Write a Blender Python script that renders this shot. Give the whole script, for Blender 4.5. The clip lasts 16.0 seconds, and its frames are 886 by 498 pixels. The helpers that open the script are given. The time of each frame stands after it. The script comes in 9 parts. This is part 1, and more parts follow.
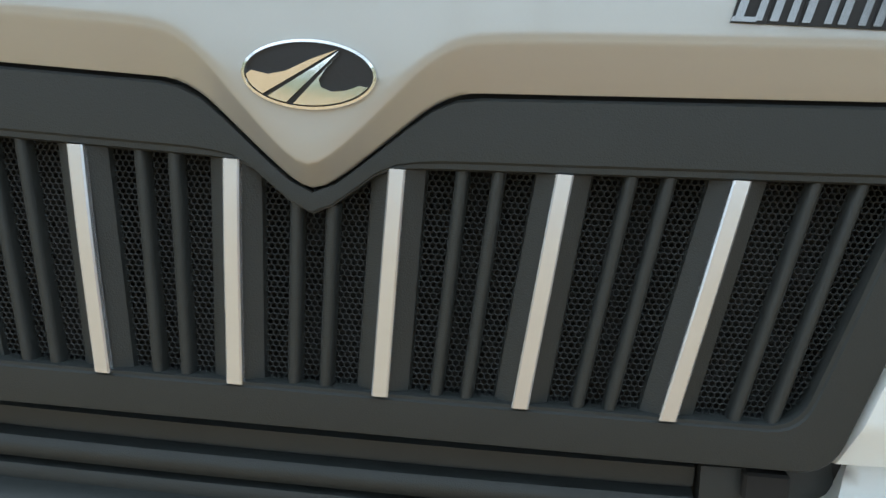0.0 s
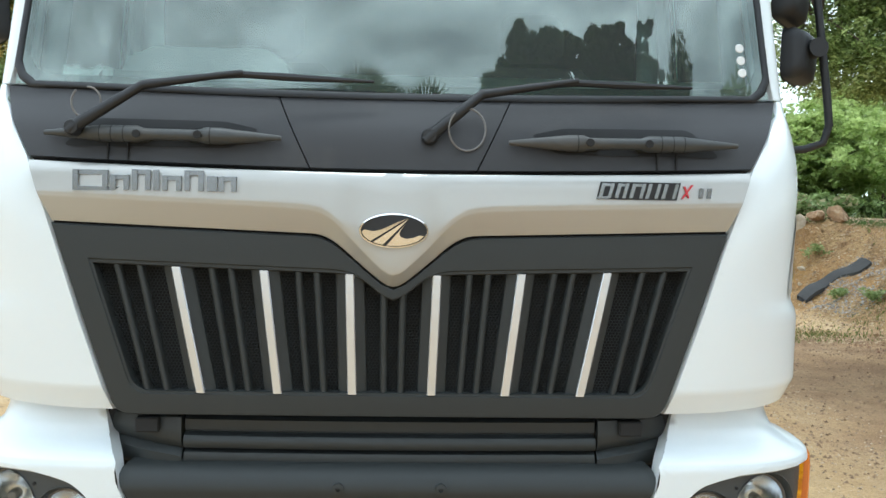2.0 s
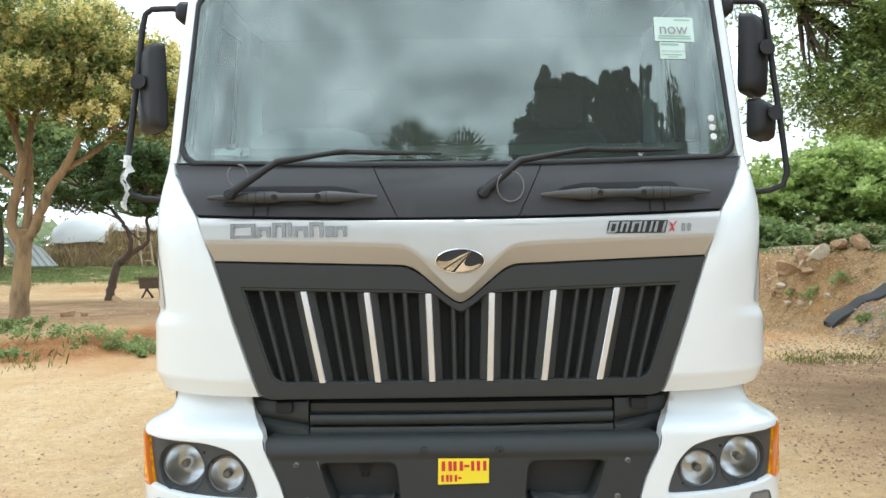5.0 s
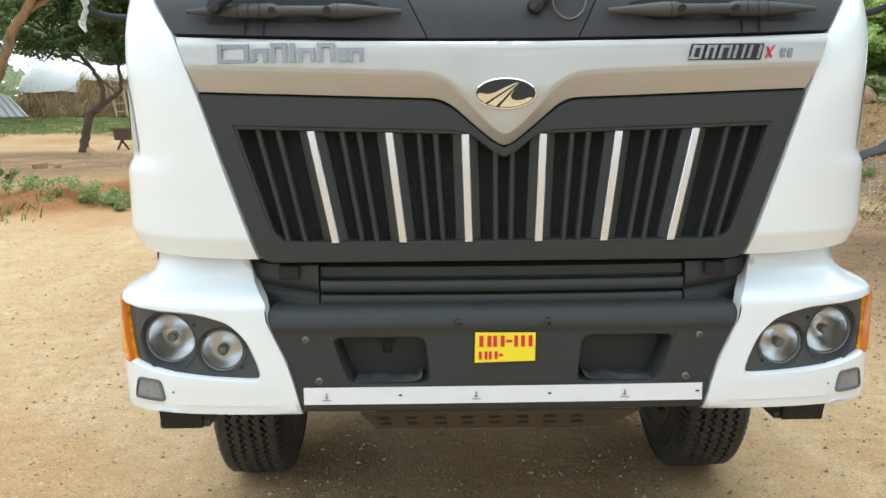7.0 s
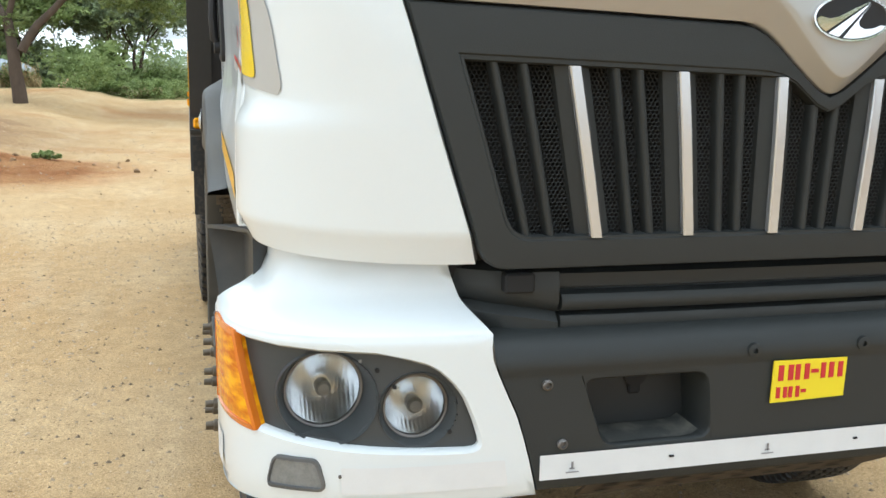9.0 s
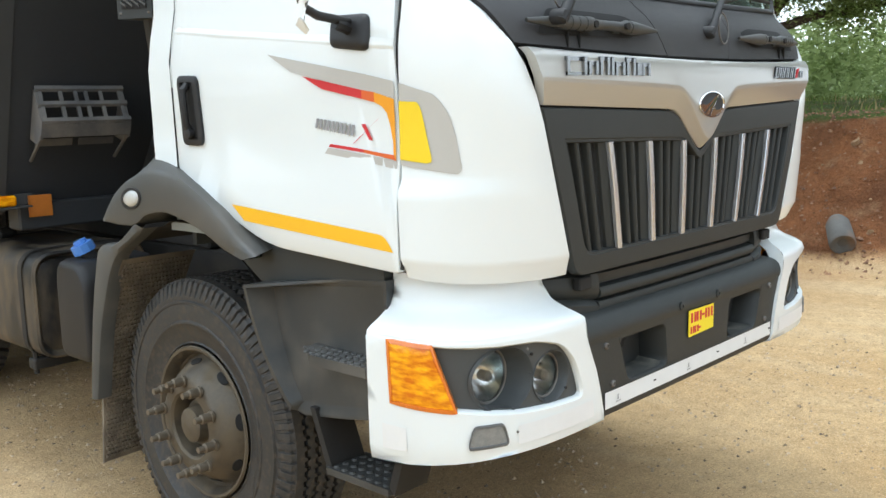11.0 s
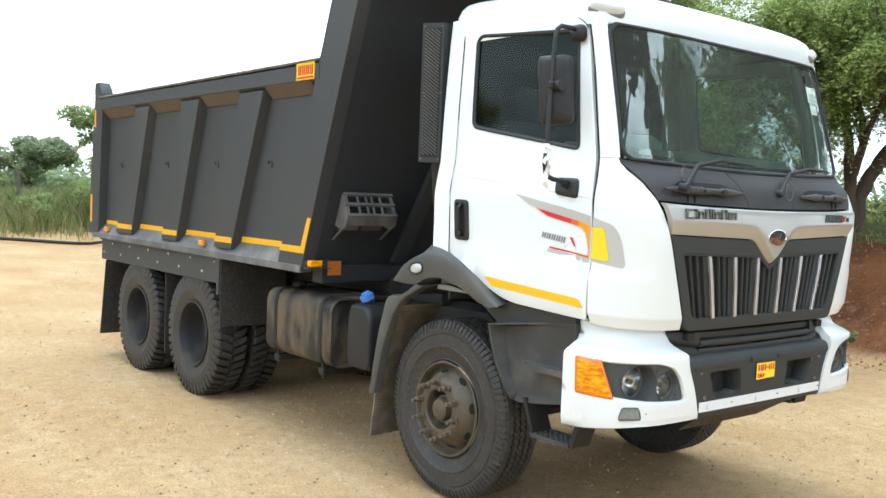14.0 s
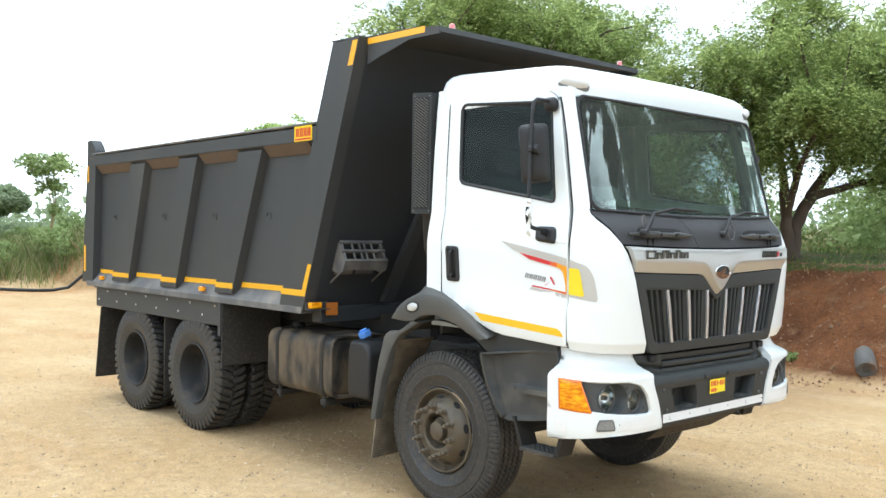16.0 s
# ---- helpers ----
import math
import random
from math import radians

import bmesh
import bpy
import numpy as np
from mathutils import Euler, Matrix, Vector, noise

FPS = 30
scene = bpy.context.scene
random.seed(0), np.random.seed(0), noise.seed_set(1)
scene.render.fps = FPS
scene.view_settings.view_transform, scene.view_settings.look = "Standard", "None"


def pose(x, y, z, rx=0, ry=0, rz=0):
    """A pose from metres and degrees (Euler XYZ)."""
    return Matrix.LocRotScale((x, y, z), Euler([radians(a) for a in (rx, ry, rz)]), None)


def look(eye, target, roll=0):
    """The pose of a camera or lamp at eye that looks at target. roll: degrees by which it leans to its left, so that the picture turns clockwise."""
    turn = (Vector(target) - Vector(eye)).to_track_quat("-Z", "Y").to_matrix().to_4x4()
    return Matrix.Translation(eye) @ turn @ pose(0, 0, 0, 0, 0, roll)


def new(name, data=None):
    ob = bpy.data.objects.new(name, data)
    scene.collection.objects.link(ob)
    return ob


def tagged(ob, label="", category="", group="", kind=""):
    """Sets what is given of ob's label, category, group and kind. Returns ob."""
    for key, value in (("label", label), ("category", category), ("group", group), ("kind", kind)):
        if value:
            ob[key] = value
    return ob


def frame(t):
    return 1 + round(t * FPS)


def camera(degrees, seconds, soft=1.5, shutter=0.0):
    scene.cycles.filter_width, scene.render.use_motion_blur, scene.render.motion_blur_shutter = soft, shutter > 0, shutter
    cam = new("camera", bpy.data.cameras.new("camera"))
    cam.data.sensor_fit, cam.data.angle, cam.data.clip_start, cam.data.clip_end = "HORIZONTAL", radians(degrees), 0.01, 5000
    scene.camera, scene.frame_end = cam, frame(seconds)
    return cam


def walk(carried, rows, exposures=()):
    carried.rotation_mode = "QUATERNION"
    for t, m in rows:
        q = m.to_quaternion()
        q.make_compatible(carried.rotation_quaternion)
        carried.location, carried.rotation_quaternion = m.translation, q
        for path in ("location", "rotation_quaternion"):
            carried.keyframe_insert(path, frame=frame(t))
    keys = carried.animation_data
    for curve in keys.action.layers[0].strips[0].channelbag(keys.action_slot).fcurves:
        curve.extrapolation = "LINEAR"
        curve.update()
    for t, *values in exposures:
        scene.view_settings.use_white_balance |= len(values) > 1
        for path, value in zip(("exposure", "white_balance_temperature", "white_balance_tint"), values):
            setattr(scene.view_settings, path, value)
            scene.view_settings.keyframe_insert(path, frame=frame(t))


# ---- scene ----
cam = camera(51.4, 16.0, soft=1.5)
ROWS = [
    (0.0, 0.296, -1.195, 1.640, 81.71, -3.24, 5.98),
    (0.5, 0.121, -1.498, 1.665, 83.82, -2.85, 0.02),
    (1.0, 0.030, -1.852, 1.714, 83.48, -2.48, -1.00),
    (1.5, -0.032, -2.164, 1.747, 84.49, -2.19, -2.30),
    (2.0, 0.038, -2.365, 1.737, 87.54, -1.02, -2.10),
    (2.5, 0.064, -2.516, 1.741, 91.40, -0.41, 0.56),
    (3.0, -0.026, -2.724, 1.756, 94.11, 0.28, 1.77),
    (3.5, -0.065, -2.967, 1.756, 96.10, 0.62, 1.15),
    (4.0, -0.053, -3.224, 1.737, 95.34, 0.46, 0.90),
    (4.5, -0.071, -3.286, 1.732, 93.88, 0.79, 0.37),
    (5.0, -0.061, -3.261, 1.716, 90.13, 0.77, -0.03),
    (5.2, -0.075, -3.254, 1.748, 86.96, 0.52, -0.68),
    (7.3, -0.248, -2.472, 1.636, 81.08, 0.41, -1.50),
    (7.5, -0.267, -2.339, 1.629, 81.46, 0.27, -2.87),
    (8.0, -0.525, -2.051, 1.599, 79.61, -0.90, -4.91),
    (8.5, -0.823, -1.798, 1.566, 79.74, -0.54, -9.18),
    (9.0, -1.253, -1.603, 1.553, 79.43, -1.09, -15.25),
    (9.2, -1.484, -1.540, 1.573, 78.25, -0.68, -21.28),
    (11.3, -3.130, -1.486, 1.686, 81.79, 1.18, -48.04),
    (11.5, -3.280, -1.557, 1.660, 81.84, 0.31, -47.44),
    (12.0, -3.589, -1.918, 1.707, 82.49, 0.16, -44.37),
    (12.5, -3.854, -2.184, 1.740, 83.37, -1.10, -43.35),
    (13.0, -4.183, -2.403, 1.769, 84.23, -1.83, -41.78),
    (13.5, -4.415, -2.664, 1.801, 86.22, -2.05, -39.25),
    (14.0, -4.646, -2.802, 1.827, 86.84, -2.21, -39.10),
    (14.5, -4.877, -2.888, 1.839, 86.11, -1.91, -41.79),
    (15.0, -5.029, -3.093, 1.870, 86.98, -2.10, -42.26),
    (15.5, -5.185, -3.229, 1.880, 88.42, -1.32, -40.60),
    (16.0, -5.375, -3.230, 1.900, 89.10, -0.76, -42.27),
]
walk(cam, [(t, pose(x, y, z, rx, ry, rz)) for t, x, y, z, rx, ry, rz in ROWS],
     exposures=[(0.0, -0.06, 5460, 1), (1.5, 0.10, 5580, 1), (3.0, 0.18, 5680, 4), (5.0, 0.20, 5800, 5), (9.0, 0.12, 5850, 5), (12.5, 0.26, 5820, 5), (16.0, 0.36, 5750, 5)])

# ---------------------------------------------------------------- sky and sun
SUN_AZ, SUN_EL = 355.0, 76.0     # degrees: where the light comes from, clockwise from +y, and its height
world = bpy.data.worlds.new("overcast_sky")
scene.world = world
world.use_nodes = True
wn, wl = world.node_tree.nodes, world.node_tree.links
sky = wn.new("ShaderNodeTexSky")
sky.sky_type, sky.sun_disc = "NISHITA", False
sky.sun_elevation, sky.sun_rotation = radians(SUN_EL), radians(SUN_AZ)
sky.dust_density, sky.air_density = 4.0, 1.0
cloud = wn.new("ShaderNodeTexNoise")
cloud.inputs["Scale"].default_value, cloud.inputs["Detail"].default_value = 3.6, 9.0
cloud.inputs["Roughness"].default_value, cloud.inputs["Distortion"].default_value = 0.64, 0.15
cramp = wn.new("ShaderNodeValToRGB")
cramp.color_ramp.elements[0].position, cramp.color_ramp.elements[0].color = 0.40, (8.8, 9.3, 9.8, 1)
cramp.color_ramp.elements[1].position, cramp.color_ramp.elements[1].color = 0.62, (25.0, 25.6, 26.2, 1)
wmix = wn.new("ShaderNodeMix")
wmix.data_type = "RGBA"
wmix.inputs["Factor"].default_value = 0.97
wmap = wn.new("ShaderNodeMapping")
wmap.inputs["Scale"].default_value = (1.0, 1.0, 3.0)
wcoord = wn.new("ShaderNodeTexCoord")
wl.new(wcoord.outputs["Generated"], wmap.inputs["Vector"])
wl.new(wmap.outputs["Vector"], cloud.inputs["Vector"])
wl.new(cloud.outputs["Fac"], cramp.inputs["Fac"])
# an overcast sky grows brighter towards the zenith
wtc, wsep, wgrad, wbright = wn.new("ShaderNodeTexCoord"), wn.new("ShaderNodeSeparateXYZ"), wn.new("ShaderNodeMapRange"), wn.new("ShaderNodeMix")
wgrad.inputs["From Min"].default_value, wgrad.inputs["From Max"].default_value = 0.0, 0.9
wgrad.inputs["To Min"].default_value, wgrad.inputs["To Max"].default_value = 0.98, 1.16
wbright.data_type, wbright.blend_type = "RGBA", "MULTIPLY"
wbright.inputs["Factor"].default_value = 1.0
wl.new(wtc.outputs["Generated"], wsep.inputs["Vector"])
wl.new(wsep.outputs["Z"], wgrad.inputs["Value"])
wl.new(cramp.outputs["Color"], wbright.inputs["A"])
wl.new(wgrad.outputs["Result"], wbright.inputs["B"])
wl.new(sky.outputs["Color"], wmix.inputs["A"])
wl.new(wbright.outputs["Result"], wmix.inputs["B"])
wl.new(wmix.outputs["Result"], wn["Background"].inputs["Color"])
wn["Background"].inputs["Strength"].default_value = 0.097

sun = new("sun", bpy.data.lights.new("sun", "SUN"))
sun.data.energy, sun.data.angle, sun.data.color = 1.2, radians(16), (1.0, 0.97, 0.93)
sun.matrix_world = look((0, 0, 0), (-math.sin(radians(SUN_AZ)) * math.cos(radians(SUN_EL)), -math.cos(radians(SUN_AZ)) * math.cos(radians(SUN_EL)), -math.sin(radians(SUN_EL))))

# ---------------------------------------------------------------- materials
def mat(name, col, rough=0.5, metal=0.0, var=0.15, scale=5.0, fine=90.0, bump=0.05, coat=0.0, dirt=None, dirt_at=(0.55, 0.75), dirt_scale=2.5, spec=0.5, stretch=(1, 1, 1), random_part=0.0):
    """Paint, plastic, metal or rubber with variation at two scales, grain and, with dirt, stains of that colour."""
    m = bpy.data.materials.new(name)
    m.use_nodes = True
    n, l = m.node_tree.nodes, m.node_tree.links
    p = n["Principled BSDF"]
    p.inputs["Roughness"].default_value, p.inputs["Metallic"].default_value = rough, metal
    p.inputs["Specular IOR Level"].default_value = spec
    p.inputs["Coat Weight"].default_value, p.inputs["Coat Roughness"].default_value = coat, 0.06
    tc, mp = n.new("ShaderNodeTexCoord"), n.new("ShaderNodeMapping")
    mp.inputs["Scale"].default_value = stretch
    l.new(tc.outputs["Object"], mp.inputs["Vector"])
    def noise_tex(sc, detail=4.0):
        t = n.new("ShaderNodeTexNoise")
        t.inputs["Scale"].default_value, t.inputs["Detail"].default_value = sc, detail
        l.new(mp.outputs["Vector"], t.inputs["Vector"])
        return t.outputs["Fac"]
    def math_node(op, a, b, c=None):
        t = n.new("ShaderNodeMath")
        t.operation = op
        for i, v in enumerate((a, b, c)):
            if v is None:
                continue
            if isinstance(v, (int, float)):
                t.inputs[i].default_value = v
            else:
                l.new(v, t.inputs[i])
        return t.outputs[0]
    big, small = noise_tex(scale), noise_tex(fine, 3.0)
    shade = math_node("MULTIPLY_ADD", math_node("ADD", big, math_node("MULTIPLY", small, 0.5)), 2 * var, 1 - 1.5 * var)
    if random_part:
        oi = n.new("ShaderNodeObjectInfo")
        shade = math_node("MULTIPLY", shade, math_node("MULTIPLY_ADD", oi.outputs["Random"], 2 * random_part, 1 - random_part))
    mixc = n.new("ShaderNodeMix")
    mixc.data_type, mixc.blend_type = "RGBA", "MULTIPLY"
    mixc.inputs["Factor"].default_value = 1.0
    mixc.inputs["A"].default_value = (*col, 1)
    l.new(shade, mixc.inputs["B"])
    out = mixc.outputs["Result"]
    if dirt:
        d = noise_tex(dirt_scale, 8.0)
        r = n.new("ShaderNodeMapRange")
        r.inputs["From Min"].default_value, r.inputs["From Max"].default_value = dirt_at
        l.new(d, r.inputs["Value"])
        mx = n.new("ShaderNodeMix")
        mx.data_type = "RGBA"
        mx.inputs["B"].default_value = (*dirt, 1)
        l.new(r.outputs["Result"], mx.inputs["Factor"])
        l.new(out, mx.inputs["A"])
        out = mx.outputs["Result"]
        l.new(math_node("MULTIPLY_ADD", r.outputs["Result"], 0.85 - rough, rough), p.inputs["Roughness"])
    l.new(out, p.inputs["Base Color"])
    if bump:
        b = n.new("ShaderNodeBump")
        b.inputs["Strength"].default_value, b.inputs["Distance"].default_value = bump, 0.004
        l.new(small, b.inputs["Height"])
        l.new(b.outputs["Normal"], p.inputs["Normal"])
    return m


def glass_mat(name, tint, gloss=0.0, ior=1.6, film=0.0):
    m = bpy.data.materials.new(name)
    m.use_nodes = True
    n, l = m.node_tree.nodes, m.node_tree.links
    n.remove(n["Principled BSDF"])
    tr, gl, mx, fr = n.new("ShaderNodeBsdfTransparent"), n.new("ShaderNodeBsdfGlossy"), n.new("ShaderNodeMixShader"), n.new("ShaderNodeFresnel")
    tr.inputs["Color"].default_value = (*tint, 1)
    gl.inputs["Roughness"].default_value = gloss
    gl.inputs["Color"].default_value = (0.84, 0.95, 0.88, 1)
    fr.inputs["IOR"].default_value = ior
    l.new(fr.outputs[0], mx.inputs[0])
    l.new(tr.outputs[0], mx.inputs[1])
    l.new(gl.outputs[0], mx.inputs[2])
    out = mx.outputs[0]
    # a thin pale diffuse layer imitates the hazy sky sheen on the glass
    if film:
        veil, mf = n.new("ShaderNodeBsdfDiffuse"), n.new("ShaderNodeMixShader")
        veil.inputs["Color"].default_value, mf.inputs[0].default_value = (0.62, 0.66, 0.63, 1), film
        l.new(out, mf.inputs[1])
        l.new(veil.outputs[0], mf.inputs[2])
        out = mf.outputs[0]
    l.new(out, n["Material Output"].inputs["Surface"])
    return m


WHITE = mat("white_paint", (0.755, 0.795, 0.800), 0.38, var=0.02, coat=0.7, bump=0.012, scale=1.5, fine=300)
TRIM = mat("dark_grey_plastic", (0.0285, 0.0318, 0.0312), 0.52, var=0.08, fine=420, bump=0.16, spec=0.4)
HANDLE = mat("dusty_handle_plastic", (0.040, 0.041, 0.039), 0.5, var=0.12, fine=300, bump=0.12, dirt=(0.10, 0.09, 0.078), dirt_at=(0.45, 0.85), dirt_scale=6)
SLOT_DUST = mat("dusty_slot_floor", (0.050, 0.052, 0.048), 0.75, var=0.3, scale=14, fine=160, bump=0.1, dirt=(0.16, 0.15, 0.125), dirt_at=(0.48, 0.75), dirt_scale=16)
TRIM_DUSTY = mat("dusty_dark_plastic", (0.038, 0.040, 0.040), 0.48, var=0.2, fine=260, bump=0.12, dirt=(0.13, 0.118, 0.098), dirt_at=(0.46, 0.78), dirt_scale=4)
COWL = mat("black_cowl_plastic", (0.030, 0.029, 0.030), 0.6, var=0.08, fine=500, bump=0.2, dirt=(0.10, 0.09, 0.08), dirt_at=(0.55, 1.0), dirt_scale=4)
BLACK = mat("black_rubber_plastic", (0.012, 0.012, 0.013), 0.55, var=0.1, fine=200, bump=0.06)
# dark metal, and the painted shade of hollows that are not cut out
DARK = mat("dark_metal_and_hollow_shade", (0.012, 0.012, 0.012), 0.8, var=0.2)
CHAMPAGNE = mat("champagne_metallic_paint", (0.43, 0.425, 0.40), 0.36, metal=0.38, var=0.03, coat=0.6, bump=0.01, fine=500)
BADGE = mat("satin_badge_metal", (0.25, 0.25, 0.25), 0.16, metal=1.0, var=0.05, bump=0.03, scale=40)
CHROME = mat("chrome", (0.82, 0.82, 0.82), 0.08, metal=1.0, var=0.03, bump=0.01, scale=9)
STRIP = mat("bright_chrome_strip", (0.68, 0.70, 0.735), 0.27, metal=0.72, var=0.04, bump=0.02, scale=9)
REFLECTOR = mat("lamp_reflector", (0.82, 0.83, 0.84), 0.24, metal=1.0, var=0.05, scale=30, fine=40, bump=0.2)


def fluted(m, scale):
    """Upright flutes across a lamp."""
    n, l = m.node_tree.nodes, m.node_tree.links
    tc, w, b = n.new("ShaderNodeTexCoord"), n.new("ShaderNodeTexWave"), n.new("ShaderNodeBump")
    w.inputs["Scale"].default_value = scale
    l.new(tc.outputs["Object"], w.inputs["Vector"])
    b.inputs["Strength"].default_value, b.inputs["Distance"].default_value = 0.06, 0.003
    l.new(w.outputs["Fac"], b.inputs["Height"])
    l.new(b.outputs["Normal"], n["Principled BSDF"].inputs["Normal"])


fluted(REFLECTOR, 38)
# mesh plastic, also the painted shade at the back of the bumper slots
MESHBLACK = mat("black_mesh_and_slot_shade", (0.017, 0.0185, 0.0180), 0.6, var=0.1, fine=200)
BODY = mat("charcoal_body_paint", (0.044, 0.047, 0.049), 0.55, var=0.18, scale=1.6, fine=60, bump=0.08, dirt=(0.085, 0.080, 0.072), dirt_at=(0.50, 0.95), dirt_scale=1.8, stretch=(1, 1, 0.35))
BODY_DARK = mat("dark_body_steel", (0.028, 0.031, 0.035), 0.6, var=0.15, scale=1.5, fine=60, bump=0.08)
UNDER = mat("dusty_under_panel", (0.070, 0.056, 0.042), 0.8, var=0.3, scale=5, fine=80, bump=0.1)
SOFFIT = mat("brown_soffit_steel", (0.115, 0.082, 0.058), 0.8, var=0.3, scale=4, fine=80, bump=0.1, dirt=(0.075, 0.07, 0.065), dirt_at=(0.5, 0.8), dirt_scale=4)
LEDGE = mat("dusty_grey_steel", (0.10, 0.10, 0.10), 0.65, var=0.2, scale=3, fine=80, bump=0.1, dirt=(0.24, 0.22, 0.19), dirt_at=(0.45, 0.8), dirt_scale=5)
YELLOW = mat("yellow_reflective_tape", (0.80, 0.42, 0.015), 0.35, var=0.06, scale=8, fine=400, bump=0.03)
DECAL_YELLOW = mat("bright_yellow_decal", (0.85, 0.62, 0.01), 0.3, var=0.02, bump=0.0)
DECAL_ORANGE = mat("orange_decal", (0.80, 0.34, 0.015), 0.3, var=0.05, bump=0.0)
DECAL_BLEND = mat("red_orange_decal", (0.66, 0.13, 0.03), 0.3, var=0.08, scale=14, bump=0.0)
DECAL_RED = mat("red_decal", (0.56, 0.03, 0.04), 0.3, var=0.05, bump=0.0)
DECAL_GREY = mat("silver_grey_decal", (0.47, 0.46, 0.43), 0.4, var=0.03, bump=0.0)
WHITE_TAPE = mat("white_reflective_tape", (0.72, 0.74, 0.75), 0.35, var=0.06, scale=20, fine=500, bump=0.02)
PATCH = mat("pale_reflective_patch", (0.74, 0.745, 0.74), 0.4, var=0.04, scale=30, fine=500, bump=0.03)
SURROUND = mat("grey_lamp_plastic", (0.052, 0.057, 0.059), 0.5, var=0.06, fine=400, bump=0.08)
LAMPBASE = mat("grey_lamp_base", (0.16, 0.17, 0.17), 0.5, var=0.05)
PLATE = mat("yellow_plate", (0.86, 0.70, 0.02), 0.45, var=0.03, bump=0.0)
def faceted_lens(name, deep, bright, cell):
    """A coloured lens moulded in small blocks."""
    m = mat(name, deep, 0.2, var=0.2, scale=12, bump=0.0, coat=0.25, spec=0.3)
    n, l = m.node_tree.nodes, m.node_tree.links
    p, tc, v, mx, b = n["Principled BSDF"], n.new("ShaderNodeTexCoord"), n.new("ShaderNodeTexVoronoi"), n.new("ShaderNodeMix"), n.new("ShaderNodeBump")
    v.inputs["Scale"].default_value, v.inputs["Randomness"].default_value = cell, 1.0
    l.new(tc.outputs["Object"], v.inputs["Vector"])
    mp, ns, rg = n.new("ShaderNodeMapping"), n.new("ShaderNodeTexNoise"), n.new("ShaderNodeMapRange")
    mp.inputs["Scale"].default_value, mp.inputs["Rotation"].default_value = (1, 1, 3.2), (radians(25), radians(-25), 0)
    ns.inputs["Scale"].default_value, ns.inputs["Detail"].default_value = 20, 5
    rg.inputs["From Min"].default_value, rg.inputs["From Max"].default_value = 0.36, 0.64
    l.new(tc.outputs["Object"], mp.inputs["Vector"])
    l.new(mp.outputs["Vector"], ns.inputs["Vector"])
    l.new(ns.outputs["Fac"], rg.inputs["Value"])
    mx.data_type = "RGBA"
    mx.inputs["A"].default_value, mx.inputs["B"].default_value = (*deep, 1), (*bright, 1)
    l.new(rg.outputs["Result"], mx.inputs["Factor"])
    l.new(mx.outputs["Result"], p.inputs["Base Color"])
    b.inputs["Strength"].default_value, b.inputs["Distance"].default_value = 0.30, 0.004
    l.new(v.outputs["Distance"], b.inputs["Height"])
    l.new(b.outputs["Normal"], p.inputs["Normal"])
    p.inputs["Transmission Weight"].default_value = 0.0
    return m


AMBER = faceted_lens("amber_lens", (0.62, 0.150, 0.000), (0.98, 0.46, 0.002), 90)
AMBER_RIM = mat("amber_rim", (0.66, 0.17, 0.008), 0.2, var=0.1, coat=1.0)
FOG = mat("smoked_clear_lens", (0.20, 0.21, 0.21), 0.12, var=0.3, scale=60, fine=220, bump=0.4, coat=1.0)
STRIPE = mat("amber_yellow_stripe", (0.86, 0.47, 0.012), 0.3, var=0.03, bump=0.0)
PRINT = mat("grey_print", (0.27, 0.27, 0.28), 0.45, var=0.03, bump=0.0)
RUBBER = mat("dusty_tyre_rubber", (0.028, 0.0285, 0.0285), 0.52, var=0.3, scale=5, fine=160, bump=0.25, dirt=(0.112, 0.090, 0.067), dirt_at=(0.48, 0.86), dirt_scale=42)
FLAP = mat("muddy_flap_rubber", (0.110, 0.092, 0.070), 0.7, var=0.3, scale=7, fine=120, bump=0.2, dirt=(0.21, 0.175, 0.128), dirt_at=(0.36, 0.66), dirt_scale=9)
NUT = mat("dusty_wheel_nuts", (0.15, 0.125, 0.092), 0.5, metal=0.4, var=0.3, scale=30, fine=120, bump=0.15)
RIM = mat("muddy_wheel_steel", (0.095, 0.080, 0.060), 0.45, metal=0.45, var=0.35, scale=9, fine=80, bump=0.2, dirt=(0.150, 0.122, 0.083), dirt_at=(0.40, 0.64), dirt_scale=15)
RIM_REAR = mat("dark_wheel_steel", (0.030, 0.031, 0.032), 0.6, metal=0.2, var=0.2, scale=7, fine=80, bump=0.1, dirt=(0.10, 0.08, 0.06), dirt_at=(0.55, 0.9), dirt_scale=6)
TANK = mat("stained_fuel_tank", (0.030, 0.029, 0.028), 0.5, metal=0.35, var=0.25, scale=3, fine=50, bump=0.08, dirt=(0.150, 0.118, 0.080), dirt_at=(0.42, 0.60), dirt_scale=6, stretch=(1, 1, 0.45))
STEEL = mat("dull_bare_steel", (0.20, 0.19, 0.18), 0.5, metal=0.6, var=0.2, dirt=(0.12, 0.09, 0.06), dirt_at=(0.5, 0.8), dirt_scale=8)
BLUECAP = mat("blue_plastic_cap", (0.10, 0.26, 0.68), 0.4, var=0.1)
CHASSIS = mat("chassis_black", (0.014, 0.013, 0.012), 0.75, var=0.3, dirt=(0.06, 0.05, 0.035), dirt_at=(0.5, 0.85))
SEAT = mat("grey_seat_fabric", (0.075, 0.078, 0.078), 0.9, var=0.1, fine=300, bump=0.2)
DASH = mat("pale_grey_dash_plastic", (0.21, 0.255, 0.21), 0.65, var=0.08, fine=300, bump=0.1)
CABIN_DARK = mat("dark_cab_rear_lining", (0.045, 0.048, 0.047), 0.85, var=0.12)
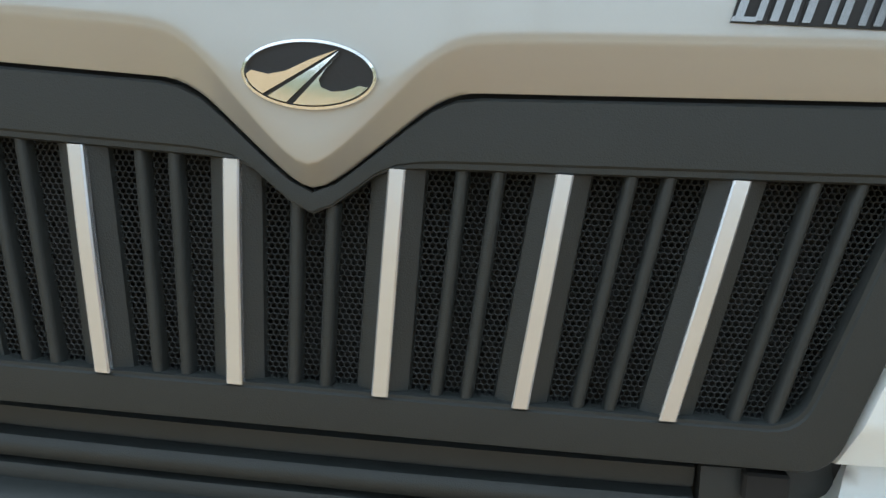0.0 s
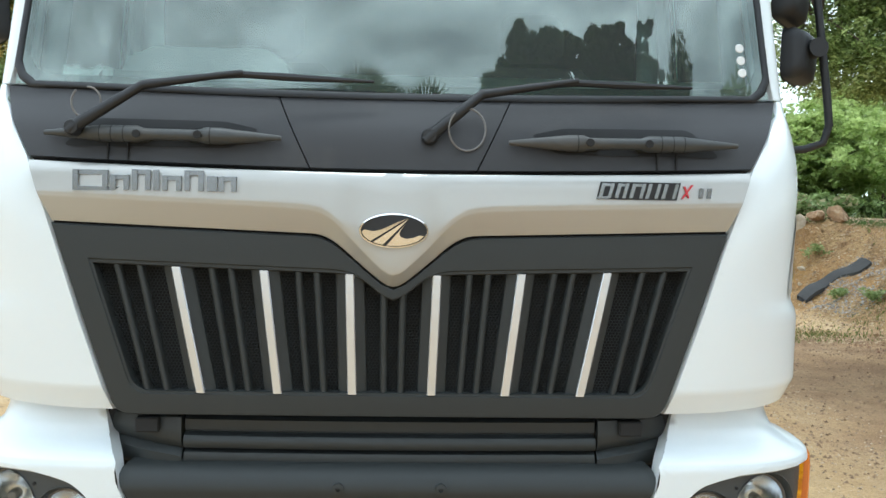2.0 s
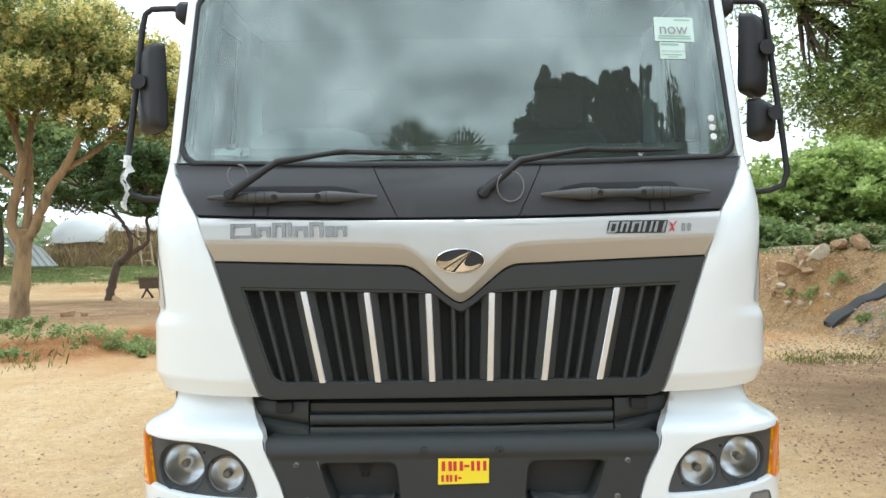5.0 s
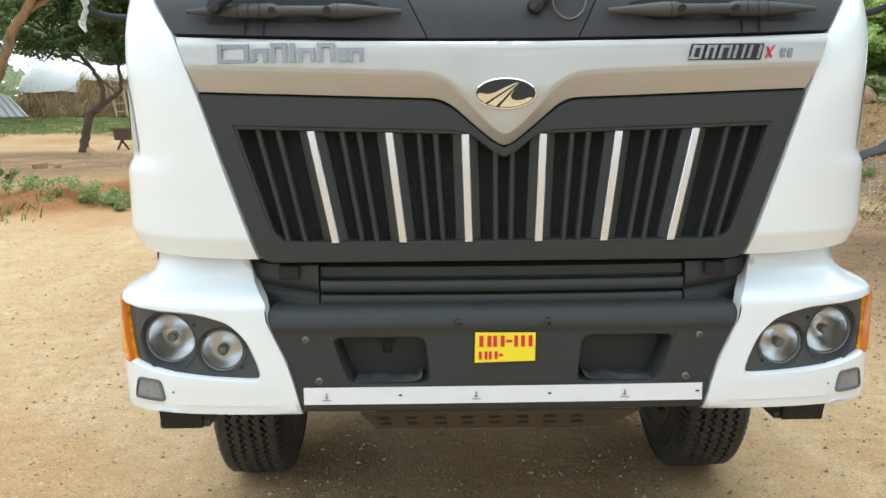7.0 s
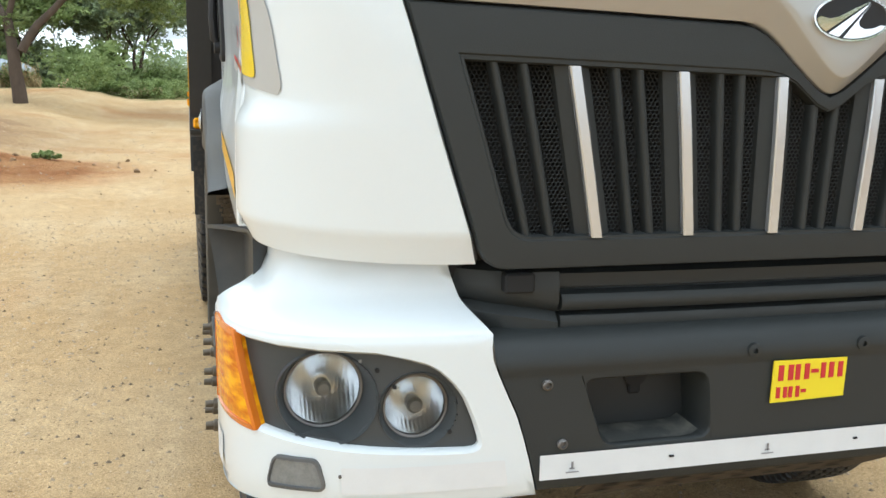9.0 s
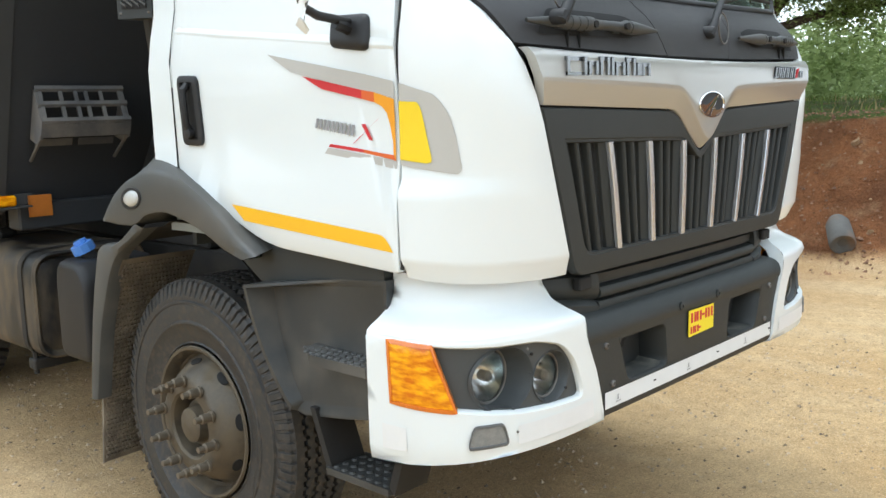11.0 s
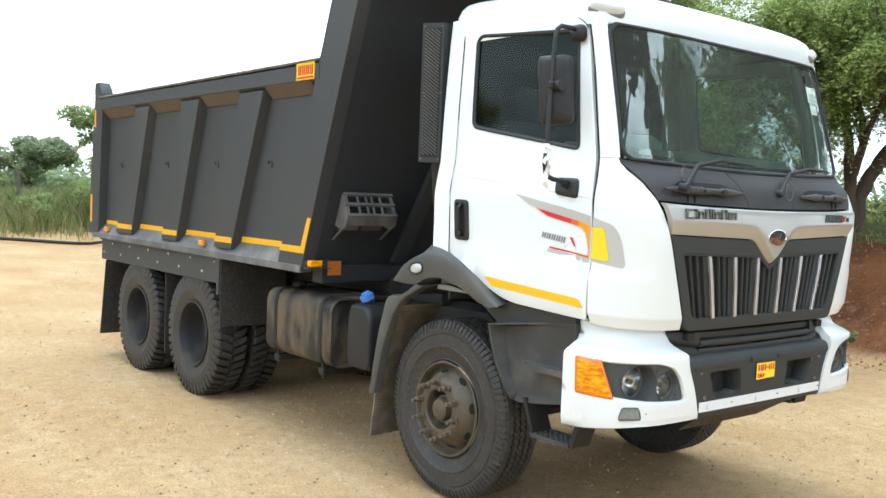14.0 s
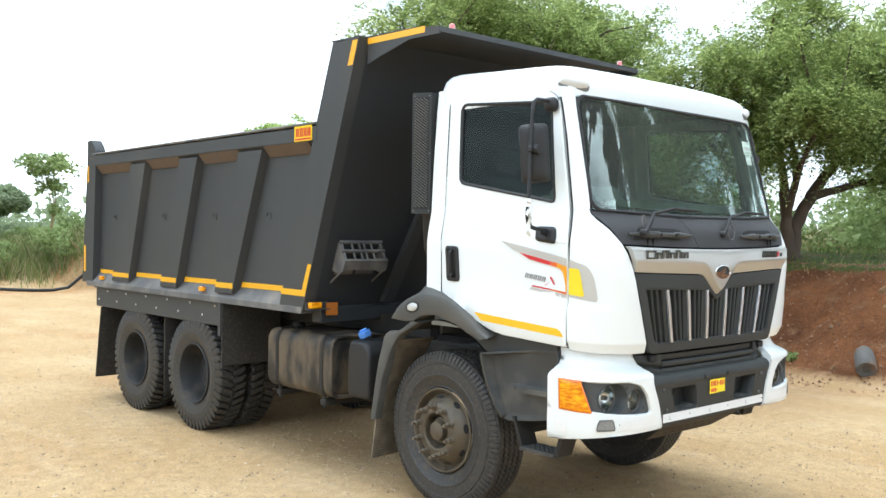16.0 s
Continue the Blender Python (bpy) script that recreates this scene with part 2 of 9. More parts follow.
ARCH = mat("dusty_grey_arch_plastic", (0.062, 0.064, 0.062), 0.5, var=0.15, fine=260, bump=0.1, dirt=(0.13, 0.12, 0.10), dirt_at=(0.48, 0.85), dirt_scale=4)
BOLT = mat("bright_bolt_steel", (0.42, 0.42, 0.41), 0.4, metal=0.5, var=0.1)
CABIN = mat("cab_lining", (0.24, 0.258, 0.246), 0.8, var=0.1)
REDLENS = mat("red_lamp_lens", (0.52, 0.10, 0.085), 0.15, var=0.1, coat=1.0)
ROOFLENS = mat("milky_clear_lens", (0.62, 0.64, 0.65), 0.16, metal=0.0, var=0.10, scale=30, fine=120, bump=0.15, coat=1.0)
CLEARLENS = mat("frosted_clear_lens", (0.50, 0.51, 0.50), 0.12, var=0.2, scale=40, fine=200, bump=0.3, coat=1.0)
STICKER = mat("pale_green_sticker", (0.60, 0.74, 0.66), 0.5, var=0.04)
PAPER = mat("white_paper", (0.78, 0.80, 0.79), 0.6, var=0.04)
GREENINK = mat("pale_green_ink", (0.30, 0.45, 0.38), 0.6, var=0.04)
WS_GLASS = glass_mat("windscreen_glass", (0.72, 0.92, 0.84), 0.0, 2.35, 0.055)
DOOR_GLASS = glass_mat("tinted_door_glass", (0.44, 0.49, 0.475), 0.0, 1.30)
LAMP_GLASS = glass_mat("lamp_glass", (0.95, 0.96, 0.96), 0.02, 1.5)


# ---------------------------------------------------------------- mesh tools
def lerp(a, b, t):
    return a + (b - a) * t


def mix2(p, q, t):
    return tuple(lerp(a, b, t) for a, b in zip(p, q))


def table(pairs):
    xs, ys = [p[0] for p in pairs], [p[1] for p in pairs]
    return lambda v: float(np.interp(v, xs, ys))


class Geo:
    """Collects vertices and faces of one mesh."""

    def __init__(self):
        self.v, self.f = [], []

    def grid(self, rows, close=False, flip=False):
        base, n = len(self.v), len(rows[0])
        for r in rows:
            self.v += [tuple(p) for p in r]
        for i in range(len(rows) - 1):
            for j in range(n if close else n - 1):
                a, b = base + i * n + j, base + i * n + (j + 1) % n
                q = (a, b, b + n, a + n)
                self.f.append(q[::-1] if flip else q)
        return self

    def ngon(self, pts, flip=False):
        base = len(self.v)
        self.v += [tuple(p) for p in pts]
        ids = tuple(range(base, base + len(pts)))
        self.f.append(ids[::-1] if flip else ids)
        return self

    def box(self, x0, x1, y0, y1, z0, z1, bev=0.0, m=None):
        b = min(bev, 0.49 * min(abs(x1 - x0), abs(y1 - y0), abs(z1 - z0)))
        base, X, Y, Z = len(self.v), (x0, x1), (y0, y1), (z0, z1)
        pts, idx = [], {}
        for i in (0, 1):
            for j in (0, 1):
                for k in (0, 1):
                    c = (X[i], Y[j], Z[k])
                    s = (1 - 2 * i, 1 - 2 * j, 1 - 2 * k)
                    for ax in range(3 if b else 1):
                        p = list(c)
                        if b:
                            for o in range(3):
                                if o != ax:
                                    p[o] += s[o] * b
                        idx[i, j, k, ax] = len(pts)
                        pts.append(tuple(p))
        if m:
            pts = [tuple(m @ Vector(p)) for p in pts]
        self.v += pts
        g = lambda i, j, k, ax: base + idx[i, j, k, ax if b else 0]
        for ax in range(3):
            for s in (0, 1):
                u, w = (ax + 1) % 3, (ax + 2) % 3
                q = []
                for a, c in ((0, 0), (1, 0), (1, 1), (0, 1)):
                    k = [0, 0, 0]
                    k[ax], k[u], k[w] = s, a, c
                    q.append(g(*k, ax))
                self.f.append(tuple(q if s else q[::-1]))
        if b:
            for ax in range(3):
                u, w = (ax + 1) % 3, (ax + 2) % 3
                for a in (0, 1):
                    for c in (0, 1):
                        k0, k1 = [0, 0, 0], [0, 0, 0]
                        k0[ax], k0[u], k0[w] = 0, a, c
                        k1[ax], k1[u], k1[w] = 1, a, c
                        q = (g(*k0, u), g(*k1, u), g(*k1, w), g(*k0, w))
                        self.f.append(q if (a + c) % 2 == 0 else q[::-1])
            for i in (0, 1):
                for j in (0, 1):
                    for k in (0, 1):
                        q = (g(i, j, k, 0), g(i, j, k, 1), g(i, j, k, 2))
                        self.f.append(q if (i + j + k) % 2 else q[::-1])
        return self

    def lathe(self, prof, centre, axis="x", n=32, caps=(False, False), phase=0.0):
        """prof: (radius, distance along the axis) from one end to the other."""
        rows = []
        for r, h in prof:
            row = []
            for i in range(n):
                a = 2 * math.pi * i / n + phase
                c, s = r * math.cos(a), r * math.sin(a)
                row.append({"x": (centre[0] + h, centre[1] + c, centre[2] + s), "y": (centre[0] + c, centre[1] + h, centre[2] + s), "z": (centre[0] + c, centre[1] + s, centre[2] + h)}[axis])
            rows.append(row)
        self.grid(rows, True)
        if caps[0]:
            self.ngon(rows[0], True)
        if caps[1]:
            self.ngon(rows[-1])
        return self

    def tube(self, path, r, n=8, cap=True, radii=None):
        pts = [Vector(p) for p in path]
        rows, ref = [], None
        for i, p in enumerate(pts):
            d = (pts[min(i + 1, len(pts) - 1)] - pts[max(i - 1, 0)]).normalized()
            if ref is None:
                ref = d.cross(Vector((0, 0, 1)) if abs(d.z) < 0.9 else Vector((1, 0, 0))).normalized()
            ref = (ref - d * ref.dot(d)).normalized()
            up = d.cross(ref)
            k = radii[i] if radii else r
            rows.append([p + k * (math.cos(2 * math.pi * j / n) * ref + math.sin(2 * math.pi * j / n) * up) for j in range(n)])
        self.grid(rows, True)
        if cap:
            self.ngon(rows[0], True), self.ngon(rows[-1])
        return self

    def prism(self, poly, vec):
        """A flat outline pushed along vec."""
        a = [Vector(p) for p in poly]
        b = [p + Vector(vec) for p in a]
        self.grid([a, b], True)
        self.ngon(a, True), self.ngon(b)
        return self

    def sweep(self, section, p0, p1):
        """A section of (dx, dy) pairs from the point p0 to p1."""
        a = [(p0[0] + x, p0[1] + y, p0[2]) for x, y in section]
        b = [(p1[0] + x, p1[1] + y, p1[2]) for x, y in section]
        self.grid([a, b], True)
        self.ngon(a), self.ngon(b, True)
        return self

    def mesh(self, name, angle=32):
        me = bpy.data.meshes.new(name)
        me.from_pydata(self.v, [], self.f)
        bm = bmesh.new()
        bm.from_mesh(me)
        bmesh.ops.remove_doubles(bm, verts=bm.verts, dist=0.0002)
        bmesh.ops.recalc_face_normals(bm, faces=bm.faces)
        bm.to_mesh(me)
        bm.free()
        me.polygons.foreach_set("use_smooth", [True] * len(me.polygons))
        me.set_sharp_from_angle(angle=radians(angle))
        return me


def part(name, geo, material, parent, label="", angle=32):
    me = geo.mesh(name, angle) if isinstance(geo, Geo) else geo
    if not me.materials:
        me.materials.append(material)
    ob = new(name, me)
    ob.parent = parent
    if label:
        tagged(ob, label)
    return ob


def outward(geo, d, angle=60):
    """A sheet of glass whose faces all look along d."""
    me = geo.mesh("glass", angle)
    bm = bmesh.new()
    bm.from_mesh(me)
    bm.normal_update()
    bmesh.ops.reverse_faces(bm, faces=[f for f in bm.faces if f.normal.dot(Vector(d)) < 0])
    bm.to_mesh(me)
    bm.free()
    return me


def mirrored(geo):
    g = Geo()
    g.v = [(-x, y, z) for x, y, z in geo.v]
    g.f = [f[::-1] for f in geo.f]
    return g


def pair(name, make, material, parent, label="", angle=32):
    """The same part on both flanks of the truck. make gives its mesh for the flank at minus x."""
    g = make()
    return part(name, g, material, parent, label, angle), part(name, mirrored(g), material, parent, label, angle)


def rpoly(pts, rs, n=4, m=4):
    """A closed outline with rounded corners: n + 1 points a corner, m - 1 points along each straight."""
    k, out = len(pts), []
    rs = rs if isinstance(rs, (list, tuple)) else [rs] * k
    arcs = []
    for i in range(k):
        p, a, b = Vector(pts[i]), Vector(pts[i - 1]), Vector(pts[(i + 1) % k])
        u, w = (a - p).normalized(), (b - p).normalized()
        r = min(rs[i], 0.45 * (a - p).length, 0.45 * (b - p).length)
        s, e = p + u * r, p + w * r
        arcs.append([((1 - t) ** 2) * s + 2 * t * (1 - t) * p + t * t * e for t in [j / n for j in range(n + 1)]])
    for i in range(k):
        out += arcs[i]
        s, e = arcs[i][-1], arcs[(i + 1) % k][0]
        out += [s.lerp(e, j / m) for j in range(1, m)]
    return [tuple(p) for p in out]


def shrink(pts, d):
    """A closed outline moved inwards by d."""
    n, out = len(pts), []
    area = sum(pts[i - 1][0] * pts[i][1] - pts[i][0] * pts[i - 1][1] for i in range(n))
    sg = 1 if area > 0 else -1
    for i in range(n):
        a, b = Vector(pts[i - 1]), Vector(pts[(i + 1) % n])
        t = b - a
        if t.length < 1e-9:
            out.append(pts[i])
            continue
        t.normalize()
        out.append((pts[i][0] - sg * t.y * d, pts[i][1] + sg * t.x * d))
    return out


def ring(geo, loops, mp):
    """Joins closed outlines [(points, depth), ...] of equal length; mp(u, v, depth) gives the place."""
    geo.grid([[mp(u, v, d) for u, v in pts] for pts, d in loops], True)
    return geo


def fill(geo, pts, mp, depth=0.0, rings=5):
    cu, cv = sum(p[0] for p in pts) / len(pts), sum(p[1] for p in pts) / len(pts)
    loops = [([(lerp(cu, u, k / rings), lerp(cv, v, k / rings)) for u, v in pts], depth) for k in range(rings, 0, -1)]
    rows = [[mp(u, v, d) for u, v in p] for p, d in loops]
    geo.grid(rows, True)
    geo.ngon(rows[-1])
    return geo


def smin(a, b, k):
    h = max(k - abs(a - b), 0) / k
    return min(a, b) - h * h * k / 4

# ---------------------------------------------------------------- ground
def step(a, b, v):
    t = np.clip((v - a) / (b - a), 0, 1)
    return t * t * (3 - 2 * t)


def bank_share(x, y):
    """0 on the yard, 1 on top of the earth bank beside it."""
    foot = np.interp(y, [-6, 2, 8, 11, 13, 14.4, 17, 30], [5.9, 6.25, 6.6, 6.5, 6.1, 5.8, 5.2, 5.0]) + 0.12 * np.sin(y * 1.9 + 1.0)
    width = np.interp(y, [9, 11, 13, 14.6], [2.4, 3.0, 3.2, 2.0])
    return step(0.0, 1.0, (x - foot) / width) * step(-14, -7, y) * (1 - step(24, 34, y))


def terrace_share(x, y):
    foot = np.interp(x, [-30, -12, -6, -4.1, -3.1, -2.2], [10.3, 10.6, 10.8, 11.4, 12.9, 14.2]) + 0.28 * np.sin(x * 0.9) + 0.15 * np.sin(x * 2.3 + 1)
    return step(0.0, 1.0, (y - foot) / 2.9) * (1 - step(-6.0, -3.2, x))


def height(x, y):
    x, y = np.asarray(x, float), np.asarray(y, float)
    r = np.hypot(x / 1.6, (y - 3.5) / 5.0)
    far = step(1.0, 2.2, r)
    z = 0.020 * far * (np.sin(x * 0.9 + 0.6 * np.sin(y * 0.7)) + np.sin(y * 0.8 + 1.3)) - 0.01 * far
    b = bank_share(x, y)
    z = z + b * (1.62 + 0.10 * np.sin(x * 1.1 + y * 0.4)) + (0.10 * np.sin(x * 2.3 + y * 1.9) * np.sin(y * 2.7) + 0.05 * np.sin(x * 5.7 - y * 4.1) * np.sin(y * 6.3 + x) + 0.03 * np.sin(x * 11 + 3 * np.sin(y * 4))) * b * (1 - b) * 4
    t = terrace_share(x, y)
    z = z + 0.40 * t + (0.07 * np.sin(x * 3.1 + np.sin(y * 1.7)) * np.sin(y * 2.3) + 0.03 * np.sin(x * 7.3 + y * 3.0) * np.sin(y * 6.1 - x)) * t * (1 - t) * 4
    z = z + (0.05 + 0.03 * np.sin(x * 4 + y * 2.3) + 0.02 * np.sin(x * 9 - y * 7)) * np.exp(-((x + 3.6) / 1.2) ** 2 - ((y - 14.2) / 1.0) ** 2)
    z = z + (0.42 + 0.44 * (1 - step(-14, -9, x))) * step(26, 39, y) * (1 - step(1, 5, x))
    z = z + step(0, 1, (y - 26 - 0.15 * (x - 5)) / 5) * step(1.5, 4.5, x) * 0.85
    z = z + 2.2 * step(60, 160, np.hypot(x, y))
    return z


def axis(lo, a, b, hi, d, grow=1.16):
    mid = list(np.arange(a, b + d / 2, d))
    out, s, v = [], d, b
    while v < hi:
        s *= grow
        v += s
        out.append(v)
    pre, s, v = [], d, a
    while v > lo:
        s *= grow
        v -= s
        pre.append(v)
    return np.array(pre[::-1] + mid + out)


gx, gy = axis(-1600, -14, 13, 1600, 0.16), axis(-1200, -7, 30, 2600, 0.16)
GX, GY = np.meshgrid(gx, gy)
GZ = height(GX, GY)
nx, ny = len(gx), len(gy)
idx = np.arange(nx * ny).reshape(ny, nx)
faces = np.stack([idx[:-1, :-1], idx[:-1, 1:], idx[1:, 1:], idx[1:, :-1]], -1).reshape(-1, 4)
ground_me = bpy.data.meshes.new("ground")
ground_me.from_pydata(np.stack([GX, GY, GZ], -1).reshape(-1, 3).tolist(), [], faces.tolist())
ground_me.polygons.foreach_set("use_smooth", [True] * len(ground_me.polygons))
soil = bank_share(GX, GY)
tsh = terrace_share(GX, GY)
red = np.clip(4 * soil * (1 - soil) + 0.9 * step(0.02, 0.25, soil) + 3.4 * tsh * (1 - tsh) * (1 - step(13.6, 15.4, GY)) + 1.2 * np.exp(-((GX + 3.9) / 1.6) ** 2 - ((GY - 13.9) / 1.5) ** 2), 0, 1)
green = np.clip(step(0.85, 1.0, soil) + 0.8 * step(25, 33, GY) * (1 - step(-30, -26, -GY) * 0) * step(1.5, 4.0, GX) + 0.85 * step(29.5, 32.5, GY) * (1 - step(-10.5, -8, GX)) * (1 - step(42, 46, GY)) + 0.75 * step(37, 39, GY) * step(-10.5, -8, GX) * (1 - step(-3, 2, GX)) * (1 - step(42, 46, GY)) + step(70, 110, np.hypot(GX, GY)), 0, 1)
# brown mask: trodden soil on the right, painted tree shade under the left trees
for nm, val in (("red_soil", red), ("green_cover", green), ("brown_dirt", np.clip(step(2.4, 4.2, GX) * step(0.5, 4, GY) * (1 - step(10.2, 11.8, GY)) + 1.1 * np.exp(-((GX + 9) / 5.0) ** 4 - ((GY - 19.5) / 4.2) ** 4), 0, 1)), ("tan_soil", step(7.0, 11.5, GY) * step(2.0, 5.0, GX)), ("orange_soil", step(0, 2, -GX))):
    at = ground_me.attributes.new(nm, "FLOAT", "POINT")
    at.data.foreach_set("value", val.reshape(-1).astype(np.float32))


def ground_material():
    m = bpy.data.materials.new("sandy_dirt")
    m.use_nodes = True
    n, l = m.node_tree.nodes, m.node_tree.links
    p = n["Principled BSDF"]
    p.inputs["Roughness"].default_value, p.inputs["Specular IOR Level"].default_value = 0.95, 0.15
    tc = n.new("ShaderNodeTexCoord")

    def noise_tex(sc, det=6.0, rough=0.55, stretch=None):
        t = n.new("ShaderNodeTexNoise")
        t.inputs["Scale"].default_value, t.inputs["Detail"].default_value, t.inputs["Roughness"].default_value = sc, det, rough
        if stretch:
            mp = n.new("ShaderNodeMapping")
            mp.inputs["Scale"].default_value = stretch
            mp.inputs["Rotation"].default_value = (0, 0, radians(18))
            l.new(tc.outputs["Object"], mp.inputs["Vector"])
            l.new(mp.outputs["Vector"], t.inputs["Vector"])
        else:
            l.new(tc.outputs["Object"], t.inputs["Vector"])
        return t.outputs["Fac"]

    def rng(v, a, b, c=0.0, d=1.0):
        t = n.new("ShaderNodeMapRange")
        for k, q in zip(("From Min", "From Max", "To Min", "To Max"), (a, b, c, d)):
            t.inputs[k].default_value = q
        l.new(v, t.inputs["Value"])
        return t.outputs["Result"]

    def mixc(f, a, b, mode="MIX"):
        t = n.new("ShaderNodeMix")
        t.data_type, t.blend_type = "RGBA", mode
        for k, q in (("Factor", f), ("A", a), ("B", b)):
            if isinstance(q, tuple):
                t.inputs[k].default_value = (*q, 1)
            elif isinstance(q, float):
                t.inputs[k].default_value = q
            else:
                l.new(q, t.inputs[k])
        return t.outputs["Result"]

    def mul(a, b):
        t = n.new("ShaderNodeMath")
        t.operation = "MULTIPLY"
        for i, q in enumerate((a, b)):
            if isinstance(q, float):
                t.inputs[i].default_value = q
            else:
                l.new(q, t.inputs[i])
        return t.outputs[0]

    def attr(nm):
        t = n.new("ShaderNodeAttribute")
        t.attribute_name = nm
        return t.outputs["Fac"]

    sand = mixc(rng(noise_tex(0.55, 5), 0.35, 0.65), (0.52, 0.375, 0.205), (0.45, 0.30, 0.145))
    sand = mixc(rng(noise_tex(1.6, 6, 0.6, (1, 0.25, 1)), 0.50, 0.72, 0.0, 0.6), sand, (0.58, 0.45, 0.28))
    sand = mixc(mul(rng(noise_tex(0.22, 4), 0.52, 0.66), 0.7), sand, (0.40, 0.205, 0.085))
    sand = mixc(rng(noise_tex(45, 4), 0.615, 0.70), sand, (0.17, 0.115, 0.07))
    sand = mixc(rng(noise_tex(95, 5, 0.7), 0.60, 0.68, 0.0, 0.75), sand, (0.20, 0.135, 0.08))
    sand = mixc(rng(noise_tex(110, 3), 0.60, 0.70), sand, (0.60, 0.47, 0.31))
    # brown for the trodden soil and for the shade painted beneath the trees
    sand = mixc(mul(attr("brown_dirt"), rng(noise_tex(1.2, 6), 0.3, 0.6, 0.5, 1.0)), sand, (0.235, 0.145, 0.080))
    earth = mixc(rng(noise_tex(1.1, 7), 0.35, 0.65), (0.255, 0.110, 0.046), (0.135, 0.058, 0.027))
    earth = mixc(rng(noise_tex(3.2, 6), 0.55, 0.75), earth, (0.28, 0.165, 0.09))
    tan = mixc(rng(noise_tex(1.7, 7), 0.35, 0.65), (0.50, 0.345, 0.175), (0.37, 0.235, 0.115))
    tan = mixc(rng(noise_tex(5.5, 8, 0.7), 0.50, 0.66, 0.0, 0.8), tan, (0.255, 0.140, 0.060))
    tan = mixc(rng(noise_tex(0.8, 6), 0.52, 0.70, 0.0, 0.7), tan, (0.50, 0.285, 0.10))
    earth = mixc(mul(attr("tan_soil"), 0.85), earth, tan)
    orange = mixc(rng(noise_tex(1.3, 7), 0.35, 0.65), (0.50, 0.27, 0.115), (0.36, 0.155, 0.062))
    earth = mixc(mul(attr("orange_soil"), 0.9), earth, orange)
    earth = mixc(rng(noise_tex(30, 4), 0.60, 0.72), earth, (0.12, 0.06, 0.03))
    grass = mixc(rng(noise_tex(2.5, 6), 0.35, 0.65), (0.07, 0.115, 0.025), (0.13, 0.13, 0.045))
    red_m = rng(mul(attr("red_soil"), rng(noise_tex(0.9, 6), 0.25, 0.6, 0.6, 1.25)), 0.15, 0.7)
    green_m = rng(mul(attr("green_cover"), rng(noise_tex(1.3, 6), 0.3, 0.6, 0.45, 1.3)), 0.4, 0.7)
    col = mixc(green_m, mixc(red_m, sand, earth), grass)
    col = mixc(1.0, col, mixc(noise_tex(9, 5), (0.70, 0.70, 0.70), (1.26, 1.26, 1.26)), "MULTIPLY")
    col = mixc(1.0, col, mixc(rng(noise_tex(190, 4, 0.75), 0.36, 0.64), (0.66, 0.65, 0.63), (1.28, 1.28, 1.28)), "MULTIPLY")
    col = mixc(1.0, col, mixc(rng(noise_tex(62, 7, 0.78), 0.36, 0.64), (0.76, 0.75, 0.73), (1.20, 1.20, 1.20)), "MULTIPLY")
    l.new(col, p.inputs["Base Color"])
    hgt = n.new("ShaderNodeMath")
    hgt.operation = "ADD"
    l.new(noise_tex(14, 8, 0.7), hgt.inputs[0])
    vor = n.new("ShaderNodeTexVoronoi")
    vor.inputs["Scale"].default_value = 60
    l.new(tc.outputs["Object"], vor.inputs["Vector"])
    l.new(rng(vor.outputs["Distance"], 0.0, 0.35, 0.35, 0.0), hgt.inputs[1])
    b = n.new("ShaderNodeBump")
    b.inputs["Strength"].default_value, b.inputs["Distance"].default_value = 0.75, 0.02
    l.new(hgt.outputs[0], b.inputs["Height"])
    crumble = n.new("ShaderNodeBump")
    crumble.inputs["Distance"].default_value = 0.22
    l.new(noise_tex(5.5, 9, 0.68), crumble.inputs["Height"])
    l.new(mul(red_m, 0.8), crumble.inputs["Strength"])
    l.new(b.outputs["Normal"], crumble.inputs["Normal"])
    l.new(crumble.outputs["Normal"], p.inputs["Normal"])
    return m


ground_me.materials.append(ground_material())
ground = tagged(new("ground", ground_me), "sandy dirt yard with red earth banks", "ground", kind="structure")


def at_ground(x, y):
    return float(height(x, y))

# ---------------------------------------------------------------- the truck: cab
truck = tagged(new("dump_truck"), "white-cabbed dump truck with charcoal tipper body on a dirt yard", "truck")

front_mid = table([(1.19, 0.025), (1.45, 0.014), (1.70, 0.008), (1.83, 0.014), (1.95, 0.060), (2.04, 0.125), (2.40, 0.212), (2.76, 0.300), (2.86, 0.330)])
front_bow = table([(1.19, 0.015), (1.70, 0.025), (1.85, 0.045), (2.04, 0.075), (2.76, 0.085), (2.86, 0.085)])
side_x = table([(1.10, 1.160), (1.25, 1.164), (1.455, 1.164), (1.475, 1.158), (1.50, 1.144), (1.65, 1.143), (1.80, 1.148), (1.88, 1.146), (1.95, 1.132), (2.05, 1.110), (2.40, 1.092), (2.76, 1.066), (2.92, 1.050)])
inner_x = table([(1.19, 0.722), (1.45, 0.808), (1.69, 0.882), (1.845, 0.942), (1.95, 1.010), (2.01, 1.062), (2.06, 1.068), (2.12, 1.058), (2.77, 1.018)])
seam_y = table([(1.19, 0.305), (1.52, 0.312), (1.95, 0.305), (2.08, 0.318), (2.55, 0.40), (2.77, 0.462)])


def front_y(x, z):
    return front_mid(z) + front_bow(z) * abs(x) ** 3


def on_front(x, z, d=0.0):
    return (x, front_y(x, z) + d, z)


def panel_low(x):
    a = math.sqrt(x * x + 0.0006)
    return smin(1.512 + 0.90 * a, 1.663 + 0.033 * a, 0.035)


def panel_top(x):
    return 1.826 + 0.020 * (x / 0.93) ** 2


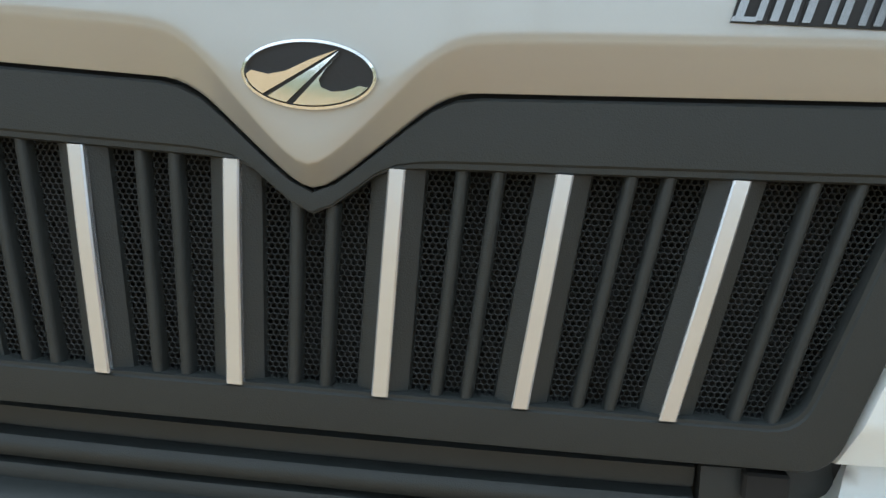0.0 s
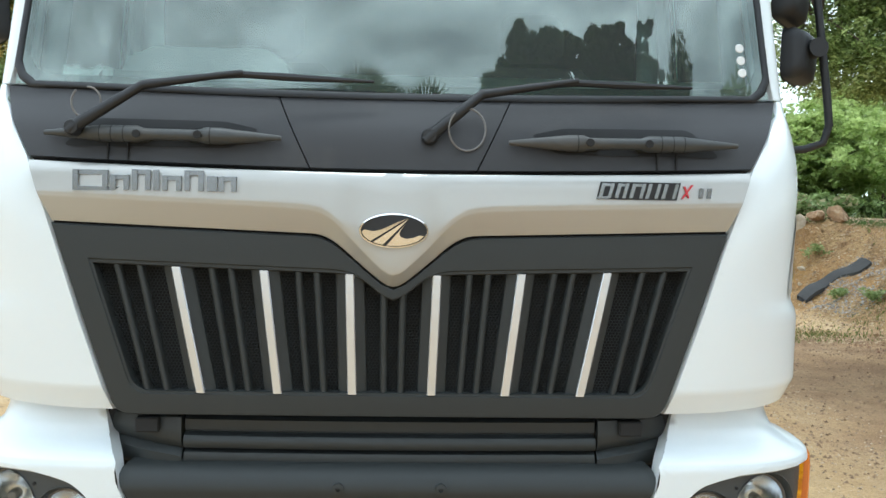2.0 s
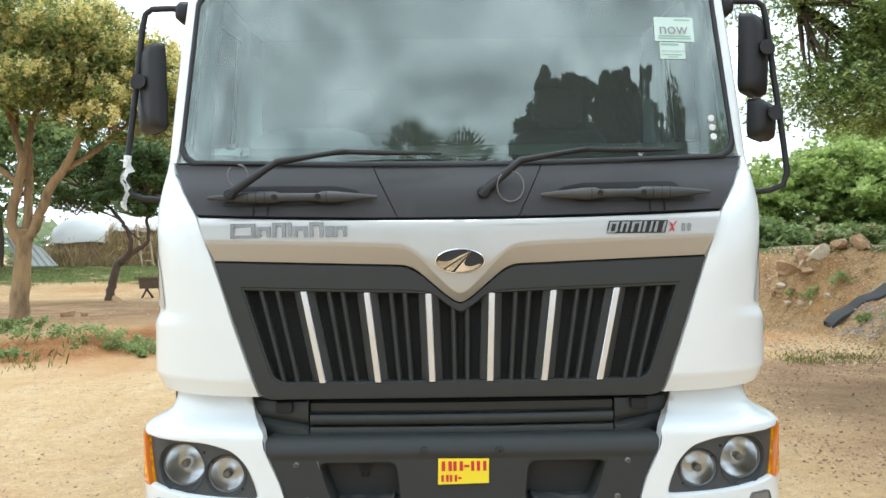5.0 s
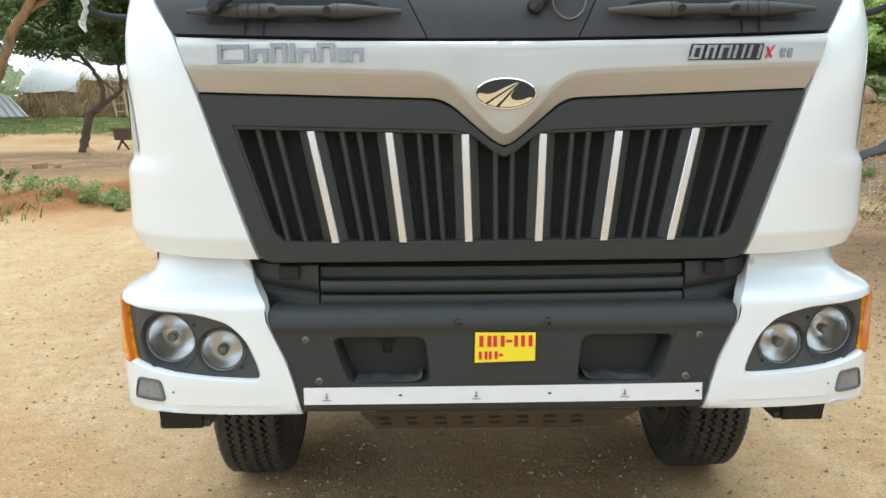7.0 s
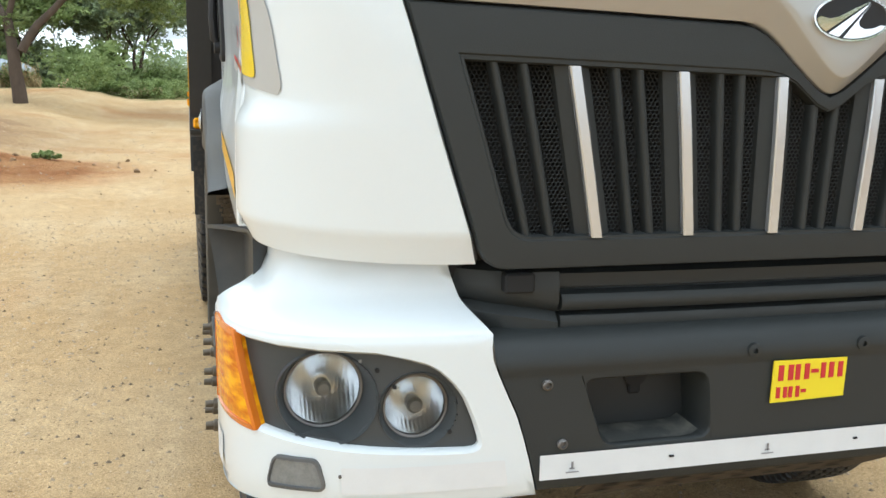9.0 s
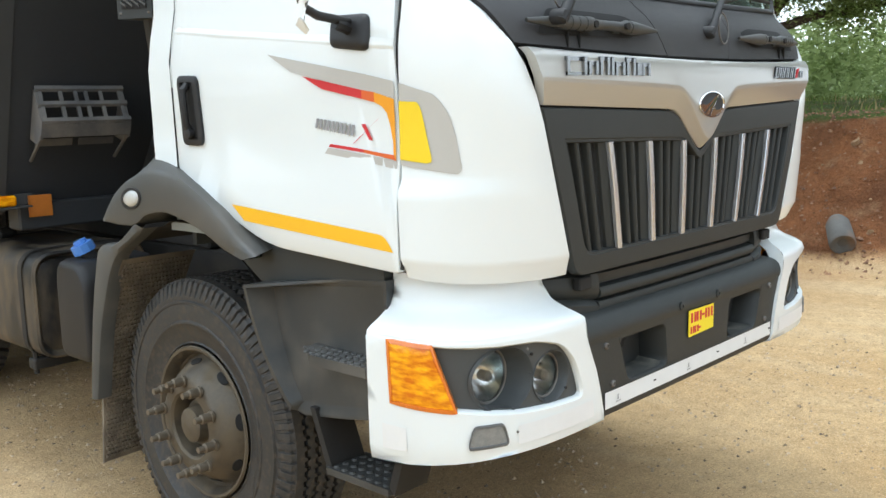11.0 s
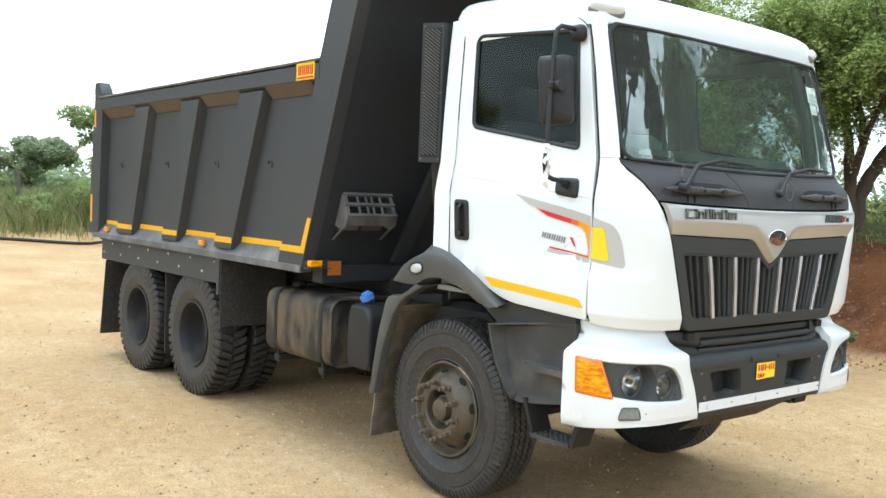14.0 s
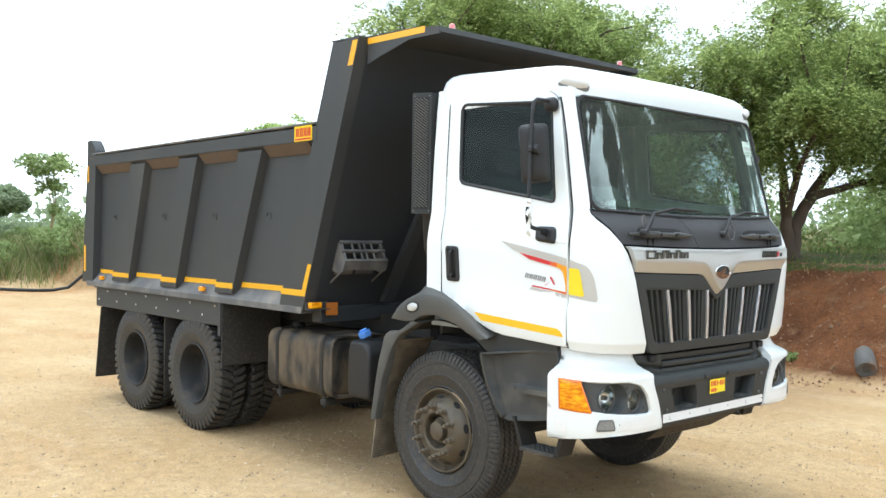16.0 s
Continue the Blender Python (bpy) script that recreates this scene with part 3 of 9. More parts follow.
def opening_top(x):
    a = math.sqrt(x * x + 0.0005)
    return smin(1.478 + 0.90 * a, 1.562 + 0.028 * a, 0.022)


# grille frame
def loop_of(top, half_top, half_low, low, r, n_top=56, n_side=8, n_low=30, n_arc=6):
    pts = [(lerp(-half_top, half_top, i / n_top), top(lerp(-half_top, half_top, i / n_top))) for i in range(n_top + 1)]
    a, b = Vector(pts[-1]), Vector((half_low, low))
    u = (a - b).normalized()
    s = b + u * r
    pts += [tuple(a.lerp(s, i / n_side)) for i in range(1, n_side + 1)]
    e = b - Vector((r, 0))
    pts += [tuple((1 - t) ** 2 * s + 2 * t * (1 - t) * b + t * t * e) for t in [i / n_arc for i in range(1, n_arc + 1)]]
    right = pts[n_top + 1:]
    left = [(-x, z) for x, z in right][::-1]
    pts += [(lerp(e.x, -e.x, i / n_low), low) for i in range(1, n_low)]
    return pts + left


frame_out = loop_of(lambda x: panel_low(x) - 0.006, 0.878, 0.716, 1.192, 0.045)
frame_in = loop_of(opening_top, 0.768, 0.664, 1.256, 0.045)
between = lambda t: [mix2(p, q, t) for p, q in zip(frame_out, frame_in)]
grille = part("grille", ring(Geo(), [(frame_out, 0.03), (frame_out, 0.004), (between(0.04), -0.001), (between(0.5), -0.003), (between(0.86), -0.0025), (between(0.895), 0.0010), (between(0.97), 0.0012), (frame_in, 0.0065), (frame_in, 0.05)], on_front), TRIM, truck, "dark grey plastic grille with a V-shaped dip")

# perforated plate behind the slats
def inside_opening(x, z):
    return 1.250 < z < opening_top(x) + 0.004 and abs(x) < lerp(0.664, 0.768, (z - 1.256) / 0.33)


plate = Geo()
pitch = 0.0090
for iz in range(int(0.36 / (pitch * 0.866)) + 1):
    z = 1.244 + iz * pitch * 0.866
    for ix in range(-90, 91):
        x = (ix + 0.5 * (iz % 2)) * pitch
        if inside_opening(x, z):
            b = len(plate.v)
            for k, (r, d) in enumerate(((0.5774 * pitch, 0.0285), (0.385 * pitch, 0.0300))):
                plate.v += [(x + r * math.sin(a), front_y(x, z) + d, z + r * math.cos(a)) for a in [math.pi / 3 * j for j in range(6)]]
            for k in (0,):
                plate.f += [(b + k + j, b + k + (j + 1) % 6, b + k + 6 + (j + 1) % 6, b + k + 6 + j) for j in range(6)]
me = bpy.data.meshes.new("mesh_plate")
me.from_pydata(plate.v, [], plate.f)
part("mesh_plate", me, MESHBLACK, grille, "black plate with fine hexagonal holes")
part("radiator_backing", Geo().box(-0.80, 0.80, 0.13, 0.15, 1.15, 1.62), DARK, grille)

# slats: thin ones in pairs between six ribs that carry bright strips
strip_top, strip_low = (0.558, 0.333, 0.113), (0.494, 0.296, 0.103)
strips = [(-a, -b) for a, b in zip(strip_top, strip_low)] + [(a, b) for a, b in zip(strip_top, strip_low)][::-1]
strips.sort()
thin = [(strips[0][0] - 0.155, strips[0][1] - 0.140), (strips[0][0] - 0.097, strips[0][1] - 0.090)]
for (a, b), (c, d) in zip(strips, strips[1:]):
    thin += [(lerp(a, c, 0.39), lerp(b, d, 0.39)), (lerp(a, c, 0.61), lerp(b, d, 0.61))]
thin += [(-a, -b) for a, b in thin[:2]]
for xt, xb in thin:
    zt = opening_top(xt) + 0.004
    sec = [(-0.0098, 0.032), (-0.0090, 0.014), (-0.0062, 0.0075), (-0.0025, 0.0055), (0.0025, 0.0055), (0.0062, 0.0075), (0.0090, 0.014), (0.0098, 0.032)]
    part("slat", Geo().sweep(sec, (xt, front_y(xt, zt), zt), (xb, front_y(xb, 1.256), 1.254)), TRIM, grille, angle=50)
for xt, xb in strips:
    zt = opening_top(xt) + 0.004
    sec = [(-0.039, 0.032), (-0.036, 0.020), (-0.0130, 0.008), (0.0130, 0.008), (0.036, 0.020), (0.039, 0.032)]
    part("strip_rib", Geo().sweep(sec, (xt, front_y(xt, zt), zt), (xb, front_y(xb, 1.256), 1.254)), TRIM, grille)
    sec = [(-0.0115, 0.014), (-0.0115, 0.0026), (-0.0092, 0.0002), (0.0092, 0.0002), (0.0115, 0.0026), (0.0115, 0.014)]
    rows = []
    for k in range(11):
        t = k / 10
        x, z = lerp(xb, xt, t), lerp(1.252, zt - 0.003, t)
        rows.append([(x + a, front_y(x, z) - 0.008 + b + 0.008 * max(0, t - 0.38) ** 2, z) for a, b in sec])
    part("chrome_strip", Geo().grid(rows, True).ngon(rows[0]).ngon(rows[-1]), STRIP, grille, "bright chrome strip", 25)

# bonnet panel above the grille, folded back along its lower edge
def bonnet_row(t):
    """t: 0 to 1 up the tan fold, 1 to 2 from the fold line to the top edge."""
    half, row = lerp(0.874, 0.934, t / 2), []
    for i in range(121):
        x = lerp(-half, half, i / 120)
        lo, hi = panel_low(x), panel_top(x)
        fold = 0.068 - 0.033 * math.exp(-(x / 0.14) ** 2)
        z = lo + fold * t if t < 1 else lerp(lo + fold, hi, t - 1)
        k = min(t, 1.0)
        k = k - 0.055 * max(0.0, 1 - abs(t - 1.0) / 0.12) ** 2
        up = min(max((hi - z) / 0.03, 0), 1)
        row.append((x, front_y(x, z) - 0.034 * k + 0.010 * (1 - up) ** 2, z))
    return row


rows = [bonnet_row(t) for t in (0, 0.08, 0.2, 0.4, 0.6, 0.8, 0.88, 0.94, 0.98, 1.01, 1.04, 1.08, 1.12, 1.2, 1.35, 1.5, 1.65, 1.78, 1.88, 1.95, 2.0)]
back = lambda r: [(x, y + 0.03, z) for x, y, z in r]
bonnet = part("bonnet_panel", Geo().grid([back(rows[0])] + rows + [back(rows[-1])]).grid([[r[0] for r in rows], [back(r)[0] for r in rows]]).grid([[r[-1] for r in rows], [back(r)[-1] for r in rows]]), CHAMPAGNE, truck, "champagne metallic bonnet panel with a V-shaped point", angle=60)
part("panel_gap", Geo().grid([[(x, front_y(x, z) + 0.022, z) for x, z in [(lerp(-0.93, 0.93, i / 60), zz(lerp(-0.93, 0.93, i / 60))) for i in range(61)]] for zz in (lambda x: panel_low(x) - 0.03, lambda x: panel_low(x) + 0.03)]), DARK, truck)
part("cowl_gap", Geo().grid([[(x, front_y(x, z) + 0.02, z) for x, z in [(lerp(-0.96, 0.96, i / 60), panel_top(lerp(-0.96, 0.96, i / 60)) + e) for i in range(61)]] for e in (-0.03, 0.03)]), DARK, truck)

# oval emblem drawn as plain shapes
def bonnet_face(x, z):
    return front_y(x, z) - 0.034


oval = lambda a, b, n=48: [(a * math.cos(2 * math.pi * i / n), 1.681 + b * math.sin(2 * math.pi * i / n)) for i in range(n)]
em = lambda u, v, d: (u, bonnet_face(u, v) + d, v)
badge = part("emblem", ring(Geo(), [(oval(0.089, 0.0455), 0.0), (oval(0.089, 0.0455), -0.005), (oval(0.0875, 0.044), -0.008), (oval(0.0838, 0.0405), -0.008), (oval(0.082, 0.039), -0.004)], em), CHROME, bonnet, "oval chrome emblem with plain slanted shapes")
part("emblem_field", fill(Geo(), oval(0.0830, 0.0397), em, -0.004, 3), BLACK, badge)
def emblem_shape(pts):
    return Geo().prism([em(u, 1.681 + v, -0.0085) for u, v in pts], (0, 0.0045, 0))


rim_at = lambda a: (0.0815 * math.cos(radians(a)), 0.0385 * math.sin(radians(a)))
APEX = (0.037, 0.033)
part("emblem_bar", emblem_shape([APEX, (0.004, 0.020), (-0.030, 0.003), (-0.052, -0.002), (-0.0745, 0.002)] + [rim_at(a) for a in (185, 196, 207, 218, 224)]), CHROME, badge)
part("emblem_bar", emblem_shape([(0.0385, 0.031)] + [rim_at(a) for a in (230, 237, 244, 250)]), CHROME, badge)
part("emblem_bar", emblem_shape([(0.0405, 0.030)] + [rim_at(a) for a in (257, 264, 272, 281, 291, 302, 314, 327, 341)] + [(0.066, -0.011), (0.048, -0.018), (0.030, -0.020), (0.017, -0.015), (0.014, -0.006), (0.022, 0.008)]), CHROME, badge)

# bright name badges, as plain blocks
def block(x, z, w, h, lean=0.0, th=0.007):
    f = bonnet_face(x, z)
    o = [(x, f - th, z), (x + w, f - th, z), (x + w + lean, f - th, z + h), (x + lean, f - th, z + h)]
    return Geo().prism(o, (0, th, 0))


name_left = part("name_badge", block(-0.810, 1.770, 0.410, 0.010, 0, 0.006), BADGE, bonnet, "chrome name badge as plain blocks")
for k, (x, w, h) in enumerate(((-0.810, 0.088, 0.050), (-0.714, 0.046, 0.038), (-0.660, 0.046, 0.052), (-0.606, 0.014, 0.052), (-0.584, 0.048, 0.038), (-0.528, 0.048, 0.052), (-0.472, 0.026, 0.038), (-0.442, 0.044, 0.038))):
    for dx, ww in ((0, min(0.013, w)), (w - 0.013, 0.013)) if w > 0.02 else ((0, w),):
        part("badge_block", block(x + dx, 1.772, ww, h), BADGE, name_left)
    if w > 0.02:
        part("badge_block", block(x, 1.772 + h - 0.012, w, 0.012, 0, 0.0062), BADGE, name_left)
name_right = part("model_badge", block(0.516, 1.772, 0.030, 0.006, 0.003, 0.006), BADGE, bonnet, "chrome model badge as plain slanted blocks")
for x, w in ((0.520, 0.034), (0.562, 0.030), (0.600, 0.036), (0.642, 0.034), (0.684, 0.038)):
    part("badge_back", block(x - 0.003, 1.7705, w + 0.007, 0.045, 0.010, 0.003), BLACK, name_right)
    part("badge_block", block(x, 1.774, 0.010, 0.038, 0.010), BADGE, name_right)
    part("badge_block", block(x + w - 0.010, 1.774, 0.009, 0.038, 0.010), BADGE, name_right)
    part("badge_block", block(x + 0.008, 1.804, w - 0.01, 0.007, 0.003, 0.0062), BADGE, name_right)
part("badge_slash", block(0.738, 1.775, 0.0045, 0.036, 0.026), DECAL_RED, name_right, "red slash")
part("badge_slash", block(0.756, 1.777, 0.004, 0.030, -0.012, 0.0064), DECAL_RED, name_right, "red slash")
for x in (0.785, 0.806):
    part("badge_block", block(x, 1.777, 0.011, 0.026, 0.003, 0.005), BADGE, name_right)

# white corner panels with the windscreen pillars
def corner_row(z, xa, d=0.0):
    ya, xb, yb = front_y(xa, z), side_x(z), seam_y(z) - 0.006
    row = []
    for i in range(19):
        a = math.pi / 2 * i / 18
        ex = 0.92 if z < 2.0 else 1.0
        row.append((-(xa + (xb - xa) * math.sin(a) ** ex), ya + (yb - ya) * (1 - math.cos(a)) + d * math.cos(a), z))
    return row


def corner_panel():
    zs = [1.200, 1.206, 1.23, 1.252, 1.262, 1.272, 1.32, 1.38, 1.44, 1.455, 1.475, 1.495, 1.51, 1.56, 1.64, 1.72, 1.80, 1.86, 1.90, 1.94, 1.97, 2.00, 2.03, 2.06]
    rows = []
    for z in zs:
        r = corner_row(z, inner_x(z) + 0.004)
        tuck = 0.026 * max(0.0, (1.262 - z) / 0.062)
        r = [(x + tuck * math.sin(math.pi / 2 * i / 18), y + tuck * math.cos(math.pi / 2 * i / 18), zz) for i, (x, y, zz) in enumerate(r)]
        rows.append([(x, y, zz + 0.028 * (i / 18) ** 1.5 * max(0, (1.45 - zz) / 0.25) if zz < 1.45 else zz) for i, (x, y, zz) in enumerate(r)])
    low = [(x * 0.985, y + 0.03, z - 0.004) for x, y, z in rows[0]]
    g = Geo().grid([low] + rows)
    g.grid([[r[0] for r in rows], [(r[0][0] + 0.02, r[0][1] + 0.05, r[0][2]) for r in rows]])
    g.grid([[r[-1] for r in rows], [(r[-1][0] + 0.04, r[-1][1] + 0.002, r[-1][2]) for r in rows]])
    return g


pair("corner_panel", corner_panel, WHITE, truck, "glossy white cab corner panel", 50)


def pillar():
    zs = [2.062, 2.10, 2.2, 2.35, 2.5, 2.65, 2.72, 2.77, 2.80]
    rows = [corner_row(z, inner_x(min(z, 2.77)) - 0.004) for z in zs]
    g = Geo().grid(rows)
    g.grid([[r[-1] for r in rows], [(r[-1][0] + 0.05, r[-1][1] + 0.002, r[-1][2]) for r in rows]])
    g.grid([[r[0] for r in rows], [(r[0][0] + 0.03, r[0][1] + 0.06, r[0][2]) for r in rows]])
    return g


pair("windscreen_pillar", pillar, WHITE, truck, "white windscreen pillar", 50)

# cowl below the windscreen, in three panels
ws_low = lambda x: 2.028 + 0.026 * (abs(x) / 1.05) ** 2
def cowl(xa, xb, xc, xd, n=30):
    """From the lower corners xa, xb to the upper corners xc, xd."""
    rows = []
    for t in [0, 0.03, 0.1, 0.2, 0.35, 0.5, 0.65, 0.8, 0.92, 1.0]:
        row = []
        for i in range(n + 1):
            x = lerp(lerp(xa, xc, t), lerp(xb, xd, t), i / n)
            z = lerp(panel_top(x) + 0.006, ws_low(x), t)
            if abs(x) > inner_x(z) - 0.003:
                x = math.copysign(inner_x(z) - 0.003, x)
            row.append((x, front_y(x, z) - 0.012 * math.sin(math.pi * min(t * 1.1, 1)) + (0.012 if t == 0 else 0), z))
        rows.append(row)
    g = Geo().grid([[(x, y + 0.03, z) for x, y, z in rows[0]]] + rows + [[(x, y + 0.05, z + 0.01) for x, y, z in rows[-1]]])
    for k in (0, -1):
        g.grid([[r[k] for r in rows], [(r[k][0], r[k][1] + 0.03, r[k][2]) for r in rows]])
    return g


part("cowl_panel", cowl(-0.950, -0.219, -1.070, -0.316), COWL, truck, "matt black cowl panel", 45)
part("cowl_panel", cowl(-0.215, 0.208, -0.312, 0.304), COWL, truck, "matt black cowl panel", 45)
part("cowl_panel", cowl(0.212, 0.950, 0.308, 1.070), COWL, truck, "matt black cowl panel", 45)
part("cowl_backing", Geo().grid([[(x, front_y(x, z) + 0.026, z) for x in [lerp(-0.95, 0.95, i / 40) for i in range(41)]] for z in (1.83, 1.9, 1.96, 2.03)]), DARK, truck)

# grab handles on the cowl
def grab_handle():
    z0, g = 1.912, Geo()
    path, rad = [], []
    for i in range(33):
        x = lerp(-0.905, -0.293, i / 32)
        e = min(i, 32 - i) / 32
        path.append((x, front_y(x, z0) - 0.030 - 0.012 * math.sin(math.pi * i / 32), z0 + 0.006 * (1 - i / 32)))
        r = 0.006 + 0.0155 * min(1, e * 4)
        if -0.655 < x < -0.500:
            r = 0.0148
        rad.append(r)
    g.tube(path, 0, 12, True, rad)
    return g


# flat dark sheet on the cowl, painting the shade of the handle's recess
def handle_recess():
    o = rpoly([(-0.86, 1.885), (-0.42, 1.885), (-0.35, 1.935), (-0.44, 1.955), (-0.78, 1.960)], 0.02, 4, 3)
    mp = lambda u, v, d: (u, front_y(u, v) - 0.0135 + d, v)
    return fill(Geo(), o, mp, 0.0, 3)


for ob in pair("grab_handle", grab_handle, HANDLE, truck, "moulded dark plastic grab handle", 60):
    s = -1 if ob.data.vertices[0].co.x < 0 else 1
    for x in (0.655, 0.500):
        y = front_y(x, 1.912) - 0.050
        yh = front_y(x, 1.912) - 0.055
        # solid dark disc in place of a screw hole, its shade painted
        part("screw_hole", Geo().lathe([(0.0105, -0.006), (0.0105, 0.004)], (s * x, yh - 0.004, 1.915), "y", 12, (True, True)), DARK, ob)
        part("handle_foot", Geo().box(s * x - 0.03, s * x + 0.03, y + 0.02, front_y(x, 1.91) + 0.02, 1.896, 1.930, 0.008), TRIM, ob)
    for x in (0.752, 0.722, 0.690, 0.470):
        part("handle_groove", Geo().lathe([(0.0208, -0.0012), (0.0220, -0.0012), (0.0220, 0.0012), (0.0208, 0.0012)], (s * x, front_y(x, 1.912) - 0.030 - 0.012 * math.sin(math.pi * (0.905 - x) / 0.612), 1.912 + 0.006 * (x - 0.293) / 0.612), "x", 16), DARK, ob)
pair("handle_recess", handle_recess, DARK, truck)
for x in (0.738, 0.686):
    pair("cowl_groove", lambda: Geo().box(-x - 0.002, -x + 0.002, front_y(x, 1.87) - 0.0135, front_y(x, 1.87) + 0.01, 1.850, 1.893), DARK, truck)

# windscreen with its black border
def ws_loop(d, r):
    pts = []
    n = 40
    low = [(lerp(-1.056 + d, 1.056 - d, i / n), ws_low(lerp(-1.056 + d, 1.056 - d, i / n)) + d) for i in range(n + 1)]
    top = [(lerp(1.018 - d, -1.018 + d, i / n), 2.752 + 0.016 * (lerp(1, -1, i / n)) ** 2 - d) for i in range(n + 1)]
    sd = lambda a, b: [mix2(a, b, i / 12) for i in range(1, 12)]
    k = max(1, int(r / 0.05 * 1.0))
    raw = low + sd(low[-1], top[0]) + top + sd(top[-1], low[0])
    for _ in range(2):
        m = len(raw)
        sm = [mix2(mix2(raw[i - 1], raw[(i + 1) % m], 0.5), raw[i], 0.5) for i in range(m)]
        raw = [s if min((Vector(p) - Vector(c)).length for c in (low[0], low[-1], top[0], top[-1])) < r else p for s, p in zip(sm, raw)]
    return raw


wl_out, wl_in = ws_loop(0.0, 0.045), ws_loop(0.019, 0.04)
def pane_grid(d):
    rows = []
    for k in range(25):
        row = []
        for i in range(65):
            u = lerp(-1, 1, i / 64)
            x = u * lerp(1.046, 1.009, k / 24)
            z = lerp(ws_low(x) + 0.008, 2.744 + 0.016 * u * u, k / 24)
            row.append((x, 0.125 + 0.2431 * (z - 2.04) + (0.075 + 0.0139 * (z - 2.04)) * abs(x) ** 3 + d, z))
        rows.append(row)
    return rows


windscreen = part("windscreen", outward(Geo().grid(pane_grid(0.0)), (0, -1, 0)), WS_GLASS, truck, "large green-tinted laminated windscreen", 60)
windscreen.visible_shadow = False
part("windscreen_seal", ring(Geo(), [(wl_out, 0.03), (wl_out, -0.004), (ws_loop(0.006, 0.045), -0.009), (ws_loop(0.014, 0.042), -0.008), (wl_in, -0.001), (wl_in, 0.008)], on_front), BLACK, windscreen, "black rubber seal", 60)
part("frit_band", outward(ring(Geo(), [(wl_in, 0.010), (ws_loop(0.040, 0.05), 0.010)], on_front), (0, -1, 0)), glass_mat("shaded_glass_edge", (0.30, 0.36, 0.36), 0.0, 1.02), windscreen, "dark shaded glass border")
for z0, z1, x0, x1 in ((2.512, 2.612, 0.766, 0.925), (2.440, 2.508, 0.782, 0.884)):
    sg = Geo().grid([[on_front(lerp(x0, x1, i / 6), z, -0.003) for i in range(7)] for z in (z0, lerp(z0, z1, 0.5), z1)])
    sticker = part("sticker", sg, STICKER, windscreen, "white paper sticker with unreadable print")
    for lo, hi, zz, th in (((0.08, 0.92, 0.10, 0.005), (0.10, 0.90, 0.19, 0.005), (0.52, 0.92, 0.86, 0.006)) if z1 > 2.55 else ((0.05, 0.75, 0.80, 0.009), (0.10, 0.85, 0.22, 0.005), (0.3, 0.7, 0.10, 0.004))):
        z = lerp(z0, z1, zz)
        part("print_bar", Geo().grid([[on_front(lerp(x0, x1, lerp(lo, hi, i / 4)), zq, -0.0045) for i in range(5)] for zq in (z, z + th)]), GREENINK, sticker)
def lettering(body, size, x, z, material, parent):
    """Words in the built-in font on the windscreen."""
    cu = bpy.data.curves.new("lettering", "FONT")
    cu.body, cu.size = body, size
    ob = bpy.data.objects.new("lettering", cu)
    me = bpy.data.meshes.new_from_object(ob)
    bpy.data.objects.remove(ob)
    t = part("lettering", me, material, parent)
    t.matrix_local = Matrix.Translation(on_front(x, z, -0.0065)) @ Matrix.Rotation(radians(7.5), 4, "Z") @ Matrix.Rotation(radians(76.3), 4, "X")


STICKERS = [ob for ob in windscreen.children if ob.name.startswith("sticker")]
lettering("now", 0.066, 0.784, 2.542, PRINT, STICKERS[0])
lettering("SET SPEED 80 KMPH", 0.0115, 0.790, 2.466, PRINT, STICKERS[1])
for k in range(3):
    part("sensor_dot", Geo().lathe([(0.013, 0.0), (0.011, -0.003)], on_front(0.965 + 0.002 * k, 2.135 + 0.036 * (2 - k), -0.002), "y", 16, (False, True)), PAPER, windscreen)

# wipers
def wiper(pts, hose):
    g = Geo()
    P = [Vector(p) for p in pts]
    arm = part("wiper", Geo().tube([P[0] + Vector((-0.01, 0, -0.012)), P[0], P[1], P[2]], 0, 8, True, [0.016, 0.017, 0.013, 0.008]), BLACK, truck, "black windscreen wiper arm", 60)
    d = (P[3] - P[2]).normalized()
    part("wiper_blade", Geo().tube([P[1].lerp(P[2], 0.55) + Vector((0, 0.006, 0.0)), P[2] + Vector((0, 0.004, -0.005)), P[2].lerp(P[3], 0.4) + Vector((0, 0.002, -0.004)), P[3]], 0, 8, True, [0.005, 0.009, 0.010, 0.004]), BLACK, arm)
    part("pivot_cap", Geo().lathe([(0.022, 0.03), (0.022, 0.0), (0.017, -0.012), (0.0005, -0.014)], P[0], "y", 16), BLACK, arm)
    c, r = Vector(hose[:3]), hose[3]
    part("washer_hose", Geo().tube([c + Vector((r * math.cos(a), -0.012 * math.sin(a / 2), r * 1.15 * math.sin(a))) for a in [2.3 + 5.6 * i / 24 for i in range(25)]], 0.0028, 6), STEEL, arm)


wiper([(-0.815, 0.000, 1.928), (-0.655, 0.055, 2.045), (-0.400, 0.070, 2.085), (-0.060, 0.098, 2.072)], (-0.79, 0.035, 1.995, 0.035))
wiper([(0.088, 0.020, 1.925), (0.225, 0.055, 2.040), (0.480, 0.075, 2.083), (0.800, 0.125, 2.078)], (0.185, 0.03, 1.945, 0.048))

# roof, in rising rings
def plan_loop(half, ya, yb, bow, rf, rb):
    pts = [(-half, yb), (-half, ya + bow), (half, ya + bow), (half, yb)]
    base = rpoly(pts, [rb, rf, rf, rb], 8, 14)
    return [(x, y - bow * (1 - min(1, abs(x / half)) ** 3) * max(0, 1 - (y - ya) / 0.5) if y < ya + 0.5 else y) for x, y in base]


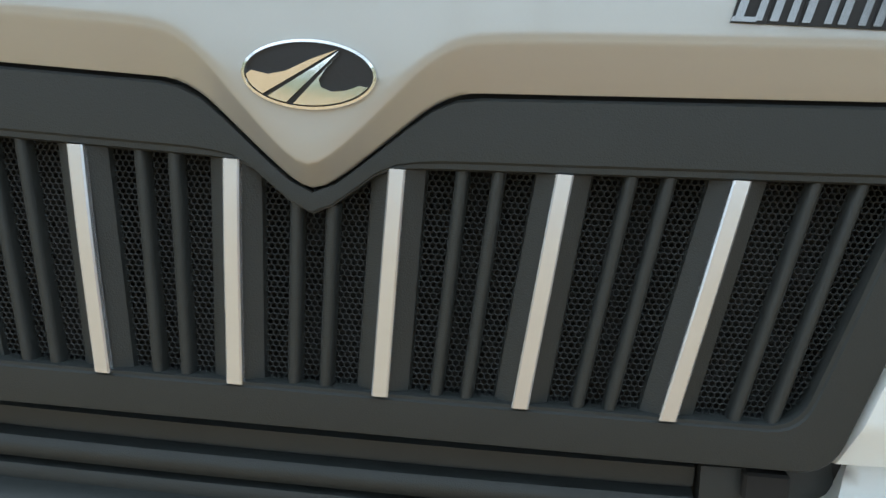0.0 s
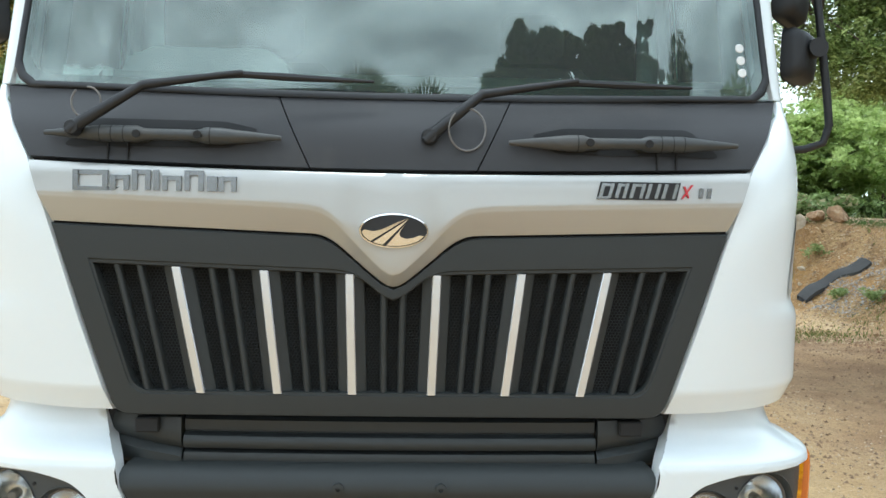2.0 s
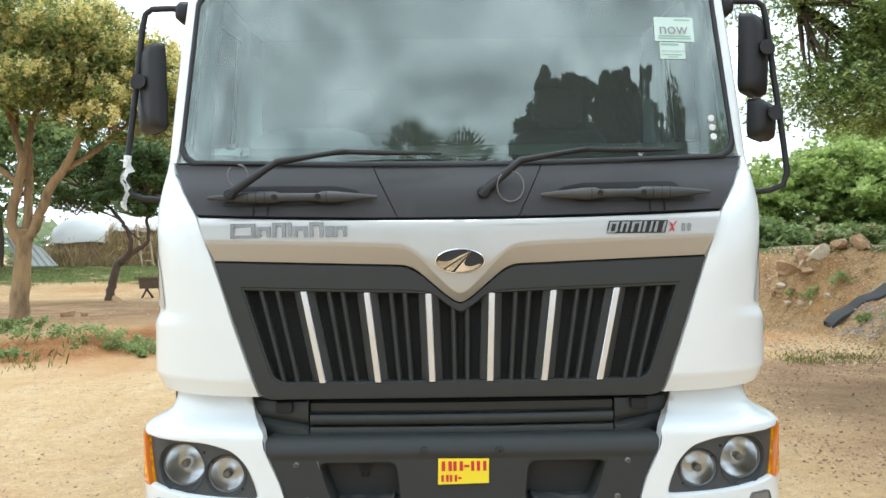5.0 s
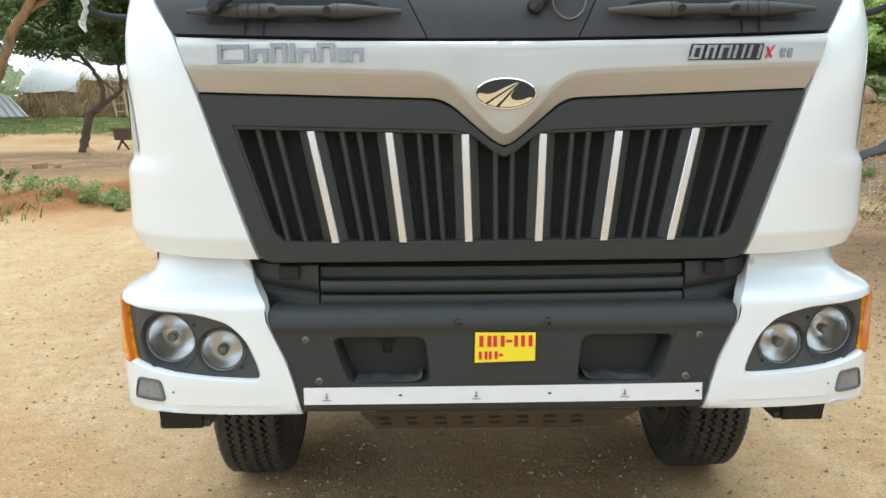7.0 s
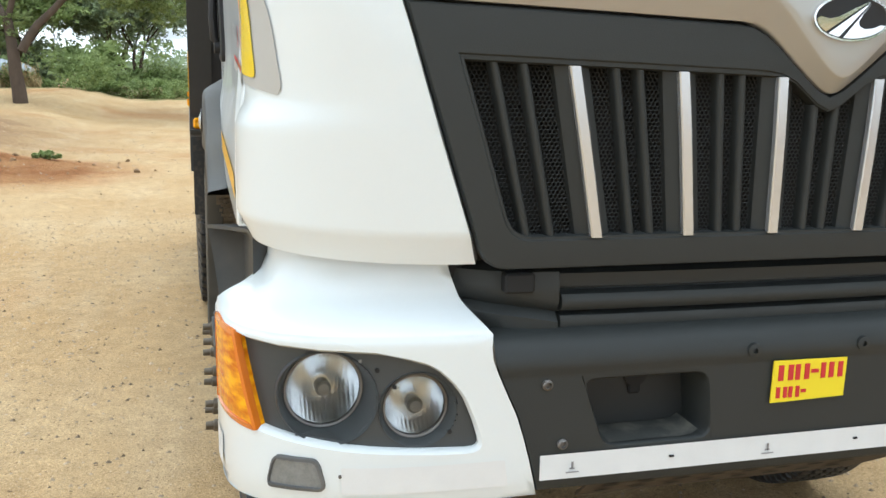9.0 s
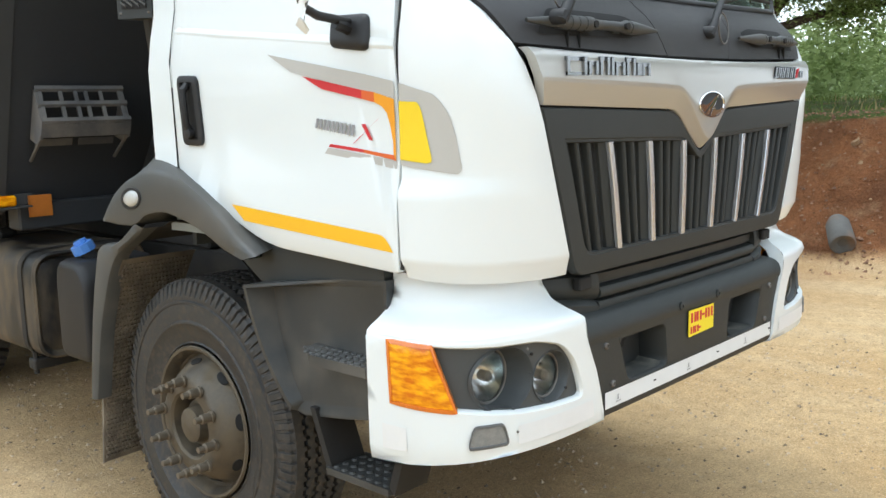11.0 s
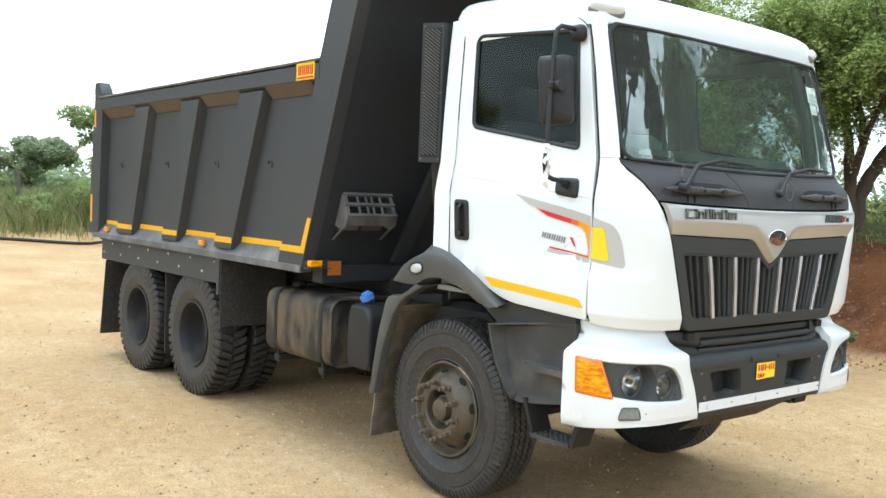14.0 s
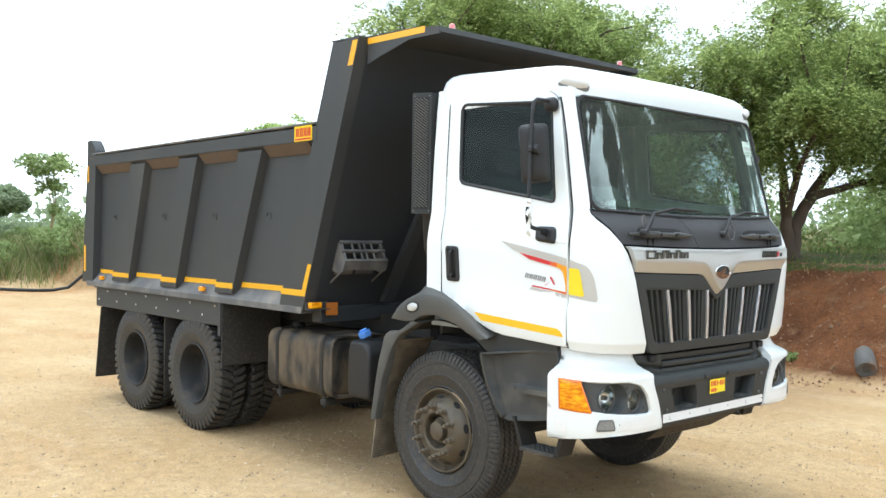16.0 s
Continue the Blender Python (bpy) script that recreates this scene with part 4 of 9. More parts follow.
rows = []
for z, ins, fr in ((2.752, 0.002, 0.0), (2.80, 0.0, 0.004), (2.86, 0.006, 0.016), (2.905, 0.022, 0.040), (2.94, 0.052, 0.085), (2.962, 0.10, 0.15), (2.974, 0.18, 0.25), (2.980, 0.32, 0.40)):
    rows.append([(x, y, z + 0.052 * max(0, y - 0.45) * min(1, (z - 2.752) / 0.1) + 0.001 * (1 - (x / 1.06) ** 2) * min(1, ins / 0.05)) for x, y in plan_loop(1.064 - ins, 0.305 + fr, 1.60 - ins * 0.6, 0.085, 0.12, 0.12)])
roof = part("cab_roof", Geo().grid(rows, True).ngon(rows[-1]), WHITE, truck, "smooth white cab roof", 60)


def roof_lamp():
    m = Matrix.Translation((-0.985, 0.424, 2.826)) @ Matrix.Rotation(radians(-38), 4, "Z") @ Matrix.Rotation(radians(6), 4, "Y") @ Matrix.Rotation(radians(-46), 4, "X")
    rows = [[tuple(m @ Vector((0.092 * k * math.cos(a), -h * 1.4, 0.037 * k * math.sin(a) * (1 + 0.25 * math.cos(a))))) for a in [2 * math.pi * i / 28 for i in range(28)]] for k, h in ((1.0, -0.06), (1.0, 0.012), (0.93, 0.026), (0.7, 0.036), (0.35, 0.040))]
    return Geo().grid(rows, True).ngon(rows[-1])


def lamp_ring():
    m = Matrix.Translation((-0.985, 0.424, 2.826)) @ Matrix.Rotation(radians(-38), 4, "Z") @ Matrix.Rotation(radians(6), 4, "Y") @ Matrix.Rotation(radians(-46), 4, "X")
    rows = [[tuple(m @ Vector((0.098 * k * math.cos(a), -h, 0.042 * k * math.sin(a) * (1 + 0.25 * math.cos(a))))) for a in [2 * math.pi * i / 28 for i in range(28)]] for k, h in ((1.0, -0.03), (1.0, 0.006), (0.92, 0.010))]
    return Geo().grid(rows, True)


for s, ob in zip((-1, 1), pair("roof_marker_lamp", roof_lamp, ROOFLENS, truck, "clear oval roof marker lamp", 60)):
    part("lamp_bezel", lamp_ring() if s < 0 else mirrored(lamp_ring()), LAMPBASE, ob, angle=60)

# doors
def on_side(u, v, d=0.0):
    return (-(side_x(v) - d), u, v)


door_keys = [(0.312, 1.240), (0.316, 1.95), (0.470, 2.765), (0.66, 2.828), (1.455, 2.878), (1.432, 1.500), (1.13, 1.362), (0.90, 1.272)]
win_keys = [(0.640, 2.132), (0.452, 2.098), (0.520, 2.690), (0.575, 2.735), (1.340, 2.790), (1.312, 2.246), (1.15, 2.217), (0.90, 2.176)]
door_out = rpoly(door_keys, [0.02, 0.3, 0.12, 0.08, 0.10, 0.02, 0.2, 0.1], 6, 7)
win_out = rpoly(win_keys, [0.02, 0.05, 0.06, 0.06, 0.07, 0.05, 0.02, 0.02], 6, 7)


def door_skin():
    loops = [(shrink(door_out, -0.001), 0.03), (door_out, 0.004), (shrink(door_out, 0.006), 0.0)]
    base = shrink(door_out, 0.006)
    for t in (0.12, 0.25, 0.4, 0.55, 0.7, 0.85, 0.95):
        loops.append(([mix2(p, q, t) for p, q in zip(base, win_out)], 0.0))
    loops += [(win_out, 0.003), (win_out, 0.03)]
    return ring(Geo(), loops, on_side)


def door_seal():
    w = shrink(win_out, 0.018)
    return ring(Geo(), [(shrink(win_out, -0.004), 0.004), (shrink(win_out, -0.003), -0.004), (shrink(win_out, 0.008), -0.004), (w, 0.004), (w, 0.02)], on_side)


def door_pane():
    return fill(Geo(), shrink(win_out, 0.014), on_side, 0.012, 5)


def handle_plate():
    o = rpoly([(1.252, 1.585), (1.266, 1.822), (1.386, 1.826), (1.374, 1.588)], 0.03, 5, 3)
    return ring(Geo(), [(o, 0.01), (o, -0.010), (shrink(o, 0.008), -0.014), (shrink(o, 0.022), -0.014), (shrink(o, 0.028), 0.012)], on_side)


def handle_pocket():
    return fill(Geo(), rpoly([(1.262, 1.595), (1.272, 1.815), (1.378, 1.818), (1.368, 1.598)], 0.03, 5, 3), on_side, -0.0045, 2)


def handle_pull():
    return Geo().tube([(-1.155, 1.322, 1.635), (-1.172, 1.320, 1.655), (-1.176, 1.322, 1.72), (-1.174, 1.324, 1.775), (-1.152, 1.326, 1.795)], 0.013, 10).lathe([(0.018, 0.0), (0.018, -0.02), (0.014, -0.022)], (-1.152, 1.318, 1.628), "x", 14, (False, True))


def flat_on_side(pts, d=-0.0025, rings=4):
    return fill(Geo(), pts, on_side, d, rings)


def finer(pts, m=5):
    """An open line with more points on its straights."""
    return [mix2(p, q, j / m) for p, q in zip(pts, pts[1:]) for j in range(m)] + [pts[-1]]


def dense(pts, m=6):
    n = len(pts)
    return [mix2(pts[i], pts[(i + 1) % n], j / m) for i in range(n) for j in range(m)]


for s, ob in zip((-1, 1), pair("door", door_skin, WHITE, truck, "white cab door with a tinted window", 40)):
    flank = (lambda g: g) if s < 0 else mirrored
    part("window_seal", flank(door_seal()), BLACK, ob)
    rim_ = [p for p in zip(shrink(door_out, -0.0044), shrink(door_out, -0.0012)) if p[0][1] > 2.72 or p[0][0] > 1.41]
    part("door_gap", flank(Geo().grid([[on_side(*p, 0.002) for p, q in rim_], [on_side(*p, -0.001) for p, q in rim_], [on_side(*q, -0.001) for p, q in rim_], [on_side(*q, 0.003) for p, q in rim_]])), DARK, ob)
    part("window_pane", outward(flank(door_pane()), (s, 0, 0)), DOOR_GLASS, ob, "dark tinted window pane").visible_shadow = False
    part("handle_plate", flank(handle_plate()), BLACK, ob, "black door handle surround")
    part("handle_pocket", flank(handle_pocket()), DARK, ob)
    part("handle_pull", flank(handle_pull()), BLACK, ob, "black vertical door pull")
    part("safety_stripe", flank(flat_on_side(dense(rpoly([(1.086, 1.396), (0.36, 1.344), (0.326, 1.298), (1.02, 1.345)], [0.005, 0.03, 0.005, 0.005], 3, 4), 2))), STRIPE, ob, "orange-yellow reflective stripe")
    band = lambda top, low, d: flank(Geo().grid([[on_side(*mix2(p, q, k / 3), d) for p, q in zip(finer(top), finer(low))] for k in range(4)]))
    part("decal_swoosh", band([(0.871, 1.868), (0.717, 1.840), (0.559, 1.812), (0.435, 1.790), (0.320, 1.766)], [(0.851, 1.857), (0.759, 1.810), (0.560, 1.767), (0.436, 1.743), (0.320, 1.720)], -0.0042), DECAL_GREY, ob, "grey swoosh decal")
    part("decal_red", band([(0.704, 1.795), (0.611, 1.778), (0.522, 1.761), (0.448, 1.747)], [(0.677, 1.782), (0.619, 1.755), (0.522, 1.736), (0.448, 1.722)], -0.0058), DECAL_RED, ob, "red swoosh decal")
    part("decal_blend", band([(0.448, 1.747), (0.423, 1.743), (0.397, 1.739)], [(0.448, 1.722), (0.424, 1.717), (0.397, 1.711)], -0.0058), DECAL_BLEND, ob)
    part("decal_orange", band([(0.397, 1.739), (0.353, 1.727), (0.320, 1.718), (0.320, 1.681), (0.320, 1.621), (0.320, 1.554)], [(0.397, 1.711), (0.369, 1.700), (0.351, 1.683), (0.339, 1.647), (0.330, 1.604), (0.329, 1.566)], -0.0058), DECAL_ORANGE, ob, "orange swoosh decal")
    part("decal_red", band([(0.593, 1.596), (0.524, 1.589), (0.449, 1.581)], [(0.601, 1.588), (0.524, 1.580), (0.449, 1.572)], -0.0058), DECAL_RED, ob)
    part("decal_orange", band([(0.449, 1.581), (0.389, 1.573), (0.323, 1.566)], [(0.449, 1.572), (0.389, 1.563), (0.320, 1.552)], -0.0058), DECAL_BLEND, ob)
    part("decal_swoosh", band([(0.604, 1.585), (0.462, 1.569), (0.320, 1.551)], [(0.620, 1.568), (0.462, 1.549), (0.320, 1.528)], -0.0050), DECAL_GREY, ob)
    for k in range(5):
        for a, b, v0, v1 in ((0.0, 0.34, 0.0, 1.0), (0.46, 0.82, 0.0, 1.0)):
            at = lambda q, v: (lerp(lerp(0.661, 0.486, (k + q) / 5), lerp(0.650, 0.476, (k + q) / 5), v), lerp(lerp(1.643, 1.618, (k + q) / 5), lerp(1.671, 1.649, (k + q) / 5), v))
            part("decal_bar", band([at(a, v1), at(b, v1)], [at(a, v0), at(b, v0)], -0.0055), PRINT, ob)
    part("decal_cross", band([(0.491, 1.600), (0.384, 1.667)], [(0.491, 1.596), (0.392, 1.663)], -0.0055), DECAL_RED, ob)
    part("decal_cross", band([(0.456, 1.652), (0.425, 1.608)], [(0.439, 1.652), (0.410, 1.606)], -0.0058), DECAL_RED, ob)
    ridge = [(lerp(1.43, 0.32, k / 24), lerp(1.980, 1.859, k / 24)) for k in range(25)]
    part("door_crease", flank(Geo().grid([[on_side(y, z + e, d) for y, z in ridge] for e, d in ((0.020, 0.001), (0.004, -0.0016), (0.0, -0.0022), (-0.004, -0.0014), (-0.010, 0.001))])), WHITE, ob, "", 70)


def corner_map(u, v, d):
    """u: along the corner panel from the door seam (0) towards the front (1)."""
    row = corner_row(v, inner_x(v) + 0.004)
    k = (1 - u) * 18
    i = min(int(k), 17)
    p = Vector(row[i]).lerp(Vector(row[i + 1]), k - i)
    q = (Vector(row[i + 1]) - Vector(row[i])).normalized()
    nrm = Vector((q.y, -q.x, 0))
    if nrm.x > 0:
        nrm = -nrm
    return tuple(p + nrm * 0.003 * (1 + d))


for nm, keys, rs, mt, dd in (("corner_decal_grey", [(0.0, 1.762), (0.28, 1.725), (0.37, 1.66), (0.415, 1.53), (0.39, 1.515), (0.0, 1.540)], [0.005, 0.09, 0.05, 0.02, 0.02, 0.005], DECAL_GREY, 0.0),
                             ("corner_decal_yellow", [(0.0, 1.712), (0.16, 1.708), (0.235, 1.55), (0.20, 1.545), (0.0, 1.555)], [0.005, 0.03, 0.02, 0.01, 0.005], DECAL_YELLOW, 0.8)):
    pair(nm, lambda: fill(Geo(), rpoly(keys, rs, 4, 8), corner_map, dd, 6), mt, truck, "grey swoosh decal" if dd == 0 else "bright yellow decal")

pair("door_gap", lambda: Geo().grid([[(-(side_x(z) - 0.010), seam_y(z) - 0.010 + e, z) for e in (0, 0.012, 0.024)] for z in [1.25 + 0.05 * i for i in range(31)]]), DARK, truck)
# cab flank behind the doors, rear wall, floor and lining
def rear_quarter():
    zs = [1.47, 1.52, 1.7, 1.85, 1.95, 2.05, 2.4, 2.76, 2.86, 2.90]
    rows = [[(-side_x(z), y, z) for y in (1.438 + (0.024 if z > 2.5 else 0.012 if z > 2.2 else 0), 1.50, 1.56, 1.585)] + [(-side_x(z) + 0.03, 1.60, z), (-side_x(z) + 0.30, 1.602, z)] for z in zs]
    return Geo().grid(rows).grid([[r[0] for r in rows], [(r[0][0] + 0.03, r[0][1], r[0][2]) for r in rows]])


pair("cab_rear_quarter", rear_quarter, WHITE, truck, "white cab rear corner", 50)
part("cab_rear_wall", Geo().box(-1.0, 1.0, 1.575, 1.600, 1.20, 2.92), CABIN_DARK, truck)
part("cab_floor", Geo().box(-1.10, 1.10, 0.16, 1.58, 1.27, 1.30), CABIN, truck)
part("firewall", Geo().box(-0.98, 0.98, 0.155, 0.175, 1.26, 1.95), DARK, truck)
pair("door_lining", lambda: Geo().box(-1.085, -1.06, 0.34, 1.57, 1.30, 2.05, 0.006), CABIN, truck)
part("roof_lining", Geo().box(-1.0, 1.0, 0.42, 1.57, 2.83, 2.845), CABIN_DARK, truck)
pair("pillar_lining", lambda: Geo().tube([(-1.00, 0.34, 2.05), (-0.985, 0.44, 2.5), (-0.965, 0.50, 2.80)], 0.035, 8), CABIN, truck, "grey pillar lining", 60)
dash = part("dashboard", Geo().prism([(-1.06, 0.19, 1.80), (-1.06, 0.20, 2.02), (-1.06, 0.24, 2.045), (-1.06, 0.40, 2.10), (-1.06, 0.52, 2.150), (-1.06, 0.60, 2.155), (-1.06, 0.68, 2.10), (-1.06, 0.66, 1.75)], (2.12, 0, 0)), DASH, truck, "pale grey-green dashboard", 50)
part("instrument_hood", Geo().prism([(-0.86, 0.50, 2.12), (-0.83, 0.52, 2.19), (-0.76, 0.53, 2.225), (-0.42, 0.53, 2.225), (-0.36, 0.52, 2.19), (-0.32, 0.50, 2.12)], (0, 0.22, 0)), CABIN, dash, "rounded instrument hood", 60)
for i in range(14):
    x = -0.92 + 0.135 * i
    part("defroster_slot", Geo().box(x, x + 0.095, 0.285, 0.300, 2.056, 2.070), DARK, dash)
part("paper_strip", Geo().prism([(-0.670, 0.392, 2.074), (-0.444, 0.353, 2.074), (-0.444, 0.398, 2.078), (-0.670, 0.437, 2.078)], (0, 0, 0.003)), PAPER, dash, "white paper strip on the dash")
part("steering_wheel", Geo().tube([(-0.53 + 0.22 * math.cos(a), 0.74 + 0.06 * math.sin(a), 2.02 + 0.20 * math.sin(a)) for a in [2 * math.pi * i / 32 for i in range(33)]], 0.014, 8, False).tube([(-0.53, 0.74, 2.02), (-0.53, 0.60, 1.90)], 0.03, 8).box(-0.73, -0.33, 0.73, 0.75, 2.005, 2.035), BLACK, truck, "dark steering wheel", 60)
for sx in (-0.53, 0.53):
    seat = part("seat", Geo().box(sx - 0.25, sx + 0.25, 0.95, 1.42, 1.55, 1.72, 0.05), SEAT, truck, "grey fabric cab seat", 50)
    part("seat_back", Geo().box(sx - 0.25, sx + 0.25, 1.36, 1.48, 1.70, 2.32, 0.05), SEAT, seat, angle=50)
    part("headrest", Geo().box(sx - 0.13, sx + 0.13, 1.38, 1.47, 2.34, 2.54, 0.04), SEAT, seat, angle=50)
    part("seat_base", Geo().box(sx - 0.20, sx + 0.20, 1.0, 1.40, 1.30, 1.55), DARK, seat)
part("crumpled_wrapper", Geo().tube([(-0.86 + 0.06 * math.cos(i * 1.7) , 0.25 + 0.02 * math.sin(i * 2.3), 2.075 + 0.02 * (1 + math.sin(i * 3.1))) for i in range(22)], 0.014, 5), PAPER, dash, "crumpled clear plastic sheet")
part("paper_sheet", Geo().box(-0.52, -0.28, 0.235, 0.30, 2.076, 2.080), PAPER, dash, "white paper on the dashboard")

# ---------------------------------------------------------------- the truck: bumper and lamps
mid_prof = [(0.16, 1.040), (0.078, 1.044), (0.060, 1.054), (0.055, 1.070), (0.060, 1.083), (0.084, 1.088), (0.084, 1.091), (0.058, 1.095), (0.051, 1.104), (0.051, 1.119), (0.058, 1.128), (0.086, 1.132), (0.086, 1.135), (0.072, 1.140), (0.070, 1.168), (0.095, 1.178), (0.16, 1.20)]
fold_bow = lambda x: 0.020 * abs(x) ** 3
part("lower_panel", Geo().grid([[(x, y + fold_bow(x), z + 0.010 * x * x) for x in [lerp(-0.546, 0.546, i / 24) for i in range(25)]] for y, z in mid_prof]).grid([[(s * 0.546, y + 0.004 + e, z + 0.003) for y, z in mid_prof] for s in (-1,) for e in (0, 0.05)]).grid([[(0.546, y + 0.004 + e, z + 0.003) for y, z in mid_prof] for e in (0, 0.05)]), TRIM, truck, "dark folded panel under the grille", 40)


def panel_end():
    """The smooth swept end of the folded panel, from the seam out to the white corner."""
    rows = []
    for k in range(15):
        t = k / 14
        x = lerp(-0.552, -0.790, t)
        dent = 0.105 * t ** 2.2
        ridge = lerp(1.090, 1.118, t ** 0.7)
        prof_ = [(0.13, 1.040), (0.070, 1.046), (0.054, 1.060), (0.053, ridge - 0.016), (0.066, ridge - 0.004), (0.074, ridge + 0.002), (0.060, ridge + 0.012), (0.052, ridge + 0.028), (0.053, 1.150), (0.058, 1.178), (0.085, 1.190), (0.14, 1.205)]
        rows.append([(x, y + dent + 0.004, z) for y, z in prof_])
    return Geo().grid(rows).grid([rows[0], [(x, y + 0.04, z) for x, y, z in rows[0]]])


pair("panel_end", panel_end, TRIM, truck, "smooth dark end of the folded panel", 45)
# dark block on the panel face, painting the shade of a pocket
pair("duct_pocket", lambda: Geo().box(-0.670, -0.608, 0.045, 0.075, 1.140, 1.180, 0.004), DARK, truck)

edge_x = table([(0.735, 0.603), (0.761, 0.610), (0.83, 0.627), (0.897, 0.647), (0.971, 0.681), (1.010, 0.698), (1.028, 0.704), (1.045, 0.704), (1.056, 0.698), (1.062, 0.690), (1.066, 0.680)])
prof = [(0.17, 1.066), (0.075, 1.065), (0.046, 1.061), (0.026, 1.052), (0.012, 1.038), (0.004, 1.022), (0.000, 1.006), (0.0006, 0.994), (0.0045, 0.984), (0.005, 0.978)]
low_prof = [(0.004, 0.817), (0.003, 0.780), (0.003, 0.750), (0.010, 0.740), (0.05, 0.735), (0.14, 0.745)]
half_at = lambda z: edge_x(z) - 0.003
g = Geo()
bow = lambda x: 0.018 * abs(x) ** 3
slot_x = lambda z, k: (lerp(-0.462, -0.517, (z - 0.818) / 0.157), lerp(-0.217, -0.234, (z - 0.818) / 0.157))[k]
zt, zb, slots = 0.970, 0.822, []
def bumper_cols(z):
    k = [-half_at(z), slot_x(z, 0), slot_x(z, 1), -slot_x(z, 1), -slot_x(z, 0), half_at(z)]
    return [lerp(a, b, t / 4) for a, b in zip(k, k[1:]) for t in range(4)] + [k[-1]]


brows = prof[:-1] + [(0.005, z) for z in (0.976, zt, 0.90, zb, 0.817)] + low_prof[1:]
g.v = [(x, y + bow(x), z) for y, z in brows for x in bumper_cols(z)]
for i in range(len(brows) - 1):
    for j in range(20):
        if not (0.816 < brows[i + 1][1] < 0.9705 and j // 4 in (1, 3)):
            g.f.append((i * 21 + j, i * 21 + j + 1, i * 21 + j + 22, i * 21 + j + 21))
for s in (-1, 1):
    o = rpoly([(s * slot_x(zt, 0), zt), (s * slot_x(zt, 1), zt), (s * slot_x(zb, 1), zb), (s * slot_x(zb, 0), zb)], 0.032, 4, 4)
    q = rpoly([(s * slot_x(zt, 0), 0.976), (s * slot_x(zt, 1), 0.976), (s * slot_x(zb, 1), 0.817), (s * slot_x(zb, 0), 0.817)], 0.0, 4, 4)
    inner = rpoly([(s * slot_x(zt, 0) * 0.97, zt - 0.010), (s * slot_x(zt, 1) * 1.05, zt - 0.010), (s * slot_x(zb, 1) * 1.05, zb + 0.006), (s * slot_x(zb, 0) * 0.97, zb + 0.006)], 0.024, 4, 4)
    mp = lambda u, v, d: (u, 0.005 + bow(u) + d, v)
    slots.append((ring(Geo(), [(q, 0.0), (o, 0.001), (shrink(o, 0.004), 0.006), (inner, 0.100)], mp), fill(Geo(), inner, mp, 0.0995, 2)))
for s in (-1, 1):
    g.grid([[(s * half_at(z), y + bow(half_at(z)), z), (s * half_at(z), y + 0.06, z)] for y, z in brows])
bumper = part("bumper", g, TRIM, truck, "dark grey plastic centre bumper with two slots", 40)
for q, back_ in slots:
    tow = part("tow_slot", q, TRIM, bumper, "deep recessed slot with a dusty floor", 40)
    # blacker than the slot walls: the deep shade is in its colour
    part("slot_back", back_, MESHBLACK, tow)
    xs = [p[0] for p in back_.v]
    a, b = min(xs) + 0.014, max(xs) - 0.014
    part("slot_floor", Geo().grid([[(lerp(a, b, t), 0.014 + bow(0.35) + 0.088 * k, zb + 0.0062 + 0.0035 * k + 0.012 * abs(2 * t - 1) ** 10) for t in [i / 16 for i in range(17)]] for k in (0.0, 0.5, 1.0)]), SLOT_DUST, tow, angle=60)
# raised dark piece paints the keyhole-shaped knockout as a hole
part("slot_knockout", Geo().lathe([(0.027, 0.0), (0.025, 0.012)], (-0.352, 0.097, 0.940), "y", 16, (True, True)).box(-0.367, -0.337, 0.098, 0.108, 0.895, 0.94, 0.008), DARK, bumper)
under = part("under_panel", Geo().prism([(x, y, z) for x, y, z in ((-0.44, 0.105, 0.700), (0.44, 0.105, 0.700), (0.37, 0.270, 0.588), (-0.40, 0.270, 0.588))], (0, 0.003, 0.006)), UNDER, bumper, "dusty perforated steel panel under the bumper")
for i in range(8):
    for j in range(2):
        x, y, z = -0.370 + 0.0885 * i + 0.006 * j, 0.150 + 0.055 * j, 0.6695 - 0.0373 * j
        # flat dark oval just off the panel, painting the dark of a hole
        part("vent_hole", Geo().ngon([(x + 0.021 * math.cos(a), y - 0.0015 + 0.011 * math.sin(a), z - 0.0035 - 0.0075 * math.sin(a)) for a in [2 * math.pi * k / 16 for k in range(16)]]), DARK, under)
for x, z in ((-0.590, 0.963), (0.586, 0.965), (-0.553, 0.837), (0.548, 0.838)):
    part("bumper_bolt", Geo().lathe([(0.011, 0.012), (0.011, -0.003), (0.007, -0.006), (0.005, 0.001)], (x, 0.006, z), "y", 12, (False, True)), STEEL, bumper, "small steel bolt")
for x in (-0.135, 0.132):
    part("bumper_stud", Geo().lathe([(0.018, 0.010), (0.015, -0.014), (0.006, -0.016), (0.005, -0.010)], (x, 0.010, 1.008), "y", 14, (False, True)), TRIM, bumper)
tape = part("reflective_strip", Geo().grid([[(lerp(-0.600, 0.600, i / 12), 0.0005 + bow(lerp(-0.600, 0.600, i / 12)), z) for i in range(13)] for z in (0.764, 0.817)]), WHITE_TAPE, bumper, "white reflective strip")
